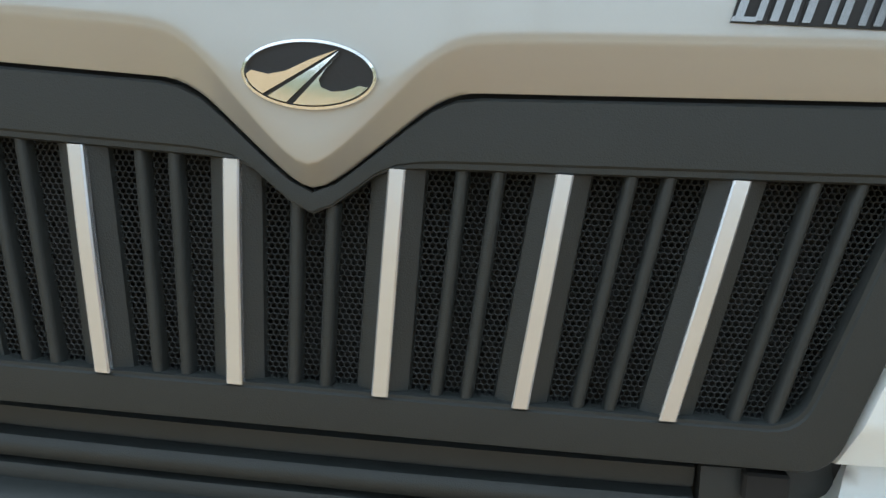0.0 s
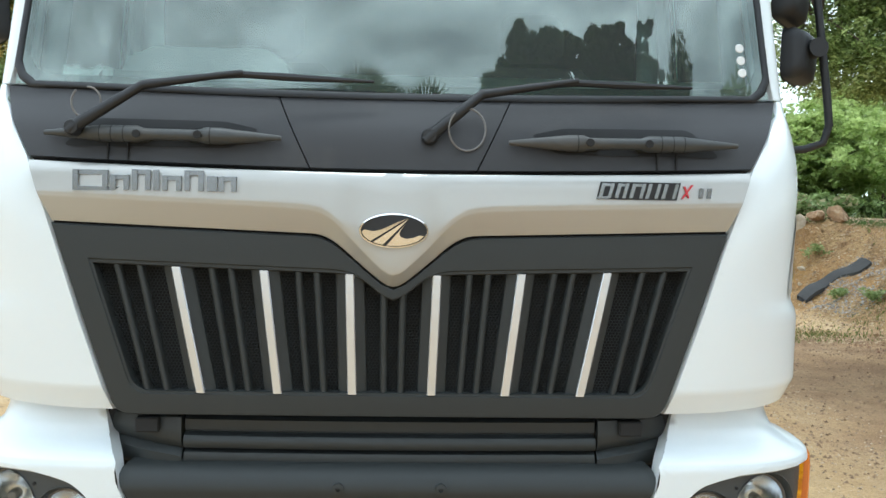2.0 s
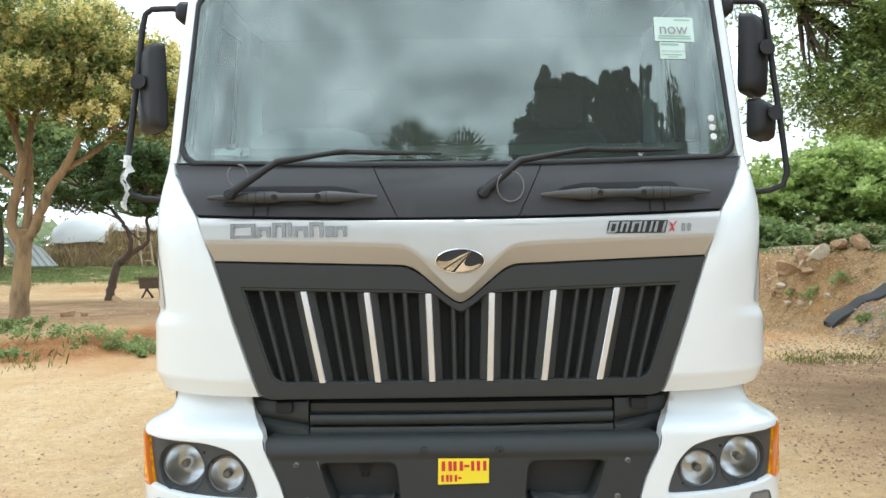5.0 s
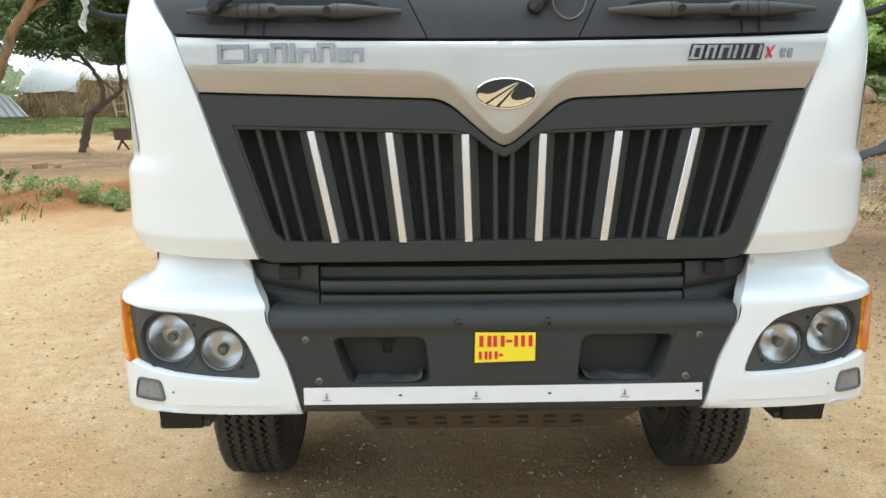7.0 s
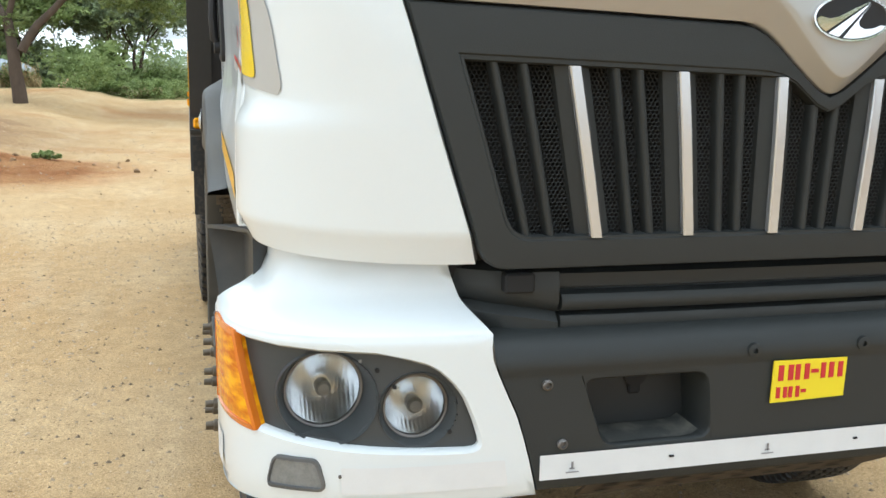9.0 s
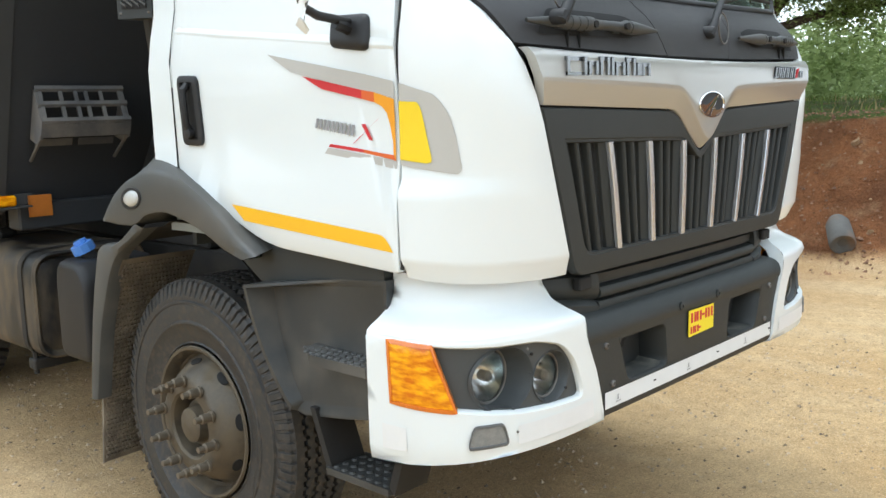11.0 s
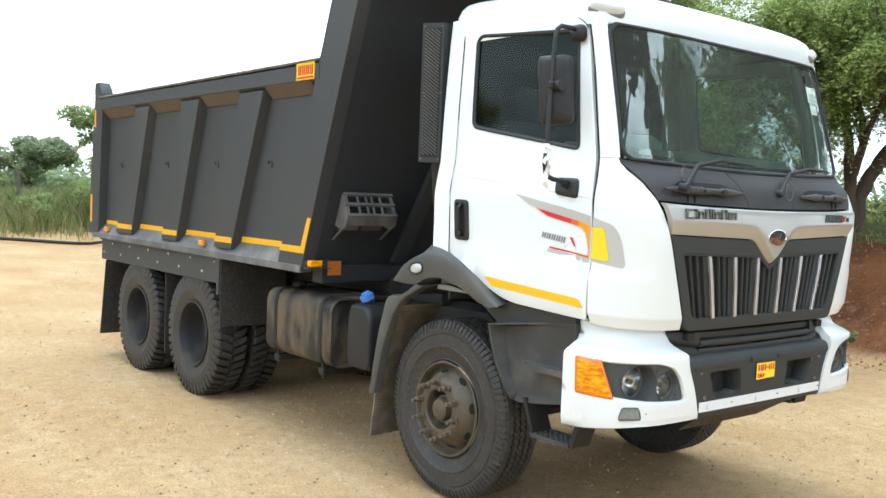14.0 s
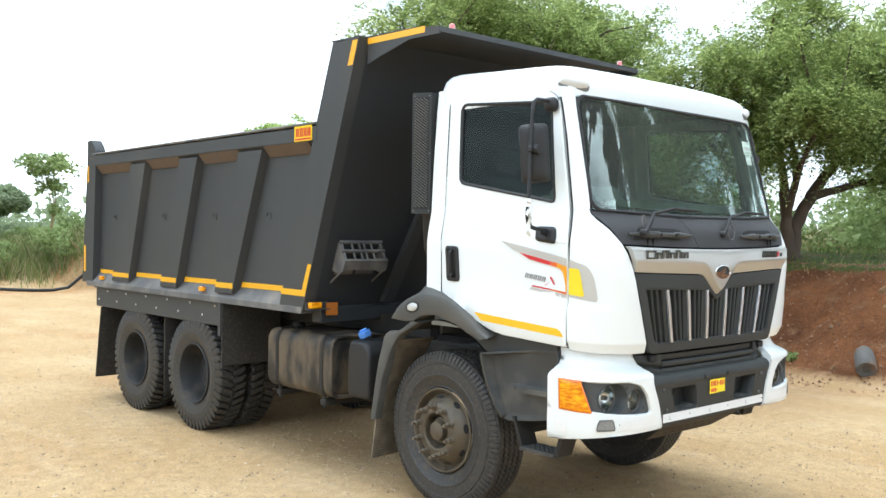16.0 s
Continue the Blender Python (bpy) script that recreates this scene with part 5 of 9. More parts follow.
for k in range(3):
    x = -0.535 + 0.448 * k
    part("print_bar", Geo().grid([[(x + a, -0.0018 + bow(x), z) for a in (-0.010, 0.018)] for z in (0.776, 0.779)]).grid([[(x + a, -0.0018 + bow(x), z) for a in (0.001, 0.006)] for z in (0.784, 0.800)]).grid([[(x + a, -0.0018 + bow(x), z) for a in (-0.003, 0.009)] for z in (0.784, 0.787)]), PRINT, tape)
    part("rivet", Geo().box(x + 0.219, x + 0.229, -0.003 + bow(x + 0.22), 0.002 + bow(x + 0.22), 0.790, 0.794), DARK, tape)
sign = part("number_plate", Geo().prism([(-0.088, -0.003, 0.890), (0.092, -0.003, 0.894), (0.094, -0.003, 0.980), (-0.086, -0.003, 0.982)], (0, 0.003, 0)), PLATE, bumper, "yellow plate with plain red bars")
for x, z, w, h in ((-0.074, 0.938, 0.036, 0.034), (-0.033, 0.938, 0.034, 0.034), (0.006, 0.951, 0.018, 0.008), (0.030, 0.938, 0.011, 0.034), (0.050, 0.938, 0.034, 0.034), (-0.076, 0.900, 0.026, 0.024), (-0.046, 0.900, 0.026, 0.024), (-0.016, 0.909, 0.012, 0.007)):
    bars = ((0.0, 0.34), (0.66, 1.0)) if w > 0.02 else ((0.0, 1.0),)
    for a, b in bars:
        part("plate_bar", Geo().box(x + w * a, x + w * b, -0.0048, -0.003, z, z + h), DECAL_RED, sign)

# white bumper ends
CX, CY, EXPO, EX = 0.58, 0.405, 3.3, 1.210


def end_pt(th, ins, z):
    a, b = EX - CX - ins, CY - ins
    s, c = max(math.sin(th), 0) ** (2 / EXPO), max(math.cos(th), 0) ** (2 / EXPO)
    return (-(CX + a * s), CY - b * c, z)


def th_x(x, ins=0.0):
    k = min(max((abs(x) - CX) / (EX - CX - ins), 0), 1)
    return math.asin(k ** (EXPO / 2))


def th_y(y, ins=0.0):
    k = min(max((CY - y) / (CY - ins), 0), 1)
    return math.acos(k ** (EXPO / 2))


inset = table([(0.70, 0.020), (0.735, 0.006), (0.76, 0.0), (1.062, 0.0), (1.076, 0.006), (1.088, 0.022), (1.100, 0.046), (1.114, 0.074), (1.135, 0.098), (1.17, 0.112), (1.225, 0.118)])
inner_edge = table([(0.70, 0.598), (0.735, 0.606), (0.761, 0.613), (0.83, 0.630), (0.897, 0.650), (0.971, 0.684), (1.010, 0.701), (1.032, 0.708), (1.055, 0.708), (1.066, 0.704), (1.074, 0.706), (1.088, 0.718), (1.10, 0.730), (1.122, 0.748), (1.16, 0.760), (1.205, 0.772), (1.23, 0.778)])


def end_map(u, v, d):
    """u: 0 at the centre bumper, 1 to the corner's rear (with u past 1 along the flank); v: height."""
    t0 = th_x(inner_edge(v), inset(v))
    th = lerp(t0, math.pi / 2, u)
    drop = 0.035 * u ** 3 * max(0, (0.80 - v) / 0.065) if v < 0.80 else 0.0
    ins = inset(v)
    p = end_pt(th, ins + d, v - drop)
    return p


def u_at(v, x=None, y=None):
    t0 = th_x(inner_edge(v))
    th = th_x(x) if x is not None else th_y(y)
    return (th - t0) / (math.pi / 2 - t0)


LOW_Z, HIGH_Z = (0.836, 0.846, 0.874, 0.884), (0.852, 0.966, 1.018, 1.046, 1.062)
lamp_hole_keys = [(u_at(0.836, x=0.714), 0.836), (u_at(0.966, x=0.764), 0.966), (u_at(1.01, x=0.815), 1.018), (u_at(1.04, x=0.910), 1.046), (u_at(1.05, y=0.325), 1.062), (u_at(0.88, y=0.318), 0.884), (u_at(0.87, y=0.12), 0.874), (u_at(0.85, x=0.95), 0.846)]
lamp_hole = rpoly(lamp_hole_keys, [0.03, 0.10, 0.10, 0.15, 0.02, 0.02, 0.1, 0.1], 4, 5)
end_keys = [(0.0, 0.735), (0.0, 0.95), (0.0, 1.072), (0.35, 1.072), (1.0, 1.072), (1.0, 0.90), (1.0, 0.735), (0.4, 0.735)]
end_outer = rpoly(end_keys, 0.0, 4, 5)


def bumper_end():
    g = Geo()
    loops = [([mix2(p, q, t) for p, q in zip(end_outer, lamp_hole)], 0.0) for t in (0, 0.15, 0.35, 0.55, 0.75, 0.9, 1.0)]
    loops += [(shrink(lamp_hole, 0.006), 0.008), (shrink(lamp_hole, 0.007), 0.021)]
    ring(g, loops, end_map)
    g.grid([[end_map(i / 30, z, 0.0) for i in range(31)] for z in (1.072, 1.076, 1.082, 1.088, 1.094, 1.100, 1.107, 1.114, 1.124, 1.135, 1.15, 1.17, 1.20, 1.228)])
    g.grid([[end_map(i / 30, 0.735, 0.0) for i in range(31)], [end_map(i / 30, 0.728, 0.02) for i in range(31)], [end_map(i / 30, 0.728, 0.10) for i in range(31)]])
    zs = [0.735, 0.76, 0.8, 0.9, 1.0, 1.06, 1.085, 1.105, 1.13, 1.17, 1.225]
    g.grid([[end_map(0, z, 0), (end_map(0, z, 0)[0] + 0.004, end_map(0, z, 0)[1] + 0.06, z)] for z in zs])
    g.grid([[end_map(1, z, 0), (end_map(1, z, 0)[0] + 0.06, end_map(1, z, 0)[1] + 0.004, end_map(1, z, 0)[2])] for z in zs])
    return g


def split_hole(a, b, grow=0.0):
    """The outline of the lamp opening between the shares a and b along it."""
    lo = lambda u: float(np.interp(u, [k[0] for k in (lamp_hole_keys[0], lamp_hole_keys[7], lamp_hole_keys[6], lamp_hole_keys[5])], LOW_Z))
    hi = lambda u: float(np.interp(u, [k[0] for k in (lamp_hole_keys[0], lamp_hole_keys[1], lamp_hole_keys[2], lamp_hole_keys[3], lamp_hole_keys[4])], HIGH_Z))
    n = 14
    bot = [(lerp(a[0], b[0], i / n), lo(lerp(a[0], b[0], i / n)) + 0.002 - grow) for i in range(n + 1)]
    top = [(lerp(b[1], a[1], i / n), hi(lerp(b[1], a[1], i / n)) - 0.002 + grow) for i in range(n + 1)]
    sd = lambda p, q: [mix2(p, q, k / 4) for k in range(1, 4)]
    return bot + sd(bot[-1], top[0]) + top + sd(top[-1], bot[0])


u0, u1 = lamp_hole_keys[0][0], lamp_hole_keys[4][0]
ub, ut = u_at(0.872, y=0.122), u_at(1.04, y=0.178)
LAMPS = (((-0.846, 0.054, 0.925), 0.063, 0.012), ((-1.015, 0.122, 0.948), 0.076, 0.016))


def indicator():
    o = split_hole((ub, ut), (lamp_hole_keys[5][0] - 0.005, u1 - 0.005))
    return ring(fill(Geo(), shrink(o, 0.012), end_map, -0.004, 4), [(shrink(o, 0.012), -0.004), (o, 0.002), (o, 0.03)], end_map)


def insert():
    """The dark surround, sunk round each lamp into a forward-facing well."""
    ks = lamp_hole_keys
    lo = lambda u: float(np.interp(u, [k[0] for k in (ks[0], ks[7], ks[6], ks[5])], LOW_Z)) - 0.006
    hi = lambda u: float(np.interp(u, [k[0] for k in ks[:5]], HIGH_Z)) + 0.006
    rows = []
    for i in range(121):
        row = []
        for j in range(61):
            v = j / 60
            u = lerp(u0 - 0.005, lerp(ub, ut, v) + 0.02, i / 120)
            z = lerp(lo(u), hi(u), v)
            x, y, z = end_map(u, z, 0.020)
            for c, r, flare in LAMPS:
                d = math.hypot(x - c[0], z - c[2])
                if d < r + flare - 0.003 and z > lo(u) + 0.020:
                    y = c[1] + 0.085
            row.append((x, y, z))
        rows.append(row)
    return Geo().grid(rows)


def well(c, r, flare):
    """The flared tunnel from the surround's face back to the lamp."""
    rows = []
    for k, t in ((flare + 0.003, -1), (flare + 0.0005, 0), (flare - 0.001, 0.06), (flare * 0.66, 0.36), (flare * 0.33, 0.7), (0.0025, 0.97), (-0.001, 1.1)):
        row = []
        for i in range(64):
            a = 2 * math.pi * i / 64
            x, z = c[0] + (r + k) * math.cos(a), c[2] + (r + k) * math.sin(a)
            face = end_map(u_at(z, x=-x), z, 0.020)[1]
            y = face + 0.006 if t < 0 else lerp(face - 0.0025, max(face, c[1] - 0.002), t)
            row.append((x, y, z))
        rows.append(row)
    return Geo().grid(rows, True)


def lamp_rim(c, r):
    return Geo().lathe([(r + 0.0035, 0.004), (r + 0.0035, -0.004), (r + 0.001, -0.0065), (r - 0.003, -0.005), (r - 0.004, 0.003)], c, "y", 56)


def bowl(c, r):
    return Geo().lathe([(r + 0.001, 0.003), (r - 0.001, 0.0)] + [(r * k, 0.055 * (1 - k * k)) for k in (0.94, 0.8, 0.65, 0.5, 0.35, 0.22)] + [(0.018, 0.030), (0.014, 0.022), (0.0005, 0.020)], c, "y", 40)


def lens(c, r):
    g = Geo()
    rows = []
    for k, h in ((1.0, 0.0), (0.96, -0.004), (0.85, -0.006), (0.7, -0.008), (0.5, -0.0095), (0.25, -0.010), (0.02, -0.010)):
        rows.append([(c[0] + k * r * math.cos(a), c[1] + h + 0.0005 * math.cos(k * r * math.cos(a) * 420) * (k < 0.9), c[2] + k * r * math.sin(a)) for a in [2 * math.pi * i / 72 for i in range(72)]])
    g.grid(rows, True)
    return g


def bulb(c, r):
    return Geo().lathe([(0.016, 0.03), (0.016, -0.002), (0.011, -0.008), (0.001, -0.009)], c, "y", 16)


def fog():
    o = rpoly([(u_at(0.777, x=1.02), 0.772), (u_at(0.82, x=1.035), 0.832), (u_at(0.83, x=1.112), 0.832), (u_at(0.78, x=1.125), 0.772)], [0.02, 0.02, 0.02, 0.02], 4, 4)
    return ring(fill(Geo(), shrink(o, 0.008), end_map, -0.003, 3), [(shrink(o, 0.008), -0.003), (o, -0.002), (o, 0.004)], end_map)


for s, ob in zip((-1, 1), pair("bumper_end", bumper_end, WHITE, truck, "glossy white bumper corner with lamp opening", 45)):
    flank = (lambda g: g) if s < 0 else mirrored
    part("indicator_lamp", flank(indicator()), AMBER, ob, "amber wrap-around indicator lens")
    o = split_hole((ub, ut), (lamp_hole_keys[5][0] - 0.005, u1 - 0.005), 0.003)
    part("indicator_rim", flank(ring(Geo(), [(shrink(o, -0.004), 0.01), (shrink(o, -0.003), -0.003), (shrink(o, 0.008), -0.005), (shrink(o, 0.012), 0.004)], end_map)), AMBER_RIM, ob, "amber lens rim")
    part("lamp_insert", flank(insert()), SURROUND, ob, "dark grey lamp surround", 60)
    # small dark dots paint the depth of holes in the lamp surround
    for hx, hz in ((0.934, 1.006), (0.900, 0.973), (1.085, 0.867), (0.790, 0.878)):
        p = end_map(u_at(hz, x=hx), hz, 0.017)
        part("insert_hole", flank(Geo().lathe([(0.0045, 0.003), (0.0045, -0.002)], p, "y", 10, (False, True))), DARK, ob)
    for c, r, flare in LAMPS:
        part("lamp_well", flank(well(c, r, flare)), SURROUND, ob, angle=60)
        part("headlamp_rim", flank(lamp_rim(c, r)), STEEL, ob, "thin metal lamp rim", 60)
        part("headlamp", flank(bowl(c, r)), REFLECTOR, ob, "round headlamp with a bright reflector", 60)
        part("bulb_shield", flank(bulb(c, r)), STEEL, ob)
        part("headlamp_glass", outward(flank(lens(c, r)), (0, -1, 0), 80), LAMP_GLASS, ob).visible_shadow = False
    part("side_reflector", flank(fog()), FOG, ob, "small smoked side reflector")
    o = rpoly([(u_at(0.777, x=1.02), 0.772), (u_at(0.82, x=1.035), 0.832), (u_at(0.83, x=1.112), 0.832), (u_at(0.78, x=1.125), 0.772)], [0.02, 0.02, 0.02, 0.02], 4, 4)
    part("reflector_rim", flank(ring(Geo(), [(shrink(o, -0.003), 0.004), (shrink(o, -0.002), -0.006), (shrink(o, 0.004), -0.007), (shrink(o, 0.007), 0.003)], end_map)), LEDGE, ob, "grey reflector rim")
    for k, (ua, ubb) in enumerate(((u_at(0.79, x=0.672), u_at(0.79, x=0.992)), (0.88, 0.975))):
        part("reflective_strip", flank(fill(Geo(), rpoly([(ua, 0.764), (ua, 0.818), (ubb, 0.818), (ubb, 0.764)], 0.003, 2, 8), end_map, -0.002, 3)), PATCH, ob, "white reflective patch")
    for q, (uu, vv) in enumerate(((0.25, 1.03), (0.33, 0.80))):
        p = end_map(uu, vv, -0.001)
        part("rivet", flank(Geo().lathe([(0.004, 0.0), (0.003, -0.003)], p, "y", 8, (False, True))), STEEL, ob)
part("skid_plate", Geo().prism([(-0.40, 0.32, 0.70), (-0.40, 0.33, 0.62), (-0.40, 0.45, 0.60), (-0.40, 0.45, 0.70)], (0.80, 0, 0)), CHASSIS, truck, "dark perforated plate under the bumper")
# solid dark pieces on the plate paint the shade of its holes
for k in range(7):
    part("plate_hole", Geo().box(-0.33 + 0.1 * k, -0.29 + 0.1 * k, 0.315, 0.326, 0.645, 0.665, 0.006), DARK, truck)

# mirrors
def mirror(s, lower):
    arm = Geo().tube([(s * 1.075, 0.50, 2.712), (s * 1.15, 0.50, 2.722), (s * 1.235, 0.50, 2.720), (s * 1.262, 0.50, 2.700), (s * 1.275, 0.50, 2.64), (s * 1.300, 0.49, 2.40), (s * 1.328, 0.47, 2.13), (s * 1.340, 0.47, 2.02), (s * 1.325, 0.475, 1.965), (s * 1.27, 0.48, 1.945), (s * 1.15, 0.49, 1.935)], 0.0125, 10)
    ob = part("mirror", arm, BLACK, truck, "black door mirror on a tubular bracket", 60)
    part("bracket", Geo().box(s * 1.10 - 0.035, s * 1.10 + 0.035, 0.46, 0.55, 2.66, 2.745, 0.02), BLACK, ob, angle=60)
    o = rpoly([(0.410, 1.850), (0.420, 1.955), (0.580, 1.960), (0.575, 1.870)], 0.03, 5, 3)
    flank = (lambda q: q) if s < 0 else mirrored
    part("bracket", flank(ring(fill(Geo(), shrink(o, 0.012), on_side, -0.016, 2), [(shrink(o, 0.012), -0.016), (o, -0.006), (o, 0.01)], on_side)), BLACK, ob, angle=60)
    part("bracket_arm", Geo().tube([(s * 1.148, 0.49, 1.915), (s * 1.20, 0.49, 1.93)], 0.018, 8), BLACK, ob)

    def head(cz, h, w, cx):
        m = Matrix.Translation((s * cx, 0.505, cz)) @ Matrix.Rotation(s * radians(50), 4, "Z") @ Matrix.Rotation(radians(4 * s), 4, "Y")
        g = Geo()
        rows = []
        for yy, k in ((0.030, 0.0), (0.032, 0.004), (0.0, 0.002), (-0.025, 0.012), (-0.036, 0.035), (-0.040, 0.08)):
            o = rpoly([(-w / 2 + k, -h / 2 + k), (-w / 2 + k, h / 2 - k), (w / 2 - k, h / 2 - k), (w / 2 - k, -h / 2 + k)], 0.035, 4, 2)
            rows.append([tuple(m @ Vector((a, yy, b))) for a, b in o])
        g.grid(rows, True).ngon(rows[-1])
        hd = part("mirror_head", g, BLACK, ob, "black mirror housing", 60)
        o = rpoly([(-w / 2 + 0.008, -h / 2 + 0.008), (-w / 2 + 0.008, h / 2 - 0.008), (w / 2 - 0.008, h / 2 - 0.008), (w / 2 - 0.008, -h / 2 + 0.008)], 0.03, 4, 2)
        part("mirror_glass", Geo().ngon([tuple(m @ Vector((a, 0.029, b))) for a, b in o]), CHROME, hd)
        part("mirror_clamp", Geo().lathe([(0.03, -0.05), (0.03, 0.0), (0.02, 0.02)], (s * (cx + 0.03), 0.485, cz + 0.02), "y", 14, (True, True)).box(s * (cx + 0.045) - 0.03, s * (cx + 0.045) + 0.03, 0.465, 0.50, cz, cz + 0.04, 0.008), BLACK, hd)
    if lower:
        head(2.500, 0.33, 0.19, 1.225)
        head(2.235, 0.165, 0.18, 1.255)
    else:
        head(2.395, 0.36, 0.18, 1.245)
        part("tape_wrap", Geo().tube([(s * 1.331, 0.47, 2.12), (s * 1.336, 0.47, 2.07)], 0.016, 8), PAPER, ob, "frayed white tape")
        rag, rr_ = Geo(), np.random.default_rng(3)
        rag.grid([[(s * (1.338 - 0.010 * math.sin(k * 1.3) + (q - 0.5) * (0.032 - 0.002 * k) + 0.006 * rr_.normal()), 0.455 + 0.012 * math.sin(q * 7 + k) + 0.004 * rr_.normal(), 2.105 - 0.021 * k + 0.008 * rr_.normal()) for q in (0, 0.2, 0.4, 0.6, 0.8, 1.0)] for k in range(11)])
        part("tape_tail", rag, PAPER, ob, "hanging torn white plastic", 80)


mirror(-1, False)
mirror(1, True)

# front wheel arches, guards and steps
def strip_arch(pts_out, pts_in, x0, x1, lip=0.03):
    """A band between two curves of (y, z), from the flank x0 inwards to x1."""
    rows = []
    a = [(-x0, y, z) for y, z in pts_out]
    b = [(-x0, y, z) for y, z in pts_in]
    a0 = [(-x1, y, z) for y, z in pts_out]
    b0 = [(-x1, y, z) for y, z in pts_in]
    bev = lambda p, q, t, dx: [(u[0] + dx, lerp(u[1], w[1], t), lerp(u[2], w[2], t)) for u, w in zip(p, q)]
    return Geo().grid([a0, bev(a, b, 0.0, 0.035), bev(a, b, 0.10, 0.006), bev(a, b, 0.25, 0.0), bev(a, b, 0.8, 0.0), bev(a, b, 0.95, 0.006), bev(a, b, 1.0, 0.02), b0])


def curve(keys, n=28):
    """A smooth line through the keys."""
    P = [Vector(k) for k in keys]
    out = []
    for i in range(n + 1):
        t = i / n * (len(P) - 1)
        k = min(int(t), len(P) - 2)
        t -= k
        p0, p1, p2, p3 = P[max(k - 1, 0)], P[k], P[k + 1], P[min(k + 2, len(P) - 1)]
        out.append(tuple(0.5 * ((2 * p1) + (p2 - p0) * t + (2 * p0 - 5 * p1 + 4 * p2 - p3) * t * t + (3 * p1 - p0 - 3 * p2 + p3) * t ** 3)))
    return out


arch_back = curve([(1.894, 1.303), (1.82, 1.390), (1.73, 1.455), (1.66, 1.500), (1.603, 1.545), (1.444, 1.514), (1.341, 1.481), (1.228, 1.431), (1.13, 1.389), (1.038, 1.321), (0.930, 1.255)], 40)
arch_lip = curve([(1.894, 1.301), (1.82, 1.383), (1.727, 1.441), (1.636, 1.474), (1.547, 1.495), (1.372, 1.482), (1.259, 1.443), (1.149, 1.383), (1.067, 1.334), (0.988, 1.275), (0.915, 1.240)], 40)
arch_in = curve([(1.884, 1.294), (1.78, 1.286), (1.700, 1.287), (1.640, 1.300), (1.567, 1.334), (1.45, 1.350), (1.335, 1.332), (1.251, 1.312), (1.168, 1.281), (1.09, 1.248), (0.99, 1.222)], 40)


def front_arch():
    at = lambda x, line: [(-x, y, z) for y, z in line]
    mid = lambda k: [mix2(p, q, k) for p, q in zip(arch_lip, arch_in)]
    up_ = lambda k: [mix2(p, q, k) for p, q in zip(arch_lip, arch_back)]
    return Geo().grid([at(0.72, arch_back), at(1.125, arch_back), at(1.190, up_(0.25)), at(1.203, up_(0.06)), at(1.209, mid(0.08)), at(1.210, mid(0.3)), at(1.210, mid(0.90)), at(1.205, mid(0.98)), at(1.190, arch_in), at(0.72, arch_in)])


for s, ob in zip((-1, 1), pair("wheel_arch", front_arch, ARCH, truck, "dark plastic front wheel arch", 50)):
    flank = (lambda q: q) if s < 0 else mirrored
    rows = [[(-1.209 - h, 1.660 + 0.058 * k * math.cos(a) * 1.0, 1.392 + 0.030 * k * math.sin(a) - 0.12 * 0.058 * k * math.cos(a)) for a in [2 * math.pi * i / 24 for i in range(24)]] for k, h in ((1.0, 0.0), (0.96, 0.006), (0.7, 0.011), (0.3, 0.013))]
    part("arch_lamp", flank(Geo().grid(rows, True).ngon(rows[-1])), CLEARLENS, ob, "oval clear side repeater lamp", 60)
    rows = [[(-1.209 - h, 1.660 + 0.070 * k * math.cos(a), 1.392 + 0.040 * k * math.sin(a) - 0.12 * 0.07 * k * math.cos(a)) for a in [2 * math.pi * i / 24 for i in range(24)]] for k, h in ((1.05, -0.01), (1.0, 0.006), (0.84, 0.006))]
    part("lamp_bezel", flank(Geo().grid(rows, True)), BLACK, ob, angle=60)

guard_out = curve([(1.676, 1.301), (1.774, 1.238), (1.849, 1.207), (1.971, 1.188), (2.022, 1.073), (2.071, 0.902), (2.114, 0.688), (2.138, 0.53)], 56)
guard_in = curve([(1.603, 1.284), (1.712, 1.227), (1.804, 1.179), (1.879, 1.099), (1.947, 0.97), (2.004, 0.828), (2.047, 0.669), (2.078, 0.536)], 56)
pair("rear_guard", lambda: strip_arch(guard_out, guard_in, 1.204, 1.14), ARCH, truck, "dusty dark mudguard behind the front wheel", 40)


flap_y = lambda v: float(np.interp(lerp(0.225, 1.14, v), (0.225, 0.525, 0.75, 0.95, 1.115, 1.2), (2.172, 2.120, 2.062, 1.980, 1.866, 1.78)))


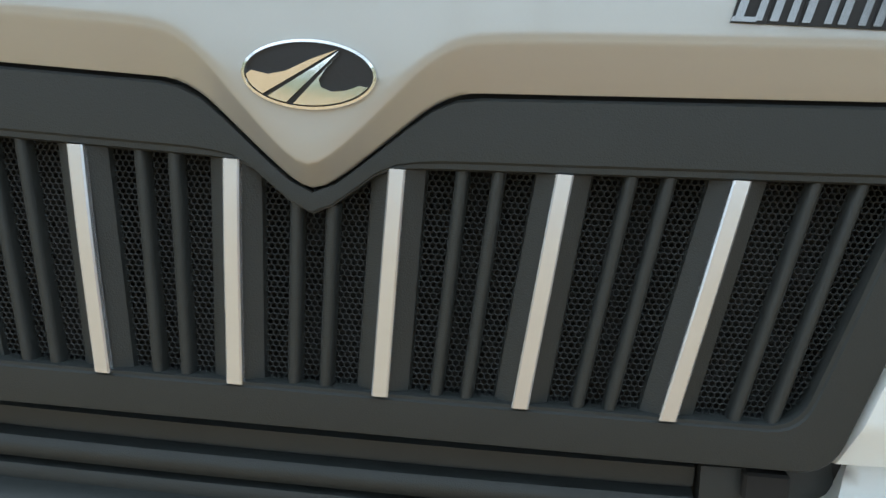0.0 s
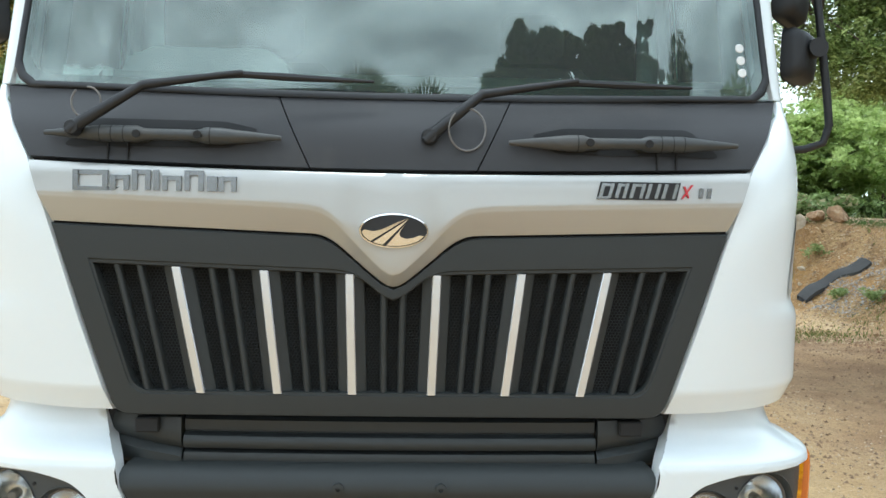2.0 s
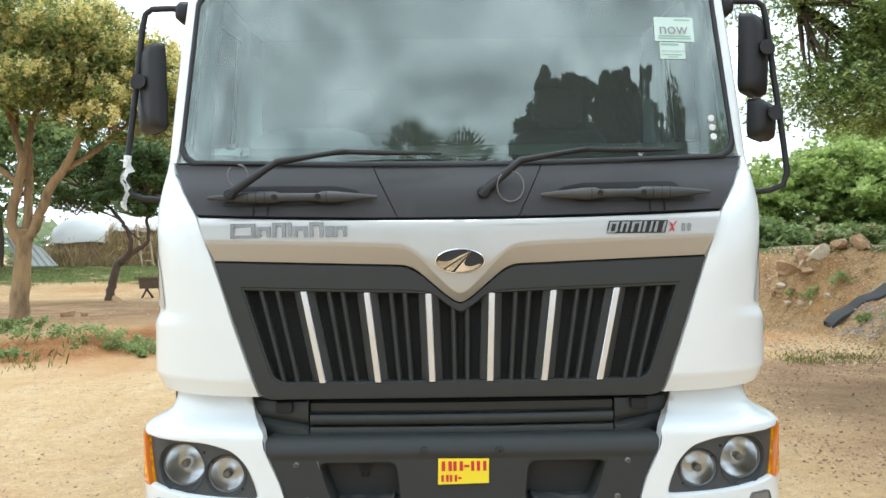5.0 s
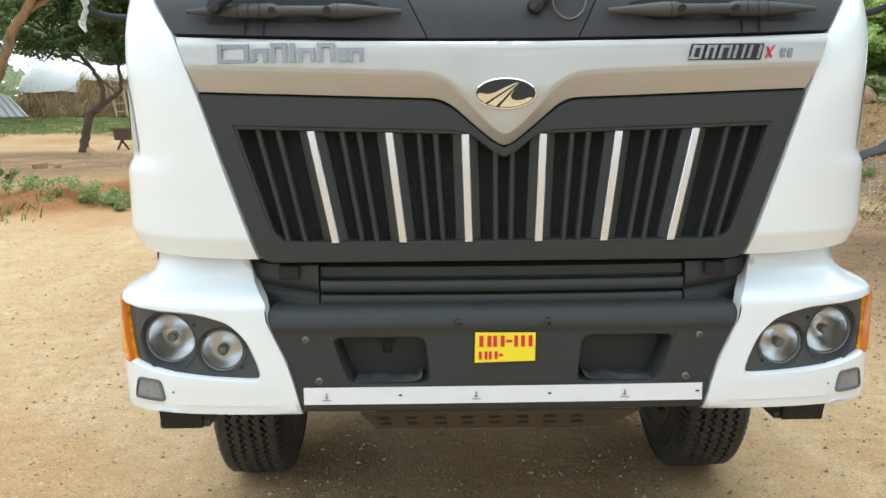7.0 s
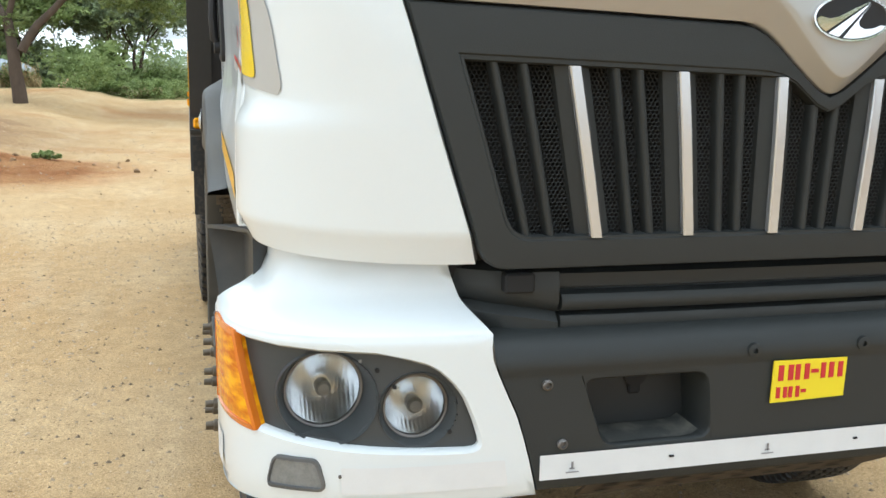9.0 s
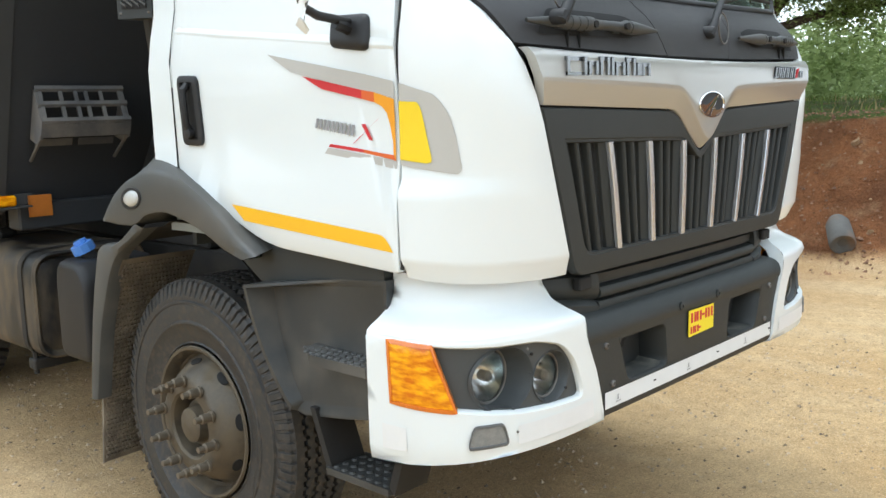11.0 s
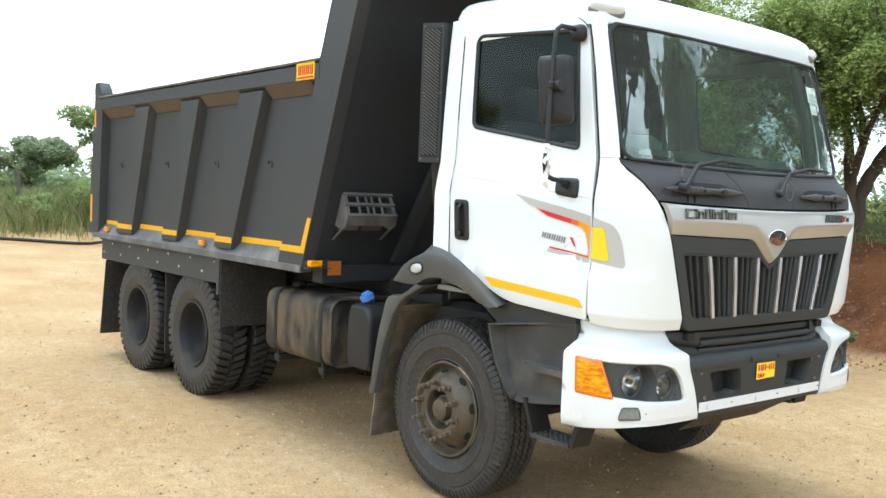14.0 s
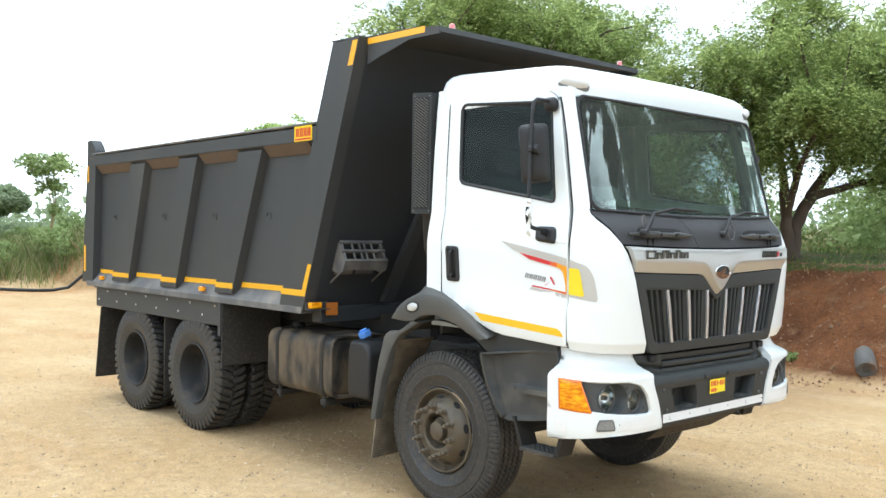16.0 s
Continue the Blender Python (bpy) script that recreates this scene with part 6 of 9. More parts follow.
def tread_flap():
    """A hanging flap with rows of small raised lugs on the wheel's side."""
    us = [0.0] + [0.03 + 0.94 * (i + d) / 18 for i in range(18) for d in (0.0, 0.05, 0.65, 0.70)] + [1.0]
    vs = [0.0] + [0.02 + 0.96 * (i + d) / 44 for i in range(44) for d in (0.0, 0.05, 0.62, 0.67)] + [1.0]
    rows = []
    for i, v in enumerate(vs):
        row = []
        for j, u in enumerate(us):
            up_ = 0 < i < len(vs) - 1 and (i - 1) % 4 in (1, 2) and 0 < j < len(us) - 1 and (j - 1) % 4 in (1, 2)
            shift = 0.006 * (((i - 1) // 4) % 2) * (0 < j < len(us) - 1)
            row.append((lerp(lerp(-1.150, -1.165, v), lerp(-0.83, -0.84, v), u) + shift, flap_y(v) - (0.009 if up_ else 0), lerp(0.225 + 0.01 * u, 1.14, v)))
        rows.append(row)
    back = [[(x, flap_y((z - 0.23) / 0.91) + 0.014, z) for x, y, z in (r[0], r[-1])] for r in rows[::4] + rows[-1:]]
    g = Geo().grid(rows).grid(back)
    g.grid([[r[0] for r in rows], [(r[0][0], r[0][1] + 0.014, r[0][2]) for r in rows]])
    return g.grid([[r[-1] for r in rows], [(r[-1][0], r[-1][1] + 0.014, r[-1][2]) for r in rows]])


pair("mudflap", tread_flap, FLAP, truck, "ribbed rubber mudflap behind the front wheel")


def step_box():
    rear = curve([(0.985, 1.142), (0.978, 1.06), (0.950, 0.95), (0.915, 0.86), (0.875, 0.78), (0.842, 0.728)], 20)
    o = [(y, z) for y, z in rear] + [(0.80, 0.722), (0.60, 0.750), (0.41, 0.785), (0.40, 1.00), (0.40, 1.205), (0.60, 1.19), (0.80, 1.165)]
    a = [(-1.128 - (0.085 * max(0.0, 1 - i / 26) if i < 20 else 0.035 if i > len(o) - 2 else 0), y, z) for i, (y, z) in enumerate(o)]
    g = Geo()
    cy, cz = 0.65, 1.0
    inner = [(-1.118, lerp(y, cy, 0.12), lerp(z, cz, 0.12)) for y, z in o]
    back = [(-0.80, y, z) for y, z in o]
    g.grid([back, [(-1.10, y, z) for y, z in o], a, [(x, lerp(y, cy, 0.05), lerp(z, cz, 0.05)) for x, y, z in a], inner], True)
    g.ngon(inner)
    return g


dot_mesh = Geo().lathe([(0.012, -0.002), (0.011, 0.003), (0.008, 0.006)], (0, 0, 0), "z", 8, (False, True)).mesh("grip_dot")
for s, ob in zip((-1, 1), pair("step_housing", step_box, TRIM_DUSTY, truck, "scuffed dark plastic housing ahead of the front wheel", 40)):
    flank = (lambda q: q) if s < 0 else mirrored
    part("upper_panel", flank(Geo().prism([(-1.125, 1.16, 1.240), (-1.125, 0.99, 1.135), (-1.125, 0.41, 1.195), (-1.125, 0.41, 1.255), (-1.125, 0.92, 1.262)], (0.30, 0, 0))), TRIM, ob, "recessed dark panel under the door")
    tr = part("step_tread", flank(Geo().prism([(-1.214, 0.41, 0.934), (-1.214, 0.66, 0.934), (-1.17, 0.725, 0.940), (-1.05, 0.745, 0.942), (-1.05, 0.41, 0.934)], (0, 0, 0.030))), TRIM_DUSTY, ob, "grooved foot step")
    for i in range(11):
        for j in range(3):
            part("grip_dot", dot_mesh, TRIM_DUSTY, tr).location = (s * (1.198 - 0.032 * j), 0.43 + 0.029 * i - 0.03 * (j == 0) * (i > 8) + 0.010 * (j % 2), 0.965)
    low = part("low_step", flank(Geo().prism([(-1.150, 0.40, 0.560), (-1.150, 0.68, 0.560), (-0.98, 0.68, 0.560), (-0.98, 0.40, 0.560)], (0, 0, 0.022))), TRIM_DUSTY, ob, "worn metal hanging step")
    part("step_strap", flank(Geo().prism([(-1.14, 0.735, 0.76), (-1.14, 0.665, 0.585), (-1.14, 0.685, 0.565), (-1.14, 0.76, 0.76)], (0.14, 0, 0))), CHASSIS, low)
    part("step_strap", flank(Geo().prism([(-1.14, 0.345, 0.76), (-1.14, 0.405, 0.585), (-1.14, 0.385, 0.56), (-1.14, 0.315, 0.76)], (0.14, 0, 0))), CHASSIS, low)
    for i in range(7):
        for j in range(4):
            part("grip_dot", dot_mesh, LEDGE, low).location = (s * (1.13 - 0.038 * j), 0.425 + 0.038 * i, 0.582)
pair("inner_arch", lambda: Geo().grid([[(x, y, z) for y, z in curve([(1.80, 1.21), (1.70, 1.26), (1.60, 1.285), (1.5, 1.31), (1.25, 1.27), (1.05, 1.15), (0.95, 1.0)], 20)] for x in (-1.12, -0.55)]), CHASSIS, truck, "", 60)

# ---------------------------------------------------------------- wheels
def tyre_mesh(R, w, lugs):
    """A tyre round the x axis, its outer side at minus x: ribbed in front, lugged at the rear."""
    g = Geo()
    h = w / 2
    if lugs:
        prof = [(0.270, -h * 0.62), (0.285, -h * 0.82), (0.300, -h * 0.88), (0.34, -h * 0.95), (0.385, -h * 1.03), (0.392, -h * 1.04), (0.40, -h * 1.03), (0.44, -h * 1.02), (0.48, -h * 0.98), (R - 0.035, -h * 0.92), (R - 0.028, -h * 0.88)]
        return lugged(g, prof, R, h)
    prof = [(0.270, -h * 0.62), (0.284, -h * 0.80), (0.296, -h * 0.86), (0.300, -h * 0.90), (0.306, -h * 0.875), (0.335, -h * 0.94), (0.374, -h * 1.02), (0.378, -h * 1.05), (0.386, -h * 1.05), (0.390, -h * 1.02), (0.43, -h * 1.03), (0.452, -h * 1.02), (0.455, -h * 1.05), (0.462, -h * 1.05), (0.466, -h * 1.0), (0.474, -h * 1.0), (0.480, -h * 1.01), (0.510, -h * 0.955), (0.532, -h * 0.90), (R - 0.010, -h * 0.845), (R - 0.003, -h * 0.80)]
    tread = []
    for k in range(5):
        a, b = lerp(-0.80, 0.80, k / 5), lerp(-0.80, 0.80, (k + 1) / 5)
        if k:
            tread += [(R - 0.020, h * (a + 0.035)), (R - 0.002, h * (a + 0.055))]
        tread += [(R, h * (a + b) / 2), (R - 0.002, h * (b - 0.055))]
        if k < 4:
            tread += [(R - 0.020, h * (b - 0.035))]
    full = prof + tread[1:-1] + [(r, -x) for r, x in prof[::-1]]
    rows, m = [], 92
    for r, x in full:
        row = []
        for i in range(m):
            for q, deep in ((0.0, 0), (0.56, 0), (0.64, 1), (0.94, 1)):
                a, rr, xx = 2 * math.pi * (i + q) / m, r, x
                if 0.500 < r < R - 0.004 and abs(x) > h * 0.79:
                    rr -= 0.010 * deep
                    xx -= math.copysign(0.005 * deep, x)
                if r > 0.5 and abs(x) < h * 0.79:
                    xx += 0.0055 * (1 if deep else -1)
                row.append((xx, rr * math.cos(a), rr * math.sin(a)))
        rows.append(row)
    return g.grid(rows, True)


def lugged(g, prof, R, h, m=46):
    """Side wall, then a tread of slanted blocks parted by a groove along the middle."""
    cross = ((0.955, 0.055, 0.095), (0.93, 0.012, 0.060), (0.87, 0.001, 0.042), (0.80, 0.0, 0.034), (0.55, 0.0, 0.034), (0.30, 0.0, 0.034), (0.10, 0.001, 0.034), (0.075, 0.030, 0.034))
    rows = []
    smooth = lambda r, x: [(x, r * math.cos(a), r * math.sin(a)) for a in [2 * math.pi * (i + q) / m for i in range(m) for q in (0.0, 0.30, 0.36, 0.94)]]
    rows += [smooth(r, x) for r, x in prof[:-3]]
    for side in (-1, 1):
        part_rows = []
        for k, hi, lo in cross:
            sk = 0.10 * (1 - k) * 0.9
            part_rows.append([(side * k * h, (R - d) * math.cos(a), (R - d) * math.sin(a)) for a, d in [(2 * math.pi * (i + q + (0.5 if side > 0 else 0)) / m + sk, hi if top else lo) for i in range(m) for q, top in ((0.0, 0), (0.30, 0), (0.36, 1), (0.94, 1))]])
        rows += part_rows if side < 0 else part_rows[::-1]
    rows += [smooth(r, -x) for r, x in prof[:-3][::-1]]
    return g.grid(rows, True)


front_tyre = tyre_mesh(0.546, 0.29, False).mesh("tyre", 40)
rear_tyre = tyre_mesh(0.545, 0.28, True).mesh("tyre", 40)


def disc_mesh(front):
    g = Geo()
    if front:
        g.lathe([(0.292, -0.135), (0.287, -0.142), (0.277, -0.140), (0.270, -0.128), (0.263, -0.115), (0.258, -0.094), (0.250, -0.086), (0.241, -0.092), (0.216, -0.135), (0.197, -0.162), (0.182, -0.182), (0.165, -0.190), (0.128, -0.190), (0.121, -0.180), (0.116, -0.12), (0.110, -0.070)], (0, 0, 0), "x", 60)
    else:
        g.lathe([(0.292, -0.128), (0.287, -0.136), (0.277, -0.134), (0.268, -0.10), (0.260, -0.05), (0.252, 0.04), (0.235, 0.075), (0.20, 0.085), (0.14, 0.090), (0.10, 0.090), (0.095, 0.06), (0.085, 0.02), (0.05, 0.012)], (0, 0, 0), "x", 60, (False, True))
    return g.mesh("wheel", 30)


front_disc, rear_disc = disc_mesh(True), disc_mesh(False)
hub_mesh = Geo().lathe([(0.112, -0.082), (0.105, -0.090), (0.092, -0.095), (0.088, -0.142), (0.074, -0.146), (0.070, -0.152), (0.064, -0.185), (0.050, -0.193), (0.001, -0.195)], (0, 0, 0), "x", 32).mesh("hub_cap", 30)
gap_mesh = Geo().lathe([(0.1155, -0.096), (0.089, -0.102)], (0, 0, 0), "x", 32).mesh("hub_gap", 30)
nut_mesh = Geo().lathe([(0.022, 0.0), (0.022, -0.010), (0.0175, -0.012), (0.0175, -0.046), (0.0115, -0.050), (0.011, -0.074)], (0, 0, 0), "x", 12, (False, True)).mesh("wheel_nut", 35)
# closed dark disc laid on the wheel, painting the dark of a hand hole
hole_mesh = Geo().lathe([(0.026, 0.0), (0.024, -0.003), (0.001, -0.002)], (0, 0, 0), "x", 14).mesh("hand_hole", 35)
hole_mesh.materials.append(DARK)


def place(name, me, material, parent, m, label=""):
    ob = part(name, me, material, parent, label)
    ob.matrix_local = m
    return ob


def wheel(x, y, z, front, flip, turn):
    m = Matrix.Translation((x, y, z)) @ Matrix.Rotation(math.pi if flip else 0, 4, "Z") @ Matrix.Rotation(radians(turn), 4, "X")
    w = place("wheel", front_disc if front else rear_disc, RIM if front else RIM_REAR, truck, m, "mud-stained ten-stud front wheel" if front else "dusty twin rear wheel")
    place("tyre", front_tyre if front else rear_tyre, RUBBER, w, Matrix.Identity(4), "dusty ribbed tyre" if front else "dusty lugged tyre")
    if front:
        place("hub_cap", hub_mesh, RIM, w, Matrix.Identity(4))
        place("hub_gap", gap_mesh, DARK, w, Matrix.Identity(4))
        for i in range(10):
            a = 2 * math.pi * i / 10
            place("wheel_nut", nut_mesh, NUT, w, Matrix.Translation((-0.188, 0.170 * math.cos(a), 0.170 * math.sin(a))))
        for i in range(8):
            a = 2 * math.pi * (i + 0.5) / 8
            place("hand_hole", hole_mesh, DARK, w, Matrix.Rotation(a, 4, "X") @ Matrix.Translation((-0.1165, 0.2275, 0)) @ Matrix.Rotation(radians(-59), 4, "Z") @ Matrix.Diagonal((1.0, 0.72, 1.25, 1)))
    return w


for s in (-1, 1):
    wheel(s * 0.968, 1.456, 0.549, True, s > 0, 12)
    for y in (4.890, 6.205):
        wheel(s * 1.075, y, 0.540, False, s > 0, 20 + 30 * (y > 5))
        w = wheel(s * 0.745, y, 0.540, False, s < 0, 5)

# ---------------------------------------------------------------- chassis
for s in (-1, 1):
    part("chassis_rail", Geo().box(s * 0.43 - 0.04, s * 0.43 + 0.04, 0.30, 7.35, 0.78, 1.05, 0.01), CHASSIS, truck, "black chassis rail")
    part("sub_frame_rail", Geo().box(s * 0.43 - 0.05, s * 0.43 + 0.05, 2.3, 7.45, 1.054, 1.22, 0.01), CHASSIS, truck)
    part("leaf_spring", Geo().prism([(s * 0.43 - 0.04, y, z) for y, z in [(0.75, 0.74), (1.1, 0.62), (1.47, 0.58), (1.85, 0.62), (2.2, 0.74), (2.2, 0.78), (1.85, 0.68), (1.47, 0.65), (1.1, 0.68), (0.75, 0.78)]], (0.08, 0, 0)), CHASSIS, truck)
part("front_axle", Geo().tube([(-0.82, 1.47, 0.545), (-0.55, 1.47, 0.50), (-0.40, 1.47, 0.46), (0.40, 1.47, 0.46), (0.55, 1.47, 0.50), (0.82, 1.47, 0.545)], 0.06, 8), CHASSIS, truck)
for y in (4.89, 6.205):
    part("rear_axle", Geo().tube([(-0.95, y, 0.54), (0.95, y, 0.54)], 0.085, 12).lathe([(0.05, -0.25), (0.18, -0.2), (0.24, 0.0), (0.18, 0.2), (0.05, 0.25)], (0, y, 0.54), "y", 20), CHASSIS, truck, "", 50)
part("engine_block", Geo().box(-0.35, 0.35, 0.45, 1.75, 0.62, 1.24, 0.05), CHASSIS, truck)
part("gearbox", Geo().box(-0.25, 0.25, 1.80, 2.9, 0.60, 1.0, 0.06), CHASSIS, truck)
part("drive_shaft", Geo().tube([(0, 2.9, 0.75), (0, 4.7, 0.58)], 0.05, 10), CHASSIS, truck)
for y in (2.35, 3.2, 4.2, 5.5, 7.2):
    part("cross_member", Geo().box(-0.45, 0.45, y - 0.05, y + 0.05, 0.82, 1.0), CHASSIS, truck)


# fuel tank, additive tank
def tank():
    o = rpoly([(-1.165, 0.585), (-1.165, 1.085), (-0.60, 1.085), (-0.60, 0.585)], [0.11, 0.11, 0.08, 0.08], 6, 3)
    g = Geo()
    rows = [[(lerp(-0.88, x, k), y, lerp(0.835, z, k)) for x, z in o] for y, k in ((2.715, 0.55), (2.712, 0.80), (2.725, 0.88), (2.694, 0.925), (2.686, 0.965), (2.696, 1.0), (2.90, 1.0), (3.3, 1.0), (3.60, 1.0), (3.62, 0.985), (3.625, 0.9))]
    return g.grid(rows, True).ngon(rows[0]).ngon(rows[-1])


fuel = part("fuel_tank", tank(), TANK, truck, "brown-stained steel fuel tank", 35)
for y in (2.82, 3.47):
    o = rpoly([(-1.170, 0.580), (-1.170, 1.090), (-0.60, 1.090), (-0.60, 0.580)], [0.11, 0.11, 0.08, 0.08], 6, 3)
    part("tank_strap", Geo().grid([[(x, y + e, z) for x, z in o] for e in (-0.022, 0.022)], True), CHASSIS, fuel)
    part("tank_bracket", Geo().box(-1.15, -0.50, y - 0.035, y + 0.035, 0.525, 0.575, 0.006).tube([(-1.13, y, 0.50), (-1.13, y, 0.62)], 0.013, 8).lathe([(0.022, -0.01), (0.022, 0.012)], (-1.13, y, 0.535), "z", 6, (True, True)), CHASSIS, fuel, "dark steel strap bracket")
part("tank_filler", Geo().box(-1.02, -0.92, 3.40, 3.50, 1.085, 1.135, 0.02), CHASSIS, fuel)


def additive():
    o = rpoly([(2.225, 0.640), (2.220, 1.00), (2.275, 1.080), (2.47, 1.085), (2.495, 1.0), (2.495, 0.640)], [0.05, 0.04, 0.05, 0.04, 0.04, 0.05], 5, 3)
    rows = [[(x, lerp(2.36, y, k), lerp(0.865, z, k)) for y, z in o] for x, k in ((-1.150, 0.84), (-1.148, 0.90), (-1.138, 0.96), (-1.113, 1.0), (-0.80, 1.0))]
    return Geo().grid(rows, True).ngon(rows[0]).ngon(rows[-1])


addt = part("additive_tank", additive(), BLACK, truck, "black plastic additive tank with a blue cap", 45)
part("filler_neck", Geo().tube([(-1.02, 2.40, 1.07), (-1.04, 2.41, 1.115)], 0.035, 14), BLACK, addt)
part("cap", Geo().tube([(-1.04, 2.41, 1.108), (-1.055, 2.416, 1.145)], 0.050, 10), BLUECAP, addt, "faded blue screw cap", 20)
part("cap_grip", Geo().tube([(-1.054, 2.416, 1.143), (-1.062, 2.419, 1.160)], 0.030, 10), BLUECAP, addt)

# air intake tower behind the cab
IA, IB = Vector((-1.168, 1.734, 0)), Vector((-1.100, 1.612, 0))
out_n = Vector((-(IA - IB).y, (IA - IB).x, 0)).normalized()
ipt = lambda t, z, d=0.0: tuple(IA.lerp(IB, t) + out_n * d + Vector((0, 0, z)))
intake = part("air_intake", Geo().prism([ipt(0, 2.045), ipt(1, 2.045), (-0.95, 1.612, 2.045), (-0.95, 1.752, 2.045)], (0, 0, 0.848)), TRIM, truck, "dark grey air intake tower with slanted louvres", 40)
# dark sheet on the solid tower paints the shade between the louvres
part("intake_backing", Geo().prism([ipt(0.14, 2.08, 0.002), ipt(0.86, 2.08, 0.002), ipt(0.86, 2.86, 0.002), ipt(0.14, 2.86, 0.002)], tuple(out_n * 0.002)), DARK, intake)
for i in range(40):
    z = 2.025 + 0.0205 * i                      # each runs down from one edge to the other, cut off at the frame
    ta, tb = max(0.14, 0.86 - (2.850 - z) / 0.104), min(0.86, 0.86 - (2.085 - z) / 0.104)
    if tb - ta < 0.06:
        continue
    drop = lambda t: z + (0.86 - t) * 0.104
    part("louvre", Geo().prism([ipt(ta, drop(ta), 0.004), ipt(tb, drop(tb), 0.004), ipt(tb, drop(tb) + 0.009, 0.004), ipt(ta, drop(ta) + 0.009, 0.004)], tuple(out_n * 0.006)), ARCH, intake)
for t, z in ((0.09, 2.065), (0.91, 2.065), (0.09, 2.872), (0.91, 2.872), (0.09, 2.47), (0.91, 2.47)):
    c = ipt(t, z)
    part("intake_screw", Geo().lathe([(0.006, 0.003), (0.004, -0.004)], c, "x", 8, (False, True)), STEEL, intake)
part("intake_duct", Geo().tube([(-1.02, 1.70, 2.06), (-0.98, 1.72, 1.8), (-0.80, 1.76, 1.55), (-0.6, 1.8, 1.3)], 0.06, 10), BLACK, truck)

# ---------------------------------------------------------------- the truck: tipper body
LABEL_ORANGE = mat("weathered_orange_label", (0.48, 0.16, 0.02), 0.5, var=0.15, scale=20)
body = part("tipper_body", Geo().box(-1.170, 1.170, 3.05, 7.50, 1.26, 1.34, 0.01), BODY, truck, "charcoal steel tipper body with slanted ribs")
slope = (2.262 - 2.976) / (3.347 - 1.258)          # how far the head of the body leans forward
head_y = lambda z: 2.976 + slope * (z - 1.258)
TOP, RAIL_LOW = 2.752, 2.612


def slant(y_top, y_low, z):
    return lerp(y_low, y_top, (z - 1.36) / (2.60 - 1.36))


def bar(x0, x1, ya, yb, z0, z1, taper=0.0):
    """A post between two slanted edges ya(z) and yb(z)."""
    g = Geo()
    o = [(ya(z0), z0), (yb(z0), z0), (yb(z1), z1), (ya(z1), z1)]
    a = [(x0, y + (taper if i in (0, 3) else -taper), z) for i, (y, z) in enumerate(o)]
    b = [(x1, y, z) for y, z in o]
    return g.grid([b, a], True).ngon(a)


for s in (-1, 1):
    def fl(g, s=s):
        return g if s < 0 else mirrored(g)
    part("side_wall", fl(Geo().prism([(-1.165, head_y(1.34) + 0.02, 1.34), (-1.165, 7.50, 1.34), (-1.165, 7.46, 2.66), (-1.165, head_y(2.66) + 0.02, 2.66)], (0.02, 0, 0))), BODY, body, "flat charcoal side panel")
    part("top_rail", fl(Geo().prism([(-1.165, 2.80, TOP), (-1.250, 2.80, TOP - 0.012), (-1.252, 2.80, RAIL_LOW + 0.02), (-1.180, 2.80, RAIL_LOW - 0.03), (-1.145, 2.80, RAIL_LOW)], (0, 4.64, 0.006))), BODY, body, "boxed top rail")
    for ya, yb in ((2.92, 3.60), (4.04, 4.76), (5.17, 5.89), (6.29, 7.20)):
        part("rail_soffit", fl(Geo().prism([(-1.174, ya, RAIL_LOW - 0.075), (-1.246, ya, RAIL_LOW + 0.012), (-1.240, ya, RAIL_LOW + 0.020), (-1.166, ya, RAIL_LOW - 0.060)], (0, yb - ya, 0))), SOFFIT, body, "brown strip under the top rail")
    part("top_liner", fl(Geo().box(-1.262, -1.10, 2.80, 7.30, TOP + 0.002, TOP + 0.022, 0.006)), LEDGE, body, "worn bright top edge")
    for yt, yb, wt, wb in ((3.612, 4.095, 0.415, 0.34), (4.774, 5.190, 0.385, 0.365), (5.906, 6.300, 0.375, 0.45)):
        part("side_rib", fl(bar(-1.244, -1.165, lambda z: slant(yt, yb, z), lambda z: slant(yt + wt, yb + wb, z) , 1.345, 2.602, 0.012)), BODY, body, "slanted boxed rib")
    part("front_post", fl(bar(-1.248, -1.145, head_y, lambda z: lerp(3.335, 2.60, (z - 1.26) / 2.10), 1.262, 3.355, 0.004)), BODY, body, "leaning front post")
    part("front_post_cap", fl(Geo().prism([(-1.249, 2.255, 3.354), (-1.249, 2.605, 3.362), (-1.145, 2.605, 3.362), (-1.145, 2.255, 3.354)], (0, 0, 0.012))), BODY, body)
    part("rear_post", fl(bar(-1.248, -1.10, lambda z: lerp(7.27, 7.21, (z - 1.36) / 1.24), lambda z: lerp(7.58, 7.44, (z - 1.36) / 1.53), 1.30, 2.80, 0.004)), BODY, body, "rear corner post")
    part("post_hook", fl(Geo().prism([(-1.25, 7.22, 2.80), (-1.25, 7.45, 2.80), (-1.25, 7.44, 2.92), (-1.25, 7.34, 2.93), (-1.25, 7.24, 2.84)], (0.12, 0, 0))), BODY, body)
    ledge = part("lower_ledge", fl(Geo().prism([(-1.165, 2.99, 1.40), (-1.250, 2.99, 1.300), (-1.252, 2.99, 1.250), (-1.150, 2.99, 1.250)], (0, 4.45, 0.012))), LEDGE, body, "dusty sloping lower ledge")
    part("body_skirt", fl(Geo().box(-1.215, -1.190, 4.36, 7.24, 1.034, 1.258, 0.004).box(-1.24, -1.10, 4.36, 7.24, 1.245, 1.262)), BODY, body, "grey skirt over the rear wheels")
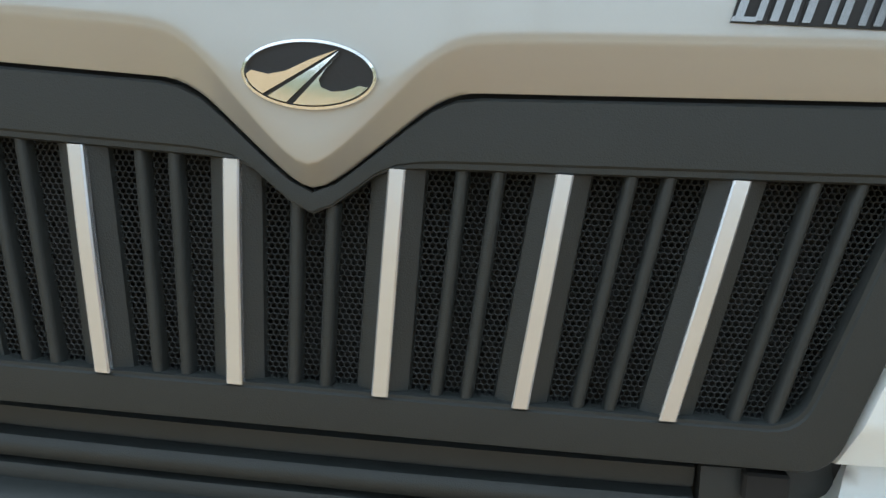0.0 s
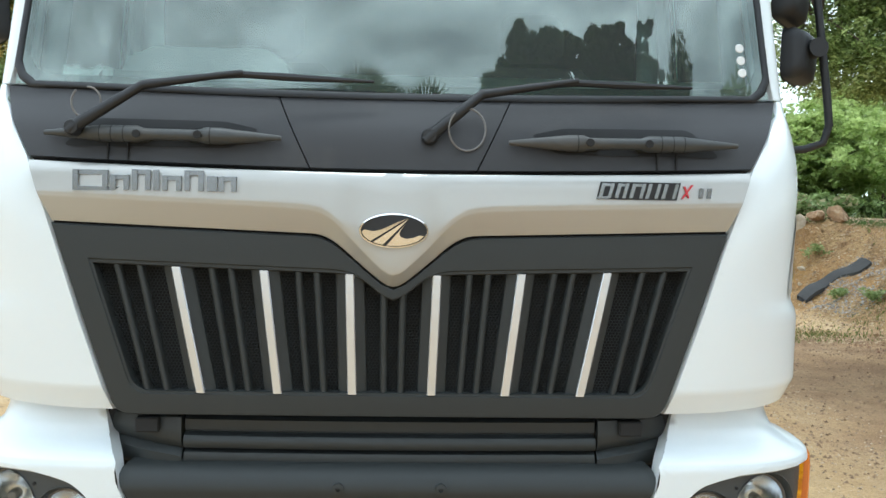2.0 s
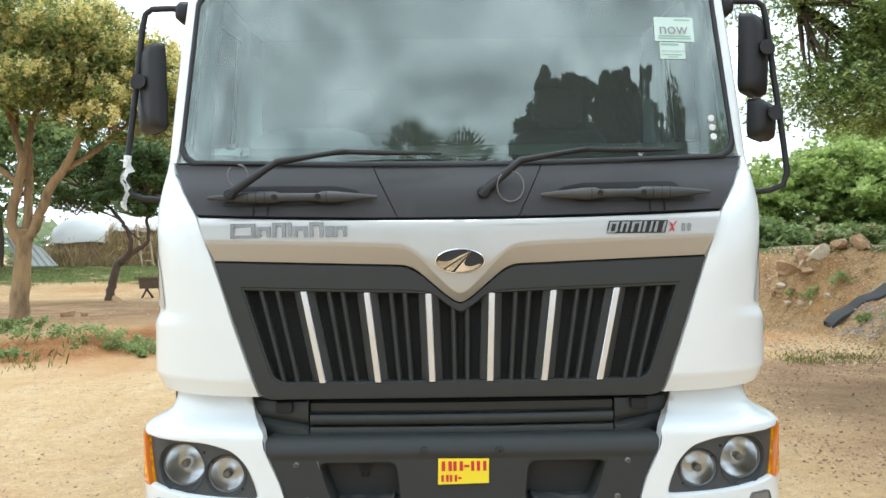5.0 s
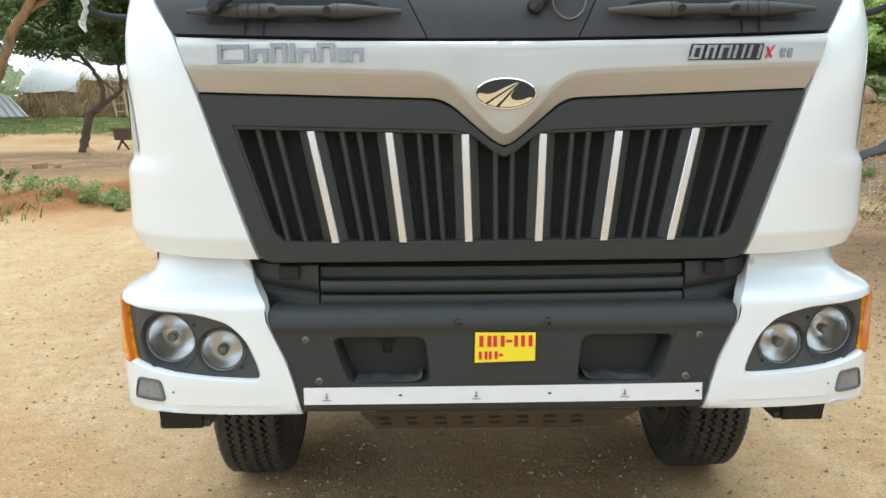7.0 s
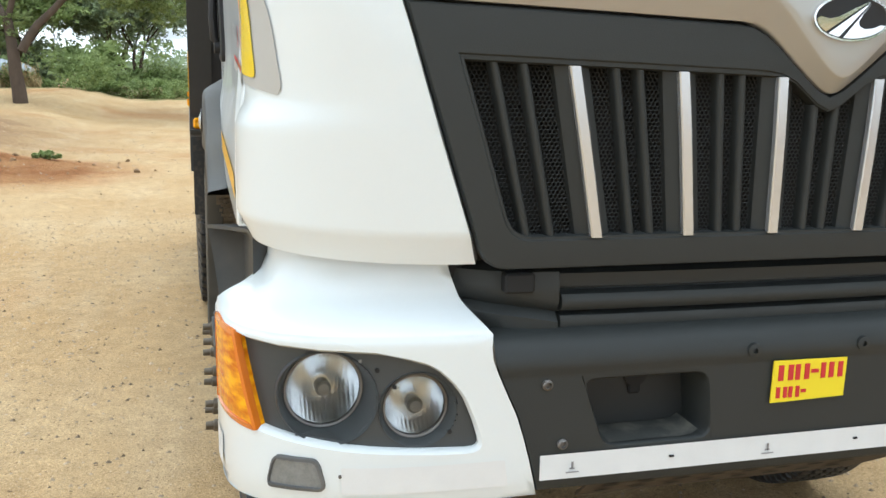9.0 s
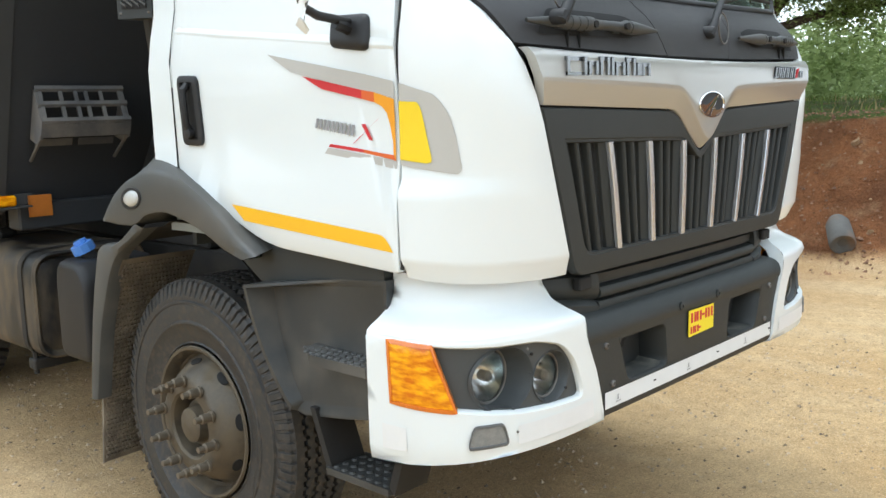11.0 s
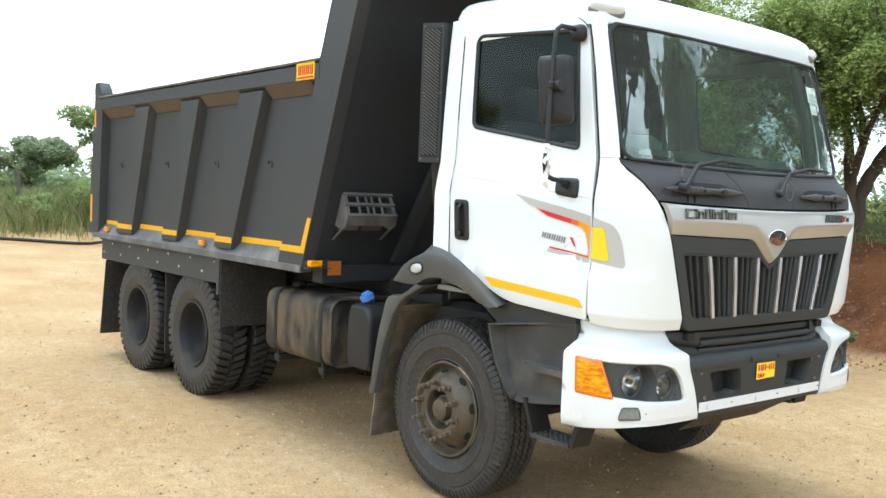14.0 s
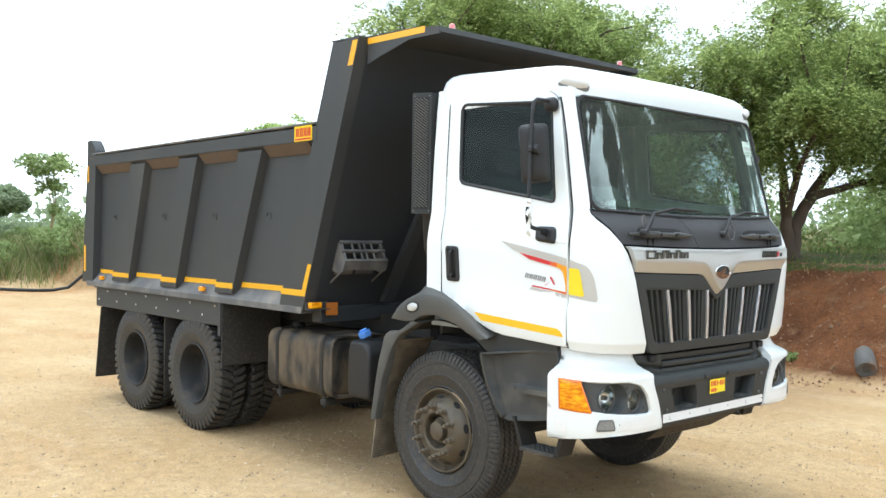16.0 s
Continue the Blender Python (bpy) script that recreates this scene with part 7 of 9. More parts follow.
    for i in range(12):
        part("skirt_bolt", fl(Geo().lathe([(0.013, 0.0), (0.010, -0.009)], (-1.215, 4.46 + 0.245 * i, 1.215 - 0.10 * (i % 2 == 1)), "x", 8, (False, True))), BOLT, body)
    for yt, yb, wt, wb in ((3.33, 3.33, 0.76, 0.76), (4.44, 4.44, 0.75, 0.75), (5.56, 5.56, 0.74, 0.74), (6.755, 6.755, 0.50, 0.50)):
        part("yellow_tape", fl(Geo().box(-1.1675, -1.163, yb, yb + wb - 0.01, 1.405, 1.452)), YELLOW, body, "yellow reflective tape")
    for yb, wb in ((4.085, 0.335), (5.185, 0.358), (6.29, 0.44)):
        part("yellow_tape", fl(Geo().box(-1.2465, -1.243, yb + 0.012, yb + wb - 0.012, 1.392, 1.440)), YELLOW, body)
    part("yellow_tape", fl(Geo().prism([(-1.2505, head_y(1.39) + 0.012, 1.390), (-1.2505, 3.29, 1.394), (-1.2505, 3.285, 1.442), (-1.2505, head_y(1.44) + 0.07, 1.440), (-1.2505, head_y(1.65) + 0.06, 1.650), (-1.2505, head_y(1.65) + 0.012, 1.650)], (0.003, 0, 0))), YELLOW, body)
    part("yellow_tape", fl(Geo().prism([(-1.2505, head_y(3.16) + 0.012, 3.160), (-1.2505, head_y(3.34) + 0.012, 3.340), (-1.2505, head_y(3.34) + 0.075, 3.340), (-1.2505, head_y(3.16) + 0.075, 3.160)], (0.003, 0, 0))), YELLOW, body)
    part("yellow_tape", fl(Geo().box(-1.2505, -1.2475, 7.48, 7.53, 1.42, 1.72)), YELLOW, body)
    part("yellow_tape", fl(Geo().box(-1.2505, -1.2475, 7.40, 7.44, 2.45, 2.72).box(-1.2505, -1.2475, 7.28, 7.38, 2.67, 2.72)), YELLOW, body)
    for y in (4.62, 6.98):
        lamp = part("side_marker", fl(Geo().box(-1.262, -1.225, y, y + 0.085, 1.340, 1.385, 0.008)), AMBER, body, "small amber side marker")
    part("corner_lamp_bracket", fl(Geo().box(-1.250, -1.03, 2.925, 2.935, 1.290, 1.345).box(-1.252, -1.06, 2.86, 2.93, 1.284, 1.292)), BODY, body)
    part("corner_lamp", fl(Geo().box(-1.235, -1.125, 2.868, 2.922, 1.294, 1.345, 0.01)), AMBER, body, "amber corner marker lamp")
    for yy, zz in ((3.62, 2.04), (4.56, 2.04), (5.62, 2.04), (6.83, 2.04)):
        part("rope_hook", fl(Geo().tube([(-1.172, yy + 0.030 * math.cos(a), zz + 0.03 * math.sin(a)) for a in [math.pi * i / 8 for i in range(9)]] + [(-1.172, yy - 0.03, zz - 0.03)], 0.005, 6)), BODY, body, "bent rod hook")
    # sign plate
    sgn_ = part("maker_plate", fl(Geo().box(-1.256, -1.251, 2.858, 3.105, 2.632, 2.768)), DECAL_YELLOW, body, "yellow sign plate with plain red bars")
    for k in range(4):
        y0 = 3.085 - 0.055 * k
        part("sign_bar", fl(Geo().box(-1.259, -1.256, y0 - 0.046, y0 - 0.030, 2.668, 2.736).box(-1.259, -1.256, y0 - 0.020, y0 - 0.006, 2.668, 2.736)), DECAL_RED, sgn_)
    part("sign_bar", fl(Geo().box(-1.259, -1.256, 2.87, 3.09, 2.642, 2.655)), DECAL_RED, sgn_)
    part("rear_mudflap", fl(Geo().prism([(-1.215, 7.10, 1.03), (-1.215, 7.245, 0.215), (-0.62, 7.245, 0.215), (-0.62, 7.10, 1.03)], (0, 0.012, 0))), RUBBER, body, "black rubber mudflap behind the rear wheels")
    part("middle_mudflap", fl(Geo().box(-1.19, -0.62, 5.545, 5.557, 0.26, 1.03)), RUBBER, body, "black rubber flap between the rear wheels")
    part("front_mudflap", fl(Geo().box(-1.235, -0.62, 4.290, 4.302, 0.68, 1.25)), RUBBER, body, "black rubber panel ahead of the rear wheels")
    part("flap_post", fl(Geo().box(-1.25, -1.21, 4.30, 4.345, 0.95, 1.25)), BODY, body)

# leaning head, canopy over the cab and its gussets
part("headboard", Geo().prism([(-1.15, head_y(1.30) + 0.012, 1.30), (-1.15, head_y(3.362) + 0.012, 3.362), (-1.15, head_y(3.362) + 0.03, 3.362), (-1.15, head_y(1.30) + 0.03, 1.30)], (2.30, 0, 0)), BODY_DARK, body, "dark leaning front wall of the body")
CAN = [(2.300, 3.364, 1.165), (1.85, 3.364, 1.150), (1.505, 3.332, 1.138)]
canopy = part("canopy", Geo().grid([[(x, y, z) for x in (-h, -h / 2, 0, h / 2, h)] for y, z, h in CAN]).grid([[(x, y, z - 0.012) for x in (-h, -h / 2, 0, h / 2, h)] for y, z, h in CAN]).box(-1.138, 1.138, 1.495, 1.513, 3.298, 3.335), BODY, body, "steel canopy over the cab")
for s in (-1, 1):
    o = [(s * 1.168, 2.262, 3.368), (s * 1.150, 1.85, 3.368), (s * 1.138, 1.497, 3.335), (s * 1.138, 1.497, 3.285), (s * 1.150, 1.80, 3.285), (s * 1.162, 2.12, 3.205), (s * 1.168, 2.262, 3.165)]
    part("canopy_gusset", Geo().prism(o, (-s * 0.012, 0, 0)), BODY, canopy)
    edge = [(2.258, 1.1712), (1.85, 1.1532), (1.64, 1.1452)]
    part("yellow_tape", Geo().grid([[(s * x, y, z) for y, x in edge] for z in (3.310, 3.356)]).grid([[(s * (x - 0.002), y, z) for y, x in edge] for z in (3.310, 3.356)]), YELLOW, canopy)
    part("canopy_lamp", Geo().lathe([(0.030, 0.0), (0.030, 0.012), (0.024, 0.016), (0.022, 0.038), (0.014, 0.052), (0.001, 0.055)], (s * 0.965, 1.555, 3.332), "z", 18), REDLENS, canopy, "red dome marker lamp", 60)
part("headboard_brace", Geo().prism([(-0.47, head_y(1.32) - 0.045, 1.32), (-0.17, head_y(2.62) - 0.045, 2.62), (-0.06, head_y(2.62) - 0.045, 2.62), (-0.355, head_y(1.32) - 0.045, 1.32)], (0, 0.06, 0)), BODY, body, "diagonal steel brace")
part("tailgate", Geo().box(-1.10, 1.10, 7.46, 7.50, 1.30, 2.68, 0.01), BODY, body)
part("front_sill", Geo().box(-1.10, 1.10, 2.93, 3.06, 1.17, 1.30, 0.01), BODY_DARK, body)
part("warning_label", Geo().box(-1.055, -0.945, 2.912, 2.923, 1.232, 1.335), LABEL_ORANGE, body, "orange warning label")

# folding step rack on the headboard
def rack_place(u, v, w):
    """u: to the side; v: up; w: out of the leaning wall."""
    return (-1.045 - 0.2 * w + u, head_y(1.48 + v) - w, 1.48 + v)


def rack_side(u):
    """A triangular bracket from the wall to the outer edge."""
    o = [(0.12, 0.0), (0.345, 0.0), (0.345, 0.02), (0.185, 0.205), (0.120, 0.205), (0.10, 0.12)]
    return Geo().prism([rack_place(u, v, w) for v, w in o], (0.012, 0, 0))


rack = part("step_rack", rack_side(0.0), LEDGE, body, "grey steel folding step rack with a barred tread")
part("rack_bracket", rack_side(0.420), LEDGE, rack)


def rack_bar(u0, u1, v0, v1, w0, w1, th=0.014):
    o = [rack_place(u0, v0, w0), rack_place(u1, v0, w0), rack_place(u1, v1, w1), rack_place(u0, v1, w1)]
    return Geo().prism(o, (0, -0.5 * th, th))


tread_v = lambda w: lerp(0.350, 0.190, (w - 0.02) / 0.18)
for w in (0.02, 0.100, 0.185):
    part("rack_bar", rack_bar(0.0, 0.432, tread_v(w), tread_v(w + 0.018), w, w + 0.018), LEDGE, rack)
for u in (0.012, 0.107, 0.180, 0.230, 0.303, 0.398):
    part("rack_cross_bar", rack_bar(u, u + 0.018, tread_v(0.02) - 0.006, tread_v(0.205) - 0.006, 0.02, 0.205, 0.010), LEDGE, rack)
part("rack_apron", rack_bar(0.0, 0.432, 0.128, 0.176, 0.206, 0.206, 0.010), LEDGE, rack)
for u in (0.0, 0.418):
    part("rack_stay", Geo().tube([rack_place(u + 0.007, 0.02, 0.012), rack_place(u + 0.007, 0.135, 0.195)], 0.009, 6), LEDGE, rack)
for u0, u1 in ((0.02, 0.20), (0.23, 0.41)):
    part("rack_bar", rack_bar(u0, u1, 0.150, 0.175, 0.015, 0.015), LEDGE, rack)
    part("rack_bar", rack_bar(u0, u1, 0.085, 0.105, 0.015, 0.015), LEDGE, rack)

# ---------------------------------------------------------------- trees and plants
def leaf_mat(name, a, b, c=None, share=0.0, trans=0.35):
    m = bpy.data.materials.new(name)
    m.use_nodes = True
    n, l = m.node_tree.nodes, m.node_tree.links
    p = n["Principled BSDF"]
    p.inputs["Roughness"].default_value, p.inputs["Specular IOR Level"].default_value = 0.55, 0.3
    geo = n.new("ShaderNodeNewGeometry")
    ramp = n.new("ShaderNodeValToRGB")
    e = ramp.color_ramp.elements
    e[0].color, e[1].color = (*a, 1), (*b, 1)
    if c:
        e[1].position = 1 - share - 0.02
        x = e.new(1 - share)
        x.color = (*c, 1)
    l.new(geo.outputs["Random Per Island"], ramp.inputs["Fac"])
    l.new(ramp.outputs["Color"], p.inputs["Base Color"])
    tr = n.new("ShaderNodeBsdfTranslucent")
    l.new(ramp.outputs["Color"], tr.inputs["Color"])
    mx = n.new("ShaderNodeMixShader")
    mx.inputs[0].default_value = trans
    l.new(p.outputs[0], mx.inputs[1])
    l.new(tr.outputs[0], mx.inputs[2])
    l.new(mx.outputs[0], n["Material Output"].inputs["Surface"])
    return m


LEAF = leaf_mat("feathery_green_leaves", (0.14, 0.19, 0.065), (0.31, 0.38, 0.155), trans=0.45)
LEAF_LIGHT = leaf_mat("fresh_green_leaves", (0.19, 0.25, 0.085), (0.39, 0.47, 0.20), trans=0.5)
LEAF_THORN = leaf_mat("fine_thorn_leaves", (0.15, 0.205, 0.058), (0.37, 0.445, 0.150), (0.54, 0.62, 0.25), 0.20, 0.6)
LEAF_BUSH = leaf_mat("bright_bush_leaves", (0.27, 0.36, 0.10), (0.56, 0.65, 0.25), trans=0.62)
LEAF_DARK = leaf_mat("dark_green_leaves", (0.045, 0.08, 0.024), (0.13, 0.185, 0.06))
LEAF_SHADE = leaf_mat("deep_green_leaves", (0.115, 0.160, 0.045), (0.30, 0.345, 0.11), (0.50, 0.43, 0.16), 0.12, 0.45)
LEAF_BLOOM = leaf_mat("cream_yellow_blossom", (0.56, 0.50, 0.17), (0.84, 0.74, 0.31), (0.88, 0.82, 0.48), 0.25, 0.5)
# distance haze is put into this paler, greyer leaf colour
LEAF_FAR = leaf_mat("haze_painted_far_leaves", (0.20, 0.25, 0.145), (0.37, 0.43, 0.25), trans=0.5)
GRASS = leaf_mat("mixed_grass", (0.075, 0.13, 0.022), (0.20, 0.24, 0.06), (0.34, 0.27, 0.12), 0.2)
GRASS_PALE = leaf_mat("pale_tall_grass", (0.13, 0.19, 0.05), (0.28, 0.31, 0.12), (0.42, 0.36, 0.20), 0.25)
BARK = mat("tan_bark", (0.30, 0.20, 0.10), 0.9, var=0.4, scale=7, fine=45, bump=0.5, stretch=(1, 1, 0.3), dirt=(0.10, 0.07, 0.045), dirt_at=(0.45, 0.7), dirt_scale=5)
BARK_DARK = mat("dark_bark", (0.085, 0.060, 0.042), 0.95, var=0.4, scale=7, fine=45, bump=0.5, stretch=(1, 1, 0.3))


def leaf_mesh(name, centres, radius, per, size, rng, flat=0.75, long=1.7, keep=None):
    """Many small leaf blades in uneven clumps round the centres."""
    n = len(centres) * per
    c = np.repeat(np.array(centres), per, 0)
    rad = np.repeat(np.array(radius if hasattr(radius, "__len__") else [radius] * len(centres)), per)
    d = rng.normal(size=(n, 3))
    d /= np.linalg.norm(d, axis=1)[:, None]
    d *= (rng.random(n) ** 0.45 * rad)[:, None]
    d[:, 2] *= flat
    pos = c + d
    u = rng.normal(size=(n, 3))
    u[:, 2] *= 0.55
    u /= np.linalg.norm(u, axis=1)[:, None]
    w = np.cross(u, rng.normal(size=(n, 3)))
    w /= np.linalg.norm(w, axis=1)[:, None] + 1e-9
    s = size * (0.6 + 0.8 * rng.random(n))[:, None]
    u, w = u * s * long * 0.5, w * s * 0.5
    v = np.stack([pos - u, pos + u * 0.55 + w * 1.1, pos + u * 0.8 - w * 0.95], 1).reshape(-1, 3)
    return blades_of(name, v)


def blades_of(name, v):
    """One mesh of loose triangles, three rows of v each."""
    m = len(v) // 3
    me = bpy.data.meshes.new(name)
    me.vertices.add(3 * m)
    me.vertices.foreach_set("co", v.reshape(-1))
    me.loops.add(3 * m)
    me.loops.foreach_set("vertex_index", np.arange(3 * m))
    me.polygons.add(m)
    me.polygons.foreach_set("loop_start", np.arange(0, 3 * m, 3))
    me.polygons.foreach_set("loop_total", np.full(m, 3))
    me.update(calc_edges=True)
    return me


def limb(g, rng, p, d, length, r, depth, tips, spread, lift, wob=0.25):
    n = 5
    pts, rad, q, dd = [p.copy()], [r], p.copy(), d.copy()
    for i in range(n):
        dd = (dd + Vector(rng.normal(size=3)) * wob * 0.35 + Vector((0, 0, lift * 0.10))).normalized()
        q = q + dd * length / n
        pts.append(q.copy())
        rad.append(lerp(r, r * 0.62, (i + 1) / n))
    g.tube(pts, 0, 7 if depth > 1 else 5, True, rad)
    if depth == 0:
        tips.append((tuple(q), length))
        return
    for k in range(3 if depth > 1 else int(rng.integers(2, 4))):
        side = Vector(rng.normal(size=3))
        side = (side - dd * side.dot(dd)).normalized()
        nd = (dd + side * spread * (0.6 + 0.7 * rng.random())).normalized()
        start = pts[-1] if k else pts[-1]
        limb(g, rng, Vector(start), nd, length * (0.62 + 0.25 * rng.random()), rad[-1] * 0.72, depth - 1, tips, spread, lift, wob)
    if depth >= 1:
        tips.append((tuple(q), length * 0.8))


def twiggy(tips, twigs, clump, size, leaf, root, rng, long, low):
    """Feathery sprays: from each branch end several drooping twigs set with small leaves."""
    count, length, per = twigs
    n = len(tips) * count
    start = np.repeat(np.array([t[0] for t in tips]), count, 0) + rng.normal(size=(n, 3)) * clump * 0.5 * np.array([1, 1, 0.7])
    d = rng.normal(size=(n, 3)) * np.array([1, 1, 0.45])
    d /= np.linalg.norm(d, axis=1)[:, None]
    ln = length * (0.5 + 0.9 * rng.random(n))
    steps = np.linspace(0.08, 1.0, 5)
    c = start[:, None] + d[:, None] * (ln[:, None] * steps[None])[..., None]
    c[..., 2] -= 0.28 * ln[:, None] * steps[None] ** 2
    c = c.reshape(-1, 3)
    c = c[c[:, 2] > low]
    part("crown", leaf_mesh("crown", c, max(size * 2.1, 0.12), per, size, rng, 0.6, long), leaf, root)


def sprays(tips, rng, count, length, size, droop, low, clump=0.25):
    """Pinnate foliage: arching twigs from each branch end, set with pairs of narrow leaflets."""
    n, nodes = len(tips) * count, 13
    base = np.repeat(np.array([t[0] for t in tips]), count, 0)
    mid = np.array([t[0] for t in tips]).mean(0)
    start = base + rng.normal(size=(n, 3)) * clump
    d = rng.normal(size=(n, 3)) * np.array([1, 1, 0.35]) + 0.35 * (base - mid) / (np.linalg.norm(base - mid, axis=1)[:, None] + 0.2)
    d /= np.linalg.norm(d, axis=1)[:, None]
    ln = length * (0.45 + 0.9 * rng.random(n))
    st = np.linspace(0.1, 1.0, nodes)
    p = start[:, None] + d[:, None] * (ln[:, None] * st)[..., None]
    p[..., 2] -= droop * ln[:, None] * st ** 2
    side = np.cross(d, np.array([0, 0, 1.0])) + rng.normal(size=(n, 3)) * 0.25
    side /= np.linalg.norm(side, axis=1)[:, None]
    leaflets = []
    for sg in (-1, 1):
        q = p + rng.normal(size=p.shape) * size * 0.35
        u = side[:, None] * sg * 0.8 + d[:, None] * 0.55 + rng.normal(size=p.shape) * 0.3
        u /= np.linalg.norm(u, axis=2)[..., None]
        w = np.cross(u, rng.normal(size=p.shape) * 0.5 + np.array([0, 0, 1.0]))
        w /= np.linalg.norm(w, axis=2)[..., None] + 1e-9
        k = size * (0.7 + 0.7 * rng.random(p.shape[:2]))[..., None]
        leaflets.append(np.stack([q, q + u * k * 0.75 + w * k * 0.35, q + u * k * 1.1 - w * k * 0.22], 2).reshape(-1, 3, 3))
    v = np.concatenate(leaflets)
    return blades_of("crown", v[v[:, 0, 2] > low].reshape(-1, 3))


def shaped_tree(label, x, y, stems, lumps, leaf, bark, seed, size, per, name="tree", bloom=None, twigs=0.5, clump=1.0, pinnate=None, fullness=1.0, low=0.4):
    """stems: bent limbs [(points, radius at foot, radius at end)]; lumps: (x, y, z, rx, ry, rz) round which clumps of leaves sit."""
    rng = np.random.default_rng(seed)
    root = tagged(new(name), label, name.replace("_", " "))
    root.location = (x, y, at_ground(x, y))
    ends = []
    for k, (pts, r0, r1) in enumerate(stems):
        path = [Vector(q) for q in curve(pts, 6 * (len(pts) - 1))]
        path = [q + Vector(rng.normal(size=3)) * 0.012 for q in path]
        part("trunk" if k == 0 else "limb", Geo().tube(path, 0, 10, True, [lerp(r0, r1, (i / (len(path) - 1)) ** 0.8) for i in range(len(path))]), bark, root, angle=60)
        ends.append(path[-1])
    centres, radii, high = [], [], []
    g = Geo()
    for cx, cy, cz, rx, ry, rz in lumps:
        n = max(5, int(20 * fullness * (rx * ry * rz) ** 0.67))
        for _ in range(n):
            d = Vector(rng.normal(size=3)).normalized() * rng.uniform(0.45, 1.0)
            c = Vector((cx + d.x * rx, cy + d.y * ry, cz + d.z * rz))
            centres.append(tuple(c))
            radii.append(clump * rng.uniform(0.16, 0.34) * min(1.6, max(0.7, rx)))
            high.append(d.z - 0.5 * d.y + 0.4 * rng.normal() > -0.45)
            if twigs and rng.random() < twigs and ends:
                e = min(ends, key=lambda q: (q - c).length)
                m = e.lerp(c, 0.5) + Vector(rng.normal(size=3)) * 0.18 + Vector((0, 0, -0.05))
                g.tube([e.lerp(m, 0.02), m, c], 0, 5, False, [0.035, 0.022, 0.010])
    if g.v:
        tagged(part("twig_work", g, bark, root, angle=60), kind="stuff")
    if pinnate:
        part("crown", sprays([(c, 0) for c in centres], rng, *pinnate, low, clump), leaf, root)
    else:
        part("crown", leaf_mesh("crown", centres, radii, per, size, rng, 0.8), leaf, root)
    if bloom:
        top = [c for c, h in zip(centres, high) if h]
        spots, rr = [], []
        for c in top:
            for _ in range(9):
                d = rng.normal(size=3)
                d /= np.linalg.norm(d)
                spots.append((c[0] + d[0] * 0.36, c[1] + d[1] * 0.36, c[2] + abs(d[2]) * 0.28 + 0.03))
                rr.append(rng.uniform(0.07, 0.17))
        part("blossom", leaf_mesh("blossom", spots, rr, 52, size * 0.72, rng, 1.5), bloom, root, "cream-yellow blossom sprays")
    return root


def tree(label, x, y, stems, leaf, bark, seed, size=0.13, per=240, clump=0.55, depth=3, spread=0.75, lift=0.3, flat=0.7, z=None, extra=(), name="tree", long=1.7, fit=None, twigs=None, depth_share=None, low=0.35, pinnate=None):
    """stems: (direction, length, radius) of each main stem from the foot."""
    rng = np.random.default_rng(seed)
    z = at_ground(x, y) if z is None else z
    root = tagged(new(name), label, name.replace("_", " "))
    root.location = (x, y, z)
    g, tips = Geo(), []
    for d, ln, r, foot in stems:
        limb(g, rng, Vector(foot), Vector(d).normalized(), ln, r, depth, tips, spread, lift)
    if fit:
        wide, top = fit
        m = clump * 0.8
        xs, zs = [t[0][0] for t in tips], [t[0][2] for t in tips]
        ky = 1.0 if depth_share is None else depth_share
        kx, kz, mx = (wide - 2 * m) / (max(xs) - min(xs)), (top - m * flat) / max(zs), (max(xs) + min(xs)) / 2
        bend = lambda p: ((p[0] - mx * min(1, max(0, p[2] / 2))) * kx if p[2] > 0.5 else p[0], p[1] * kx * ky if p[2] > 0.5 else p[1], p[2] * kz)
        g.v = [bend(p) for p in g.v]
        tips = [(bend(t), ln) for t, ln in tips]
    if g.v:
        g.v = [(a, b, max(c, -0.15)) for a, b, c in g.v]
        part("trunk", g, bark, root, angle=60)
    if pinnate:
        part("crown", sprays(tips, rng, *pinnate, low), leaf, root)
        return root
    if twigs:
        twiggy(tips, twigs, clump, size, leaf, root, rng, long, low)
        return root
    c = [t[0] for t in tips] + [e[0] for e in extra]
    rr = [max(clump * 0.6, t[1] * clump) for t in tips] + [e[1] for e in extra]
    keep = [i for i in range(len(c)) if c[i][2] > 0.2]
    part("crown", leaf_mesh("crown", [c[i] for i in keep], [rr[i] for i in keep], per, size, rng, flat, long), leaf, root)
    return root


up = lambda a, tilt: (math.sin(radians(tilt)) * math.cos(radians(a)), math.sin(radians(tilt)) * math.sin(radians(a)), math.cos(radians(tilt)))
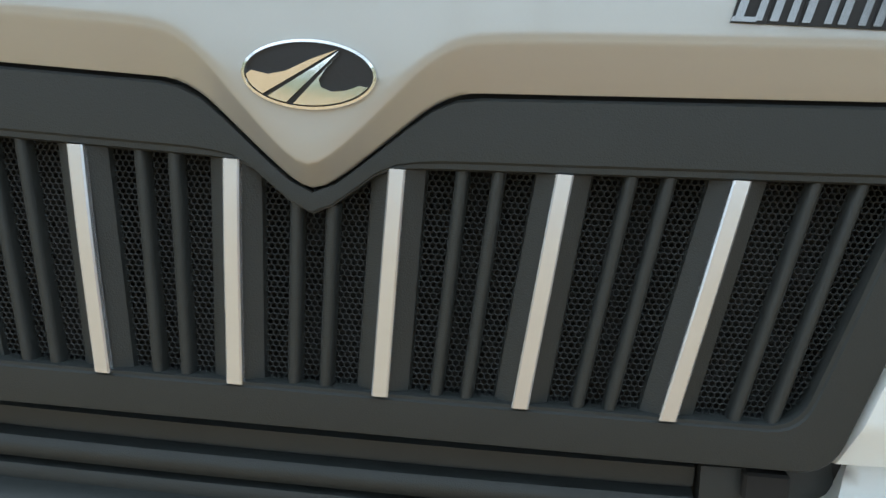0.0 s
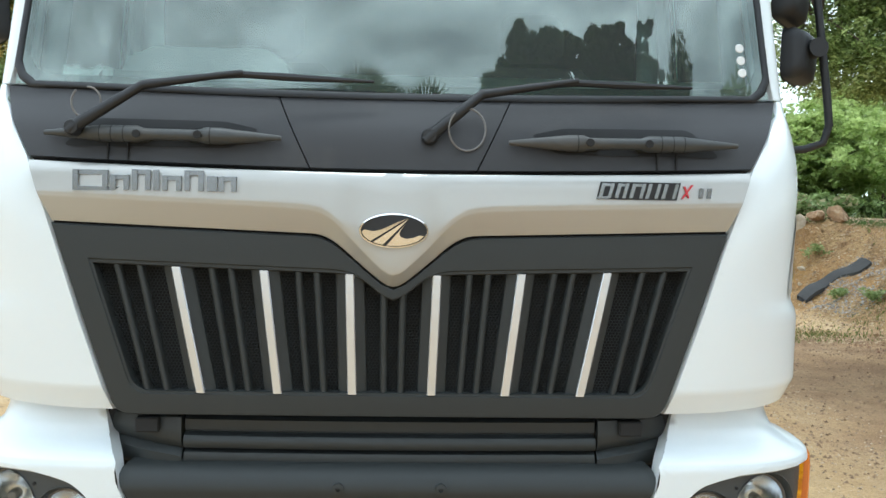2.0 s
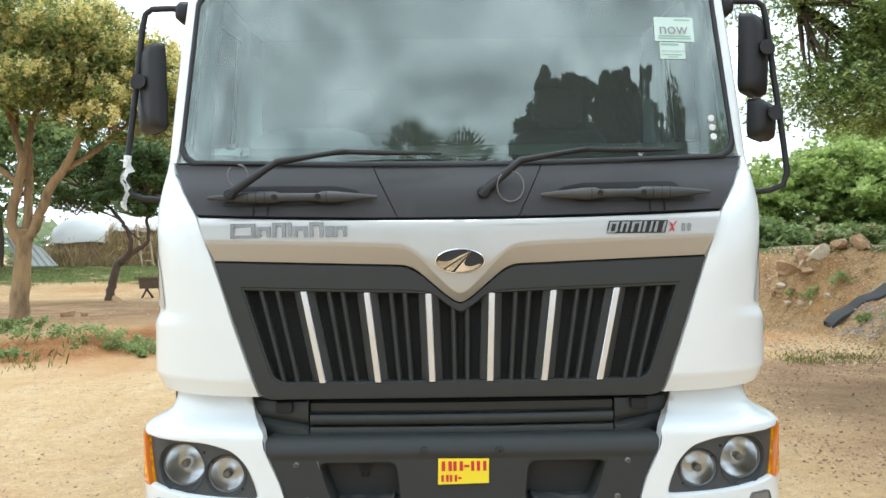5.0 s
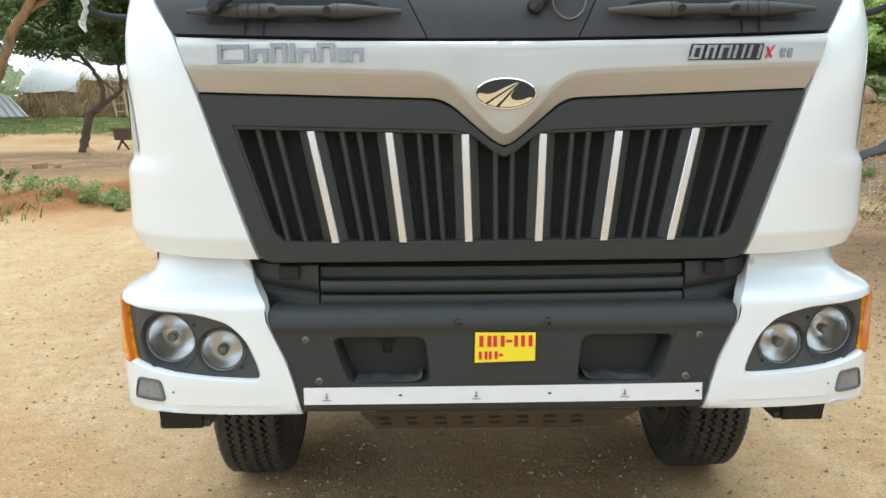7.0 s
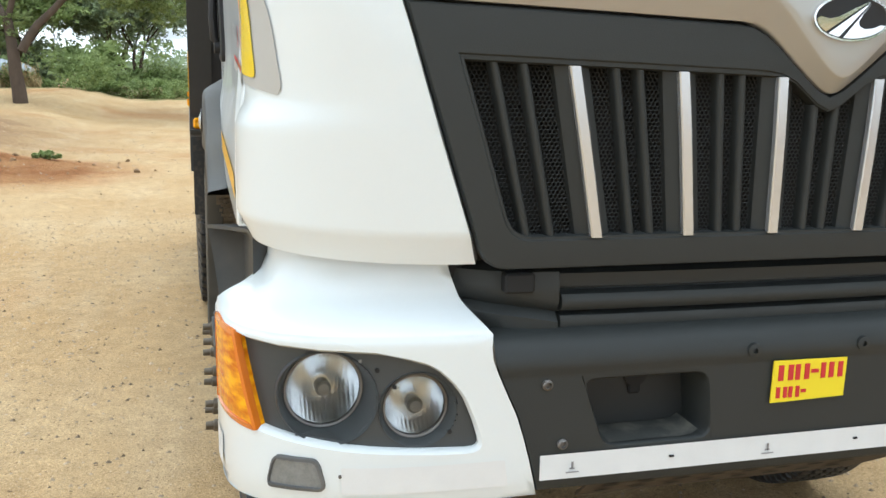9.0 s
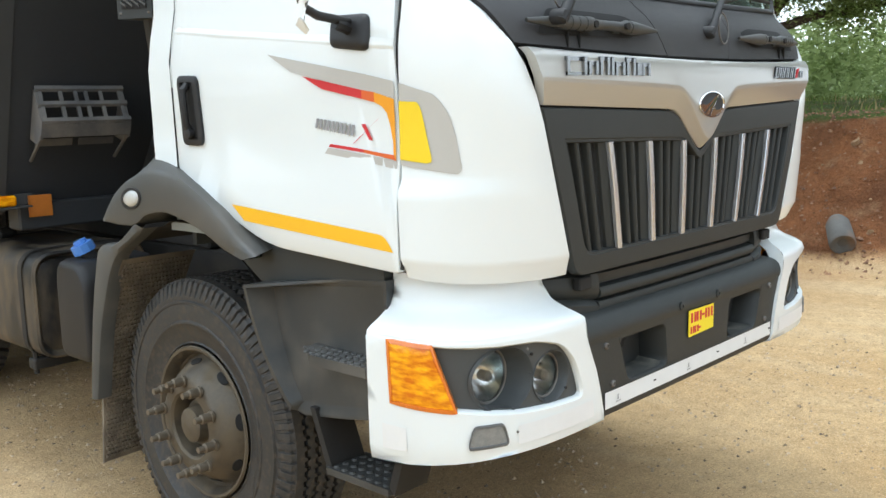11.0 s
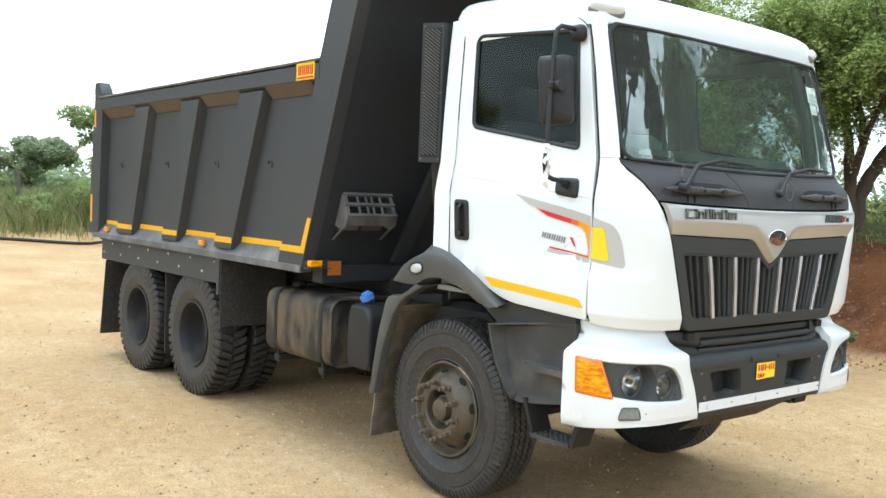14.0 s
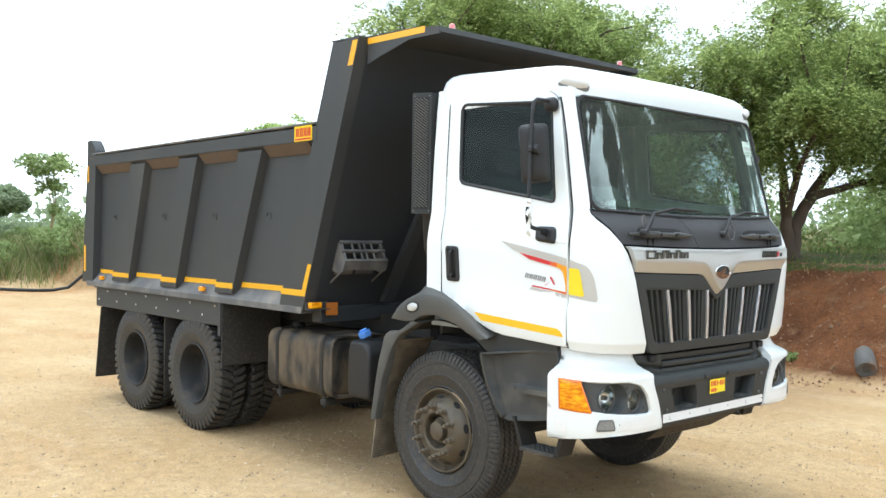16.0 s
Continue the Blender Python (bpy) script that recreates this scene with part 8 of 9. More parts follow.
shaped_tree("tan-trunked tree with yellow blossom over dense leaves", -8.95, 16.0,
            [([(0, 0, -0.15), (0.05, 0, 0.6), (0.11, 0.02, 1.2), (0.15, 0, 1.9)], 0.215, 0.155),
             ([(0.10, 0, 1.55), (-0.10, -0.05, 2.05), (0.10, -0.1, 2.87), (0.13, -0.1, 3.48), (-0.03, 0, 3.95), (-0.35, 0.1, 4.7)], 0.13, 0.055),
             ([(0.16, 0.05, 1.7), (0.20, 0.10, 2.4), (0.20, 0.15, 3.2), (0.18, 0.2, 3.8), (0.28, 0.3, 4.4), (0.9, 0.4, 5.0)], 0.11, 0.05),
             ([(0.19, 0, 1.70), (0.40, 0, 2.0), (0.72, -0.1, 2.70), (1.16, -0.2, 3.25), (1.40, -0.2, 3.72), (1.98, -0.3, 4.15)], 0.125, 0.06),
             ([(1.05, -0.15, 3.10), (1.35, 0.1, 3.35), (1.80, 0.3, 3.75), (2.4, 0.4, 4.3)], 0.07, 0.04),
             ([(0.10, -0.1, 2.85), (-0.35, -0.2, 3.2), (-0.9, -0.3, 3.7), (-1.7, -0.3, 4.3)], 0.075, 0.04),
             ([(0.0, 0, 3.95), (-0.2, 0.4, 4.4), (-0.9, 0.8, 5.0)], 0.06, 0.035),
             ([(1.42, -0.2, 3.75), (1.42, -0.3, 4.2), (1.2, -0.5, 4.9)], 0.055, 0.03)],
            [(-0.2, 0, 5.7, 2.0, 1.8, 1.30), (1.3, 0, 5.4, 1.7, 1.6, 1.15), (2.6, 0, 4.75, 1.25, 1.3, 0.95), (-1.9, 0, 5.2, 1.6, 1.6, 1.15), (-3.2, 0, 4.9, 1.3, 1.4, 1.0), (0.4, -0.9, 4.75, 1.4, 0.8, 0.5), (3.4, 0.2, 4.2, 0.7, 0.9, 0.75), (-1.5, -0.8, 4.5, 1.2, 0.8, 0.45), (2.2, -0.7, 4.0, 0.7, 0.6, 0.45)],
            LEAF_SHADE, BARK, 5, 0.060, 260, bloom=LEAF_BLOOM, clump=1.35, fullness=1.6)

shaped_tree("small dark leaning tree", -9.8, 23.6,
            [([(-0.03, 0, -0.12), (0.10, 0, 0.5), (0.23, 0, 1.0), (0.45, 0, 1.2)], 0.135, 0.10),
             ([(0.40, 0, 1.14), (0.63, 0, 1.47), (0.60, 0, 1.93), (0.37, 0, 2.33), (-0.09, 0, 2.84), (-0.7, 0, 3.3)], 0.085, 0.035),
             ([(0.36, 0, 1.14), (0.83, 0.05, 1.47), (1.12, 0.1, 1.75), (1.10, 0.1, 2.44), (1.09, 0.1, 3.1)], 0.08, 0.035),
             ([(0.5, 0, 2.1), (0.75, 0, 1.9), (0.95, 0.0, 1.7)], 0.03, 0.02),
             ([(0.37, 0, 2.33), (0.1, -0.2, 2.5), (-0.6, -0.3, 2.7)], 0.03, 0.02)],
            [(0.2, 0, 3.9, 1.5, 1.2, 1.0), (1.4, 0, 3.7, 1.2, 1.1, 1.1), (-1.0, 0, 3.5, 1.2, 1.0, 0.9), (-0.3, -0.5, 2.9, 0.9, 0.5, 0.4), (1.3, -0.3, 2.7, 0.6, 0.5, 0.4), (2.2, 0, 3.3, 0.8, 0.8, 0.8)],
            LEAF_DARK, BARK_DARK, 21, 0.075, 170)
tree("dark-trunked forked tree beside the track", -6.3, 30.0, [(up(110, 10), 2.8, 0.24, (0, 0, -0.15)), (up(20, 30), 2.5, 0.15, (0.1, 0, 1.6))], LEAF, BARK_DARK, 31, 0.085, 380, 0.55, 3, 0.7, twigs=(8, 0.8, 11))
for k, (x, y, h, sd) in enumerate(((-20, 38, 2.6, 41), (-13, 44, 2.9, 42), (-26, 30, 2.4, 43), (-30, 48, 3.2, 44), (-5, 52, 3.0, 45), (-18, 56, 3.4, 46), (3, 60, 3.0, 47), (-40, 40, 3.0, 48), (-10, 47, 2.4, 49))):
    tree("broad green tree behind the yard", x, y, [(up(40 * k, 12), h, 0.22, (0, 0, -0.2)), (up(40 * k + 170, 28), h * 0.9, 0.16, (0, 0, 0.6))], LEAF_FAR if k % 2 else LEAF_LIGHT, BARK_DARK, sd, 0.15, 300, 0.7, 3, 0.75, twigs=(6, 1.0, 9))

tree("broad dark tree behind the haystack", -15.5, 45.5, [(up(120, 10), 2.6, 0.22, (0, 0, -0.2)), (up(10, 30), 2.5, 0.16, (0, 0, 0.6)), (up(200, 30), 2.4, 0.14, (0, 0, 0.6))], LEAF, BARK_DARK, 80, 0.13, 300, 0.7, 3, 0.75, twigs=(5, 1.0, 9))
# trees on the bank beside the truck
shaped_tree("spreading feathery thorn tree on the earth bank", 9.4, 4.3,
            [([(0.0, 0, -0.2), (0.15, 0.02, 0.5), (0.5, -0.1, 1.1), (1.2, -0.3, 1.8), (2.1, -0.6, 2.4)], 0.15, 0.06),
             ([(0.0, 0, -0.1), (-0.10, 0.05, 0.7), (0.02, 0.2, 1.5), (-0.1, 0.3, 2.6)], 0.12, 0.05),
             ([(-0.05, 0.1, -0.1), (-0.5, 0.3, 0.7), (-0.9, 0.6, 1.5), (-1.6, 1.0, 2.3)], 0.10, 0.05),
             ([(0.45, -0.1, 1.05), (1.2, -0.5, 1.3), (2.2, -1.2, 1.5), (3.0, -1.8, 1.7)], 0.08, 0.035),
             ([(0.1, 0.1, 0.9), (0.9, 0.4, 1.7), (1.4, 0.9, 2.6)], 0.08, 0.04),
             ([(-0.08, 0.05, 0.7), (-0.5, -0.4, 1.5), (-0.9, -0.9, 2.2)], 0.07, 0.03)],
            [(0.0, 0, 3.5, 1.7, 1.5, 0.45), (-1.4, 0.8, 3.0, 1.2, 1.2, 0.40), (1.6, -0.4, 3.3, 1.6, 1.4, 0.45), (3.0, -1.4, 3.1, 1.5, 1.3, 0.45), (-0.8, -0.9, 2.5, 1.1, 0.9, 0.30), (1.2, -1.3, 2.55, 1.4, 0.9, 0.28), (3.2, -2.2, 2.1, 1.2, 0.9, 0.28), (-1.9, 1.4, 2.1, 0.9, 0.9, 0.32), (4.2, -1.8, 3.5, 1.2, 1.2, 0.5), (-0.9, 0.2, 1.75, 0.7, 0.6, 0.22), (1.9, -0.9, 1.75, 0.9, 0.8, 0.20), (0.2, 0.2, 4.2, 1.0, 1.0, 0.30), (2.2, -0.8, 4.0, 1.1, 1.0, 0.35), (0.3, -0.2, 2.7, 1.5, 1.2, 0.50), (2.0, -0.8, 2.6, 1.5, 1.2, 0.50), (-1.2, 0.4, 2.4, 1.1, 1.0, 0.40), (3.6, -1.6, 2.6, 1.3, 1.1, 0.50), (0.9, -0.9, 2.1, 1.2, 0.9, 0.30), (-0.5, -0.2, 2.1, 0.9, 0.8, 0.30), (-1.9, 0.9, 1.2, 0.9, 0.8, 0.35), (-2.3, 1.6, 1.8, 0.9, 0.9, 0.40), (-1.6, 1.7, 1.0, 0.8, 0.8, 0.30), (-2.6, 2.4, 1.2, 0.9, 0.8, 0.40), (-3.0, 3.0, 2.0, 0.9, 0.8, 0.40)],
            LEAF_THORN, BARK_DARK, 52, 0.06, 0, twigs=0.7, pinnate=(56, 0.46, 0.055, 0.6), fullness=0.9, low=0.55, clump=0.18)
shaped_tree("tall thorn tree with drooping feathery branches", 8.4, 9.4,
            [([(0, 0, -0.2), (-0.2, 0, 1.0), (-0.6, 0.2, 2.0), (-1.2, 0.4, 3.2), (-1.9, 0.6, 4.2)], 0.19, 0.06),
             ([(0, 0, 0.2), (0.2, -0.3, 1.4), (0.1, -0.8, 2.8), (-0.3, -1.4, 4.0)], 0.14, 0.05),
             ([(0, 0, 0.3), (0.7, 0.3, 1.5), (1.4, 0.4, 2.8), (1.8, 0.4, 4.0)], 0.14, 0.05),
             ([(-0.55, 0.2, 1.9), (-1.4, -0.3, 2.4), (-2.4, -0.8, 2.8), (-3.2, -0.9, 3.05), (-3.9, -1.0, 3.4)], 0.11, 0.03),
             ([(-1.1, 0.4, 3.0), (-1.6, 0.1, 3.5), (-2.2, -0.2, 4.0)], 0.07, 0.03),
             ([(0.1, -0.7, 2.6), (-0.8, -1.4, 3.0), (-1.8, -2.0, 3.2)], 0.07, 0.03)],
            [(-0.6, -0.3, 4.9, 1.5, 1.3, 0.50), (-1.9, -0.8, 4.5, 1.1, 1.0, 0.50), (0.9, 0, 4.7, 1.7, 1.6, 0.50), (-0.6, -1.9, 4.1, 1.5, 1.2, 0.42), (2.4, 0, 4.1, 1.4, 1.5, 0.45), (-1.7, -0.5, 3.2, 1.1, 1.0, 0.35), (0.6, -1.6, 3.1, 1.3, 0.9, 0.32), (1.6, -1.0, 3.5, 1.2, 1.0, 0.35), (0.2, -0.3, 3.9, 1.6, 1.4, 0.40), (2.6, -0.6, 2.9, 1.0, 1.0, 0.30),
             (-4.1, -1.3, 3.9, 0.7, 0.6, 0.45), (-3.2, -1.5, 4.2, 0.9, 0.8, 0.50), (-3.4, -1.2, 3.1, 0.8, 0.7, 0.35), (-2.7, -1.4, 2.3, 1.0, 0.8, 0.40), (-2.5, -1.5, 3.3, 1.0, 0.9, 0.45), (-3.6, -1.4, 2.3, 0.6, 0.6, 0.30), (-1.7, -1.7, 2.7, 1.0, 0.9, 0.40), (-2.0, -1.6, 1.9, 0.7, 0.7, 0.25)],
            LEAF_THORN, BARK_DARK, 54, 0.06, 0, twigs=0.7, pinnate=(64, 0.52, 0.056, 0.6), fullness=0.85, low=1.75, clump=0.20)
tree("leafy green bush tree behind the bank", 11.3, 24.0, [(up(100, 10), 1.7, 0.15, (0, 0, -0.1)), (up(200, 35), 1.6, 0.12, (0, 0, 0)), (up(-20, 35), 1.6, 0.12, (0, 0, 0))], LEAF_BUSH, BARK_DARK, 55, 0.10, 520, 0.8, 2, 0.8, fit=(6.5, 3.0), twigs=(24, 0.8, 15), low=0.2)
tree("leafy green bush tree behind the bank", 15.5, 27.0, [(up(100, 10), 1.9, 0.15, (0, 0, -0.1)), (up(200, 35), 1.8, 0.12, (0, 0, 0))], LEAF_BUSH, BARK_DARK, 56, 0.10, 500, 0.8, 2, 0.8, fit=(6.5, 5.0), twigs=(22, 0.8, 14), low=0.2)
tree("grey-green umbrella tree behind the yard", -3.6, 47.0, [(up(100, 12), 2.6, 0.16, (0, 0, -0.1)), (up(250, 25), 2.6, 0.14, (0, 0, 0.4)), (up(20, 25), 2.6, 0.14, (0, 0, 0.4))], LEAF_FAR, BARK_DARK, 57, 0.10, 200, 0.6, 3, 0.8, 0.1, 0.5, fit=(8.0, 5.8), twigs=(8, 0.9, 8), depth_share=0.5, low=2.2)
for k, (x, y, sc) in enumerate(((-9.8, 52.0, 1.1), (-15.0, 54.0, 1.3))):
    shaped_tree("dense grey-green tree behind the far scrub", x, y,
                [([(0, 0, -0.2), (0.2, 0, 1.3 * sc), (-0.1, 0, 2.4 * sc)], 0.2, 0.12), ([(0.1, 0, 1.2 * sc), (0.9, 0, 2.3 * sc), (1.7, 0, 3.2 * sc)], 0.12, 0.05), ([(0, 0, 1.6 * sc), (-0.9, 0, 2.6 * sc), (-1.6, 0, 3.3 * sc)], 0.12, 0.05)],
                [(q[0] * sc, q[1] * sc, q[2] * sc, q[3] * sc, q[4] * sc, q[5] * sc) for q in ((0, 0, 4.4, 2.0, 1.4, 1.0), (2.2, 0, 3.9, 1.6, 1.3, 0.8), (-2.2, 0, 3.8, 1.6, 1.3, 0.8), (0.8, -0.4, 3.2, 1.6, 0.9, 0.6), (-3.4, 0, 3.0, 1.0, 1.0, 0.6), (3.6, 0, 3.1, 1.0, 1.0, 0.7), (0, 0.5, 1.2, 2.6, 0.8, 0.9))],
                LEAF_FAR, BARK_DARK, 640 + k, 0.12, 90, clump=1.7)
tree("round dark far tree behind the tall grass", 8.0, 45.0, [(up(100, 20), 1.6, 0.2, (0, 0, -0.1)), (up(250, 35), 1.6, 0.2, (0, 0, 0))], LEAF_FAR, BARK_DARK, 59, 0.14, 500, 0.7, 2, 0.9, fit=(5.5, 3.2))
tree("slender young tree on the grassy berm", 6.4, 31.0, [(up(40, 6), 1.8, 0.06, (0, 0, -0.1))], LEAF_LIGHT, BARK, 58, 0.10, 110, 0.3, 2, 0.45, 0.8, 1.0, fit=(1.6, 3.6), twigs=(7, 0.4, 5))
tree("tall tree behind the blossoming tree", -20.0, 30.5, [(up(100, 8), 3.4, 0.25, (0, 0, -0.1)), (up(10, 25), 3.4, 0.18, (0, 0, 1.0))], LEAF, BARK_DARK, 65, 0.10, 380, 0.6, 3, 0.7, fit=(8.0, 12.6), twigs=(10, 1.1, 12))
# trees that stand behind the camera and show in the windscreen
lump_rng = np.random.default_rng(17)
shaped_tree("tall dark tree with a lumpy crown across the yard", 6.0, -15.5,
            [([(0, 0, -0.15), (0.1, 0, 4.0), (0.0, 0, 8.5), (0.1, 0, 12.0)], 0.34, 0.16), ([(0, 0, 8.0), (-1.5, 0, 10.5), (-3.4, 0, 12.4)], 0.16, 0.06), ([(0.05, 0, 9.0), (1.8, 0, 11.2), (3.6, 0, 12.9)], 0.16, 0.06)],
            [(x, 0.4 * rr, float(np.interp(x, (-4.8, -3.6, -2.3, -0.8, 0.9, 2.9, 4.8), (12.2, 13.3, 14.5, 14.9, 15.0, 16.6, 15.6))) - d, rr, 0.7, 0.62 * rr) for x, d, rr in zip(lump_rng.uniform(-4.6, 5.0, 84), 0.5 + 3.6 * lump_rng.random(84) ** 1.1, lump_rng.uniform(0.50, 0.95, 84))],
            LEAF_DARK, BARK_DARK, 61, 0.15, 110, twigs=0.3, clump=1.0, fullness=1.6)
tree("tall narrow dark tree across the yard", 13.4, -15.5, [(up(90, 2), 6.4, 0.22, (0, 0, -0.15))], LEAF_DARK, BARK_DARK, 62, 0.18, 300, 0.22, 3, 0.28, 0.9, 1.4, fit=(2.4, 16.4))
tree("tall dark tree across the yard", -17.0, -16, [(up(90, 4), 4.2, 0.3, (0, 0, -0.15)), (up(10, 25), 4.0, 0.22, (0, 0, 0.8))], LEAF_DARK, BARK_DARK, 63, 0.20, 220, 0.5, 3, 0.6)
# the haze-coloured leaves lighten how these trees mirror in the windscreen
for x, y, wd, top, sd in ((17.5, -15.0, 5.5, 14.5, 71), (22.0, -12.5, 6.5, 14.0, 72), (25.5, -8.0, 6.5, 13.5, 73), (28.0, -3.0, 6.5, 13.0, 74), (30.0, 2.5, 6.0, 12.5, 75)):
    tree("tall dark tree across the yard", x, y, [(up(90, 2), 4.5, 0.3, (0, 0, -0.15)), (up(170, 20), 4.2, 0.22, (0, 0, 1.0)), (up(-10, 20), 4.2, 0.2, (0, 0, 1.0))], LEAF_FAR, BARK_DARK, sd, 0.34, 420, 0.9, 3, 0.6, 0.3, fit=(wd, top), twigs=(8, 1.2, 4))


def palm(x, y, h, seed):
    rng = np.random.default_rng(seed)
    root = tagged(new("palm_tree"), "palm with spiky fan fronds across the yard", "palm tree")
    root.location = (x, y, at_ground(x, y))
    part("trunk", Geo().tube([(0, 0, -0.1), (0.1, 0, h * 0.5), (0.05, 0.1, h)], 0, 9, True, [0.2, 0.15, 0.14]), BARK_DARK, root)
    for i in range(22):
        a, e = rng.random() * 2 * math.pi, rng.uniform(-0.3, 1.2)
        d = Vector((math.cos(a) * math.cos(e), math.sin(a) * math.cos(e), math.sin(e)))
        side = d.cross(Vector((0, 0, 1))).normalized()
        g = Geo()
        c = Vector((0.05, 0.1, h)) + d * 0.5
        g.tube([(0.05, 0.1, h), c], 0.015, 4)
        for k in range(-7, 8):
            f = (d * math.cos(k * 0.2) + side * math.sin(k * 0.2)).normalized()
            g.v += [tuple(c), tuple(c + f * 0.5 + Vector((0, 0, 0.03))), tuple(c + f * 0.9 - Vector((0, 0, 0.12))), tuple(c + f * 0.5 + side * 0.05)]
            b = len(g.v) - 4
            g.f.append((b, b + 1, b + 2, b + 3))
        part("frond", g, LEAF_DARK, root)


palm(-1.2, -15.0, 11.7, 1)
palm(0.4, -15.6, 11.7, 2)



# grass, shrubs and stones
def blades(name, spots, per, h, w, material, label, seed, r=0.25):
    rng = np.random.default_rng(seed)
    n = len(spots) * per
    s = np.repeat(np.array(spots), per, 0)
    xy = s[:, :2] + rng.normal(size=(n, 2)) * r
    z = height(xy[:, 0], xy[:, 1]) - 0.02
    hh = h * (0.4 + 0.9 * rng.random(n)) * (s[:, 2] if s.shape[1] > 2 else 1)
    a = rng.random(n) * 2 * np.pi
    lean = rng.normal(size=(n, 2)) * 0.35
    d = np.stack([np.cos(a), np.sin(a), np.zeros(n)], 1) * w
    p = np.stack([xy[:, 0], xy[:, 1], z], 1)
    mid = p + np.stack([lean[:, 0] * hh * 0.4, lean[:, 1] * hh * 0.4, hh * 0.6], 1)
    top = p + np.stack([lean[:, 0] * hh, lean[:, 1] * hh, hh * 0.95], 1)
    v = np.stack([p - d, p + d, mid + d * 0.7, top, mid - d * 0.7], 1).reshape(-1, 3)
    me = bpy.data.meshes.new(name)
    me.vertices.add(5 * n)
    me.vertices.foreach_set("co", v.reshape(-1))
    me.loops.add(5 * n)
    me.loops.foreach_set("vertex_index", np.arange(5 * n))
    me.polygons.add(n)
    me.polygons.foreach_set("loop_start", np.arange(0, 5 * n, 5))
    me.polygons.foreach_set("loop_total", np.full(n, 5))
    me.update(calc_edges=True)
    me.materials.append(material)
    return tagged(new(name, me), label, "grass", kind="stuff")


rng = np.random.default_rng(77)
spots = [(x, y, 1.0) for x, y in zip(rng.uniform(8.6, 18, 620), rng.uniform(-6, 26, 620)) if bank_share(x, y) > 0.88]
blades("grass", spots, 20, 0.13, 0.010, GRASS, "green creeping grass on the bank top", 1, 0.3)
spots = [(x, y, 0.5 + 0.8 * rng.random()) for x, y in zip(rng.uniform(-16, -4.6, 170), rng.normal(12.2, 0.75, 170)) if math.sin(x * 1.7) + math.sin(x * 0.63 + 2) > -0.1] + [(x, y, 0.8) for x, y in zip(rng.uniform(-30, -9, 620), rng.uniform(30.5, 41, 620))]
blades("grass", spots, 11, 0.17, 0.010, GRASS, "patchy green weeds on the terrace edge", 2, 0.22)
spots = [(x, y, 1.0) for x, y in zip(rng.uniform(2.0, 16, 900), rng.uniform(27.5, 40, 900))]
blades("tall_grass", spots, 34, 0.75, 0.014, GRASS_PALE, "tall pale grass on the berm", 3, 0.35)
spots = [(x, y, 0.5) for x, y in zip(rng.uniform(5.2, 8.0, 60), rng.normal(11.0, 0.45, 60))]
blades("grass", spots, 26, 0.14, 0.008, GRASS, "low weeds along the foot of the bank", 4, 0.15)
for k, (x, y, r, hgt) in enumerate(((-7.9, 13.5, 0.35, 0.42), (-6.5, 12.6, 0.6, 0.34), (-5.5, 12.7, 0.5, 0.30), (-7.3, 11.6, 0.3, 0.24), (-8.9, 13.2, 0.4, 0.36), (-10.6, 12.4, 0.5, 0.4), (-3.6, 14.9, 0.13, 0.2), (-4.9, 12.3, 0.35, 0.22), (6.9, 3.1, 0.16, 0.12), (7.6, 5.4, 0.2, 0.2), (6.4, 28.6, 1.0, 0.9), (4.4, 29.5, 0.9, 0.8), (8.4, 30.5, 1.2, 1.0), (2.6, 31.5, 1.0, 0.9))):
    r_ = np.random.default_rng(200 + k)
    sh = tagged(new("shrub"), "low leafy green shrub on the dirt", "shrub")
    sh.location = (x, y, at_ground(x, y))
    thin_ = y < 15
    cs = [(r_.normal() * r * (0.8 if thin_ else 0.6), r_.normal() * r * 0.5, hgt * (0.1 + 0.6 * r_.random()) * (0.75 if thin_ else 1.0)) for _ in range(18 if thin_ else 14)]
    part("stem", Geo().tube([(0, 0, -0.05), (0.02, 0, hgt * 0.5)], 0.012, 5), BARK, sh)
    part("leaves", leaf_mesh("leaves", cs, r * (0.26 if thin_ else 0.4), 46 if thin_ else 110, 0.045 if thin_ else 0.06 + 0.03 * r, r_, 0.8), LEAF_LIGHT, sh)

for k in range(24):
    r_ = np.random.default_rng(700 + k)
    x, y = -46 + 2.9 * k + r_.uniform(-1, 1), r_.uniform(43, 60)
    wd, hh = r_.uniform(2.0, 3.4), r_.uniform(1.1, 2.6)
    bu = tagged(new("bush"), "rounded grey-green bush along the far field", "bush", "far bushes")
    bu.location = (x, y, at_ground(x, y) - 0.1)
    cs = [(r_.normal() * wd * 0.45, r_.normal() * 0.8, hh * (0.15 + 0.6 * r_.random())) for _ in range(16)]
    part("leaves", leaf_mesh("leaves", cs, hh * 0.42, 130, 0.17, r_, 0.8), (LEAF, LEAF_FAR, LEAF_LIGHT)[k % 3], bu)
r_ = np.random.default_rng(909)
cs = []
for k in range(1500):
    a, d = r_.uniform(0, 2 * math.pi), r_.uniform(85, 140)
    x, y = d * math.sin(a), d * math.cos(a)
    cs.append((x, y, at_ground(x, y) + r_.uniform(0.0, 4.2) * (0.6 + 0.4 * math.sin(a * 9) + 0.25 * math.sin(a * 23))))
# horizon trees take the leaf colour with haze painted in
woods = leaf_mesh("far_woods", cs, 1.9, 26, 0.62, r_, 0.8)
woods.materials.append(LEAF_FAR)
tagged(new("far_woods", woods), "belt of low trees on the horizon with haze painted in", "woods", kind="stuff")

